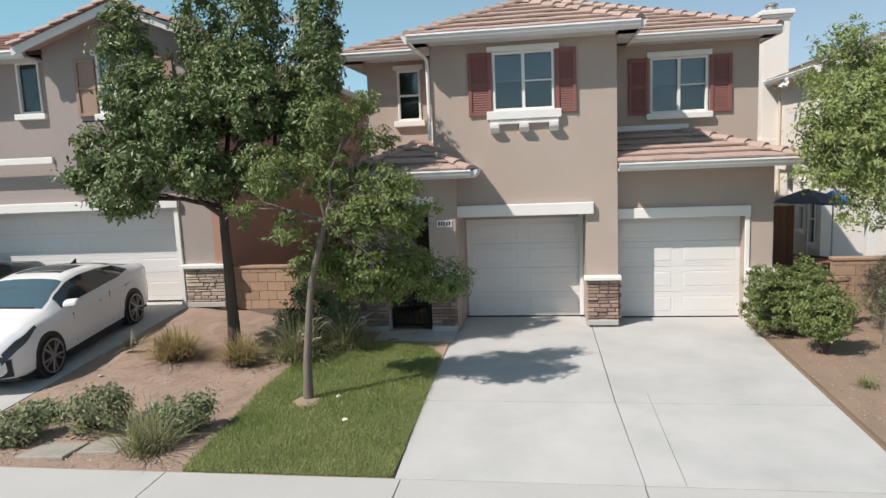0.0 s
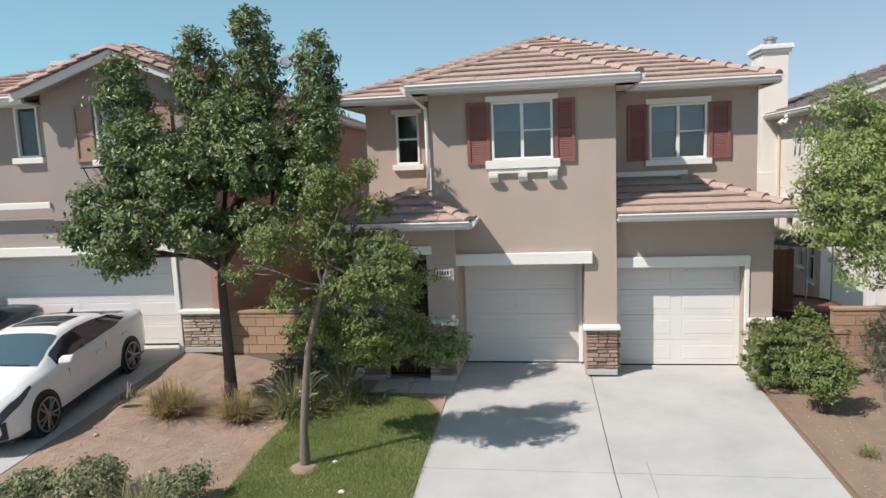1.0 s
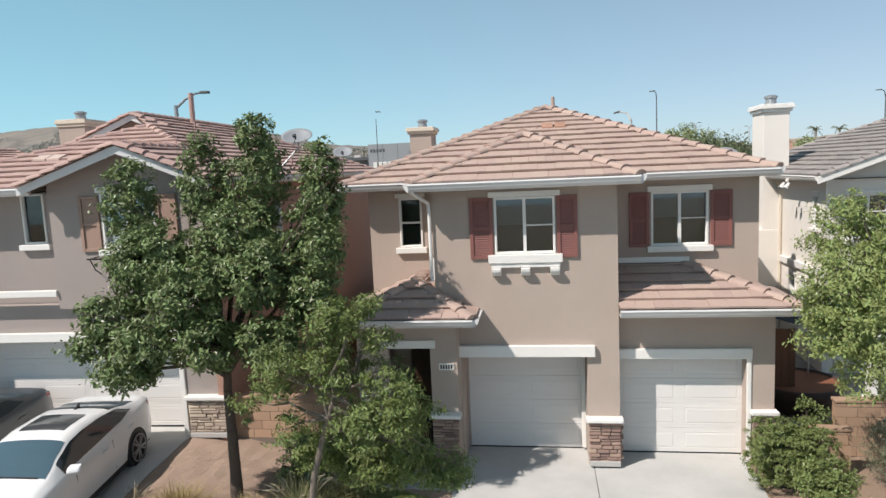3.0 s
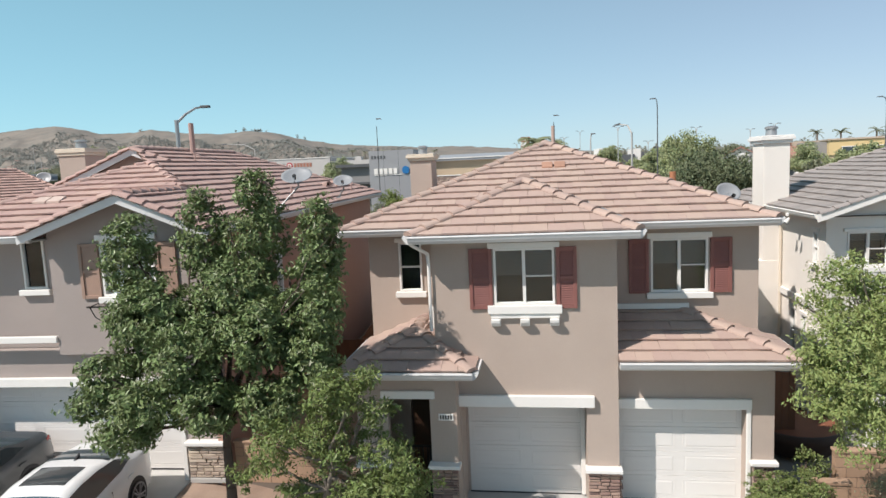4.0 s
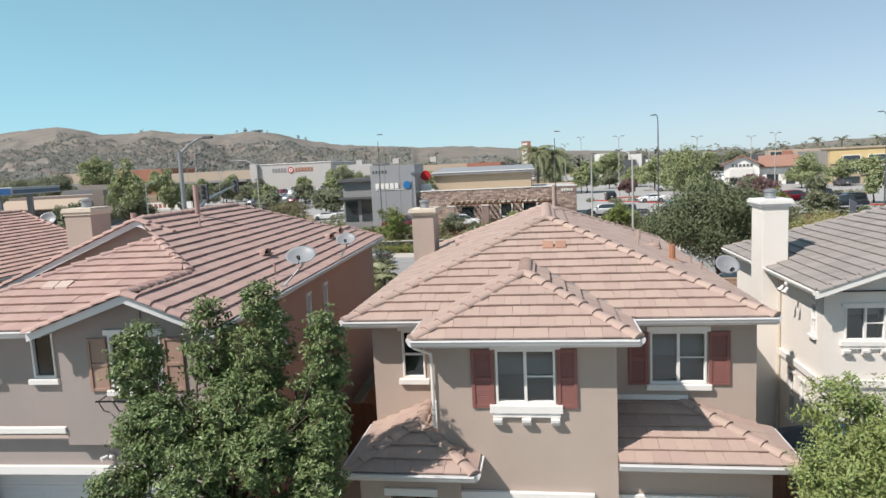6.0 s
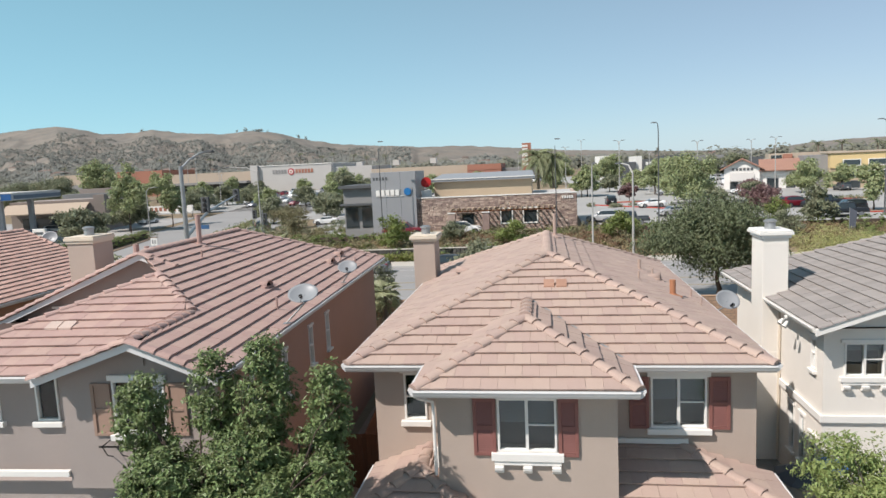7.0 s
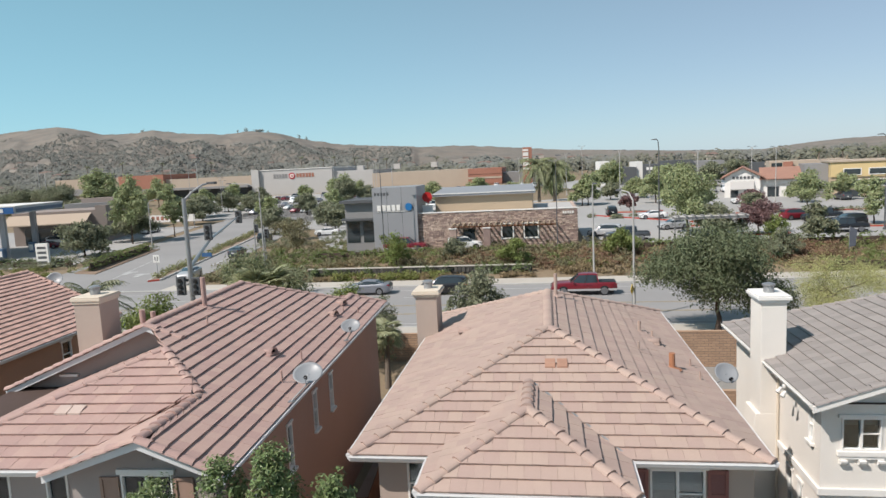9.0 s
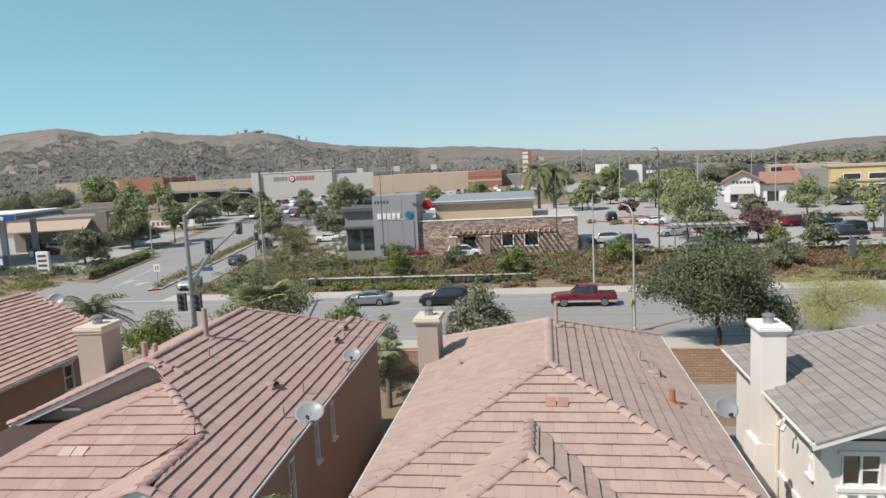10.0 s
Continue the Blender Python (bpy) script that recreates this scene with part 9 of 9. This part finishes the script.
for i, (x, y, h, q, k) in enumerate(((-79.5, 118, 5.8, 4.6, 2), (-137, 172, 11, 7, 2), (-150, 172, 10, 7, 2), (-128, 168, 7, 5, 2), (-84.4, 150, 6.0, 3.6, 2), (-70.8, 192, 4.6, 2.6, 2), (-51.5, 121, 5.2, 3.6, 2), (9.3, 151, 7.0, 3.0, 3), (-8.0, 152, 6.2, 3.0, 3), (-12.0, 150, 5.5, 2.8, 2),
                                        (18.2, 205, 8.4, 4.2, 3), (21.5, 168, 5.2, 3.2, 3), (36, 188, 6.0, 4.5, 3), (25.2, 160, 6.5, 3.2, 3), (48, 206, 7.2, 4.6, 2), (31, 176, 6.0, 3.6, 3), (29, 137, 6.6, 3.4, 3), (55, 205, 7.6, 4.6, 2), (41, 207, 7.2, 4.2, 2))):
    street_tree(x, y, h, q, (PISTACHE, PLUM, OLIVE, LOTLEAF)[k], 350 + i, "leafy tree among the parking rows", 0.8, (0.42, 0.26))
for i, (x, y, h, q) in enumerate(((-140, 225, 11, 5), (-160, 240, 10, 5), (-95, 175, 8, 3.5), (-112, 170, 7, 3.5), (-65, 150, 6, 2.8), (-52, 160, 7, 3), (2, 170, 6, 2.6), (8, 150, 6, 2.6), (30, 175, 8, 3.5), (36, 190, 8, 3.5), (20, 205, 9, 3.6), (-30, 180, 7, 3))):
    street_tree(x, y, h, q, LOTLEAF, 320 + i, "green tree among the store parking rows", 0.6, (0.5, 0.3))

for i, (x, y, h, q) in enumerate(((-41.5, 103.5, 4.6, 3.0), (-37.5, 96.0, 3.4, 2.0), (-43.0, 112.0, 3.8, 2.4))):
    street_tree(x, y, h, q, DUSTY, 400 + i, "wispy brownish tree at the street corner", 0.55, (0.3, 0.1), 0.15)
for i, (x, y, h, q) in enumerate(((-81.7, 178, 5.6, 4.6), (-95.0, 189, 6.2, 4.6), (-93.0, 169.5, 6.0, 4.8), (-61.7, 166.4, 5.6, 3.2), (-56.0, 180, 9.0, 4.6), (-49.5, 184, 6.4, 3.6))):
    street_tree(x, y, h, q, OLIVE, 410 + i, "grey-green tree in the store lot", 0.7, (0.5, 0.26))


def palm(x, y, h, r_, seed, label, fronds=26, fan=False, material=None, z=None, droop=0.9, low=-0.25):
    rr = random.Random(seed)
    p = thing("palm_tree", label, "palm", (x, y, land(x, y) if z is None else z), group="palms")
    part("trunk", Geo().tube([(0, 0, -0.1), (0.05, 0, h * 0.5), (0, 0.05, h)], [0.07 * r_ + 0.1, 0.05 * r_ + 0.08, 0.05 * r_ + 0.08], 10), BARK_G, p)
    g = Geo()
    for k in range(fronds):
        a, e = rr.uniform(0, 6.283), rr.uniform(low, 1.25)
        l = r_ * rr.uniform(0.8, 1.1)
        c, s = math.cos(a), math.sin(a)
        pts = []
        for i in range(7):
            u = i / 6
            pts.append(Vector((c * l * u * math.cos(e * (1 - u * 0.6)), s * l * u * math.cos(e), h + l * (u * math.sin(e) - droop * u * u * 0.55))))
        side = Vector((-s, c, 0))
        if fan:
            fwd, o = (pts[5] - pts[2]).normalized(), pts[3]
            nor = fwd.cross(side).normalized()
            for q in range(17):
                an = (q - 8) * 0.17
                d = fwd * math.cos(an) + side * math.sin(an)
                w = side * math.cos(an) - fwd * math.sin(an)
                ln = l * rr.uniform(0.5, 0.62) * (1 - 0.02 * abs(q - 8))
                mid, tip = o + d * ln * 0.62, o + d * ln - Vector((0, 0, ln * rr.uniform(0.06, 0.22)))
                g.add([tuple(o), tuple(mid + w * ln * 0.06), tuple(mid + nor * ln * 0.035), tuple(mid - w * ln * 0.06), tuple(tip)], [(0, 1, 2), (0, 2, 3), (1, 4, 2), (2, 4, 3)])
            g.rod(tuple(pts[0]), tuple(pts[3]), 0.03, 0.02, 5)
        else:
            for i in range(1, 7):
                for q in (-1, 1):
                    for f in (0, 0.5):
                        b = pts[i - 1].lerp(pts[i], f)
                        t = b + side * q * l * 0.24 * (1.1 - i / 8) + (pts[i] - pts[i - 1]) * 0.9 - Vector((0, 0, l * 0.1))
                        d = (pts[i] - pts[i - 1]) * 0.34
                        g.add([tuple(b), tuple(b + d), tuple(t)], [(0, 1, 2)])
                g.rod(tuple(pts[i - 1]), tuple(pts[i]), 0.03, 0.025, 4, False)
    tagged(part("fronds", g, material or PISTACHE, p, clean=False), kind="stuff")
    return p


palm(-1.4, 152, 9.6, 4.4, 301, "tall grey-green feather palm with hanging fronds behind the bank", 90, material=GREYLEAF, droop=1.2, low=-1.2)
palm(2.0, 152, 9.0, 4.0, 302, "grey-green feather palm with hanging fronds behind the bank", 80, material=GREYLEAF, droop=1.2, low=-1.2)
palm(-37.6, 50.0, 2.6, 3.4, 303, "drooping feather palm behind the orange house", 44, material=OLIVE)
FANLEAF = leaf_mat("leaves_fan_palm", (0.39, 0.40, 0.235), (0.31, 0.325, 0.185), 0.35, 0.6, 0.45)
palm(-20.1, 44.5, 3.5, 2.5, 304, "broad pale fan palm behind the mauve house", 36, True, FANLEAF, droop=0.1, low=0.35)
palm(-8.7, 34.5, 3.1, 1.15, 305, "small fan palm in the back yard", 40, True, FANLEAF, low=-0.9)
for i, (x, h) in enumerate(((-132, 17), (-121, 15), (-116, 16.5), (-106, 15), (-100, 14), (-84, 14), (-243, 19), (-221, 18), (-193, 17), (-60, 13), (-262, 18), (-280, 16))):
    palm(x, 352 + 5 * (i % 5), h, 2.2, 330 + i, "tall thin palm far beyond the stores", 18, material=OLIVE)
for x, y in ((64, 170), (70, 172), (76, 168)):
    palm(x, y, 9.0, 2.2, 310 + x, "palm behind the yellow shop", 16, material=OLIVE)

# ---- cars on the road and in the lots ----
ZL = lambda x, y: land(x, y) + 0.03
car("silver-grey sedan driving on the road", (-17.5, 63.2, -0.02), 180, BLUE, detail=1)
car("black suv driving on the road", (-9.9, 62.6, -0.02), 180, BLACK, "suv")
car("red pickup truck driving on the road", (3.1, 61.4, -0.02), 180, RED, "pickup")
car("silver sedan waiting at the median", (-42.7, 74.3, ZL(-42.7, 74.3)), -80, SILVER)
car("dark grey sedan on the side street", (-45.5, 92.7, ZL(-45.5, 92.7)), 100, GREY)
car("black suv on the side street", (-48.5, 109.5, ZL(-48.5, 109.5)), 100, BLACK, "suv")
car("white sedan leaving the bank drive", (-39.4, 116.3, ZL(-39.4, 116.3)), 190, WHITE)
car("red pickup truck by the bank tower", (-18.4, 86.0, ZL(-18.4, 86)), 0, RED, "pickup")
car("white suv in front of the bank", (-10.6, 86.3, ZL(-10.6, 86.3)), 10, WHITE, "suv")
car("dark pickup truck beside the bank", (10.4, 90.4, ZL(10.4, 90.4)), 180, GREY, "pickup")
car("white suv beside the bank", (8.0, 95.5, ZL(8, 95.5)), 170, SILVER, "suv")
car("white sedan in the lot", (17.9, 117.2, ZL(17.9, 117.2)), 185, WHITE)
car("silver sedan in the lot", (18.4, 101.5, ZL(18.4, 101.5)), 195, SILVER)
car("black suv in the lot", (12.0, 126.5, ZL(12, 126.5)), 90, BLACK, "suv")
car("white suv by the white shop", (38.9, 140, ZL(38.9, 140)), 180, WHITE, "suv")
car("red suv in the lot", (37.6, 108.5, ZL(37.6, 108.5)), 15, RED, "suv")
car("black pickup truck in the lot", (40.4, 106.3, ZL(40.4, 106.3)), 195, BLACK, "pickup")
car("black sedan in the lot", (40.8, 98.6, ZL(40.8, 98.6)), 190, BLACK, "suv")
car("black pickup truck near the lot edge", (37.5, 92.2, ZL(37.5, 92.2)), 180, BLACK, "pickup")
car("silver suv in the far lot", (25.6, 146, ZL(25.6, 146)), 170, SILVER, "suv")
car("dark suv by the yellow shop", (57.5, 141, ZL(57.5, 141)), 90, GREY, "suv")
car("white van at the station", (-84.5, 132, ZL(-84.5, 132)), 80, WHITE, "suv")
car("red car at the pumps", (-91, 110, ZL(-91, 110)), 10, RED)
car("silver suv at the pumps", (-93.5, 116, ZL(-93.5, 116)), 10, SILVER, "suv")
car("black sedan at the station edge", (-82, 88.5, ZL(-82, 88.5)), 160, BLACK)
rg = random.Random(33)
proto = {}
for row, (y, x0, x1) in enumerate(((175, -80, -20), (190, -88, -12), (205, -95, -10), (222, -105, -5), (240, -115, 0), (255, -120, 5), (178, 30, 70), (200, 20, 75))):
    x = x0
    while x < x1:
        if rg.random() < 0.62:
            k = rg.choice(("sedan", "suv", "suv", "pickup"))
            c_ = rg.choice((WHITE, WHITE, SILVER, GREY, BLACK, RED, BLUE))
            m = pose(x, y + rg.uniform(-0.6, 0.6), ZL(x, y), 0, 0, rg.choice((82, 98, -84, -95)))
            if (k, c_[0]) not in proto:
                proto[k, c_[0]] = car("parked %s %s in the store lot" % (c_[0].replace("_", "-"), {"sedan": "sedan", "suv": "suv", "pickup": "pickup truck"}[k]), (x, y, 0), 0, c_, k, group="cars in the store lot", detail=0)
                proto[k, c_[0]].matrix_world = m
            else:
                copy_thing(proto[k, c_[0]], m)
        x += 3.0
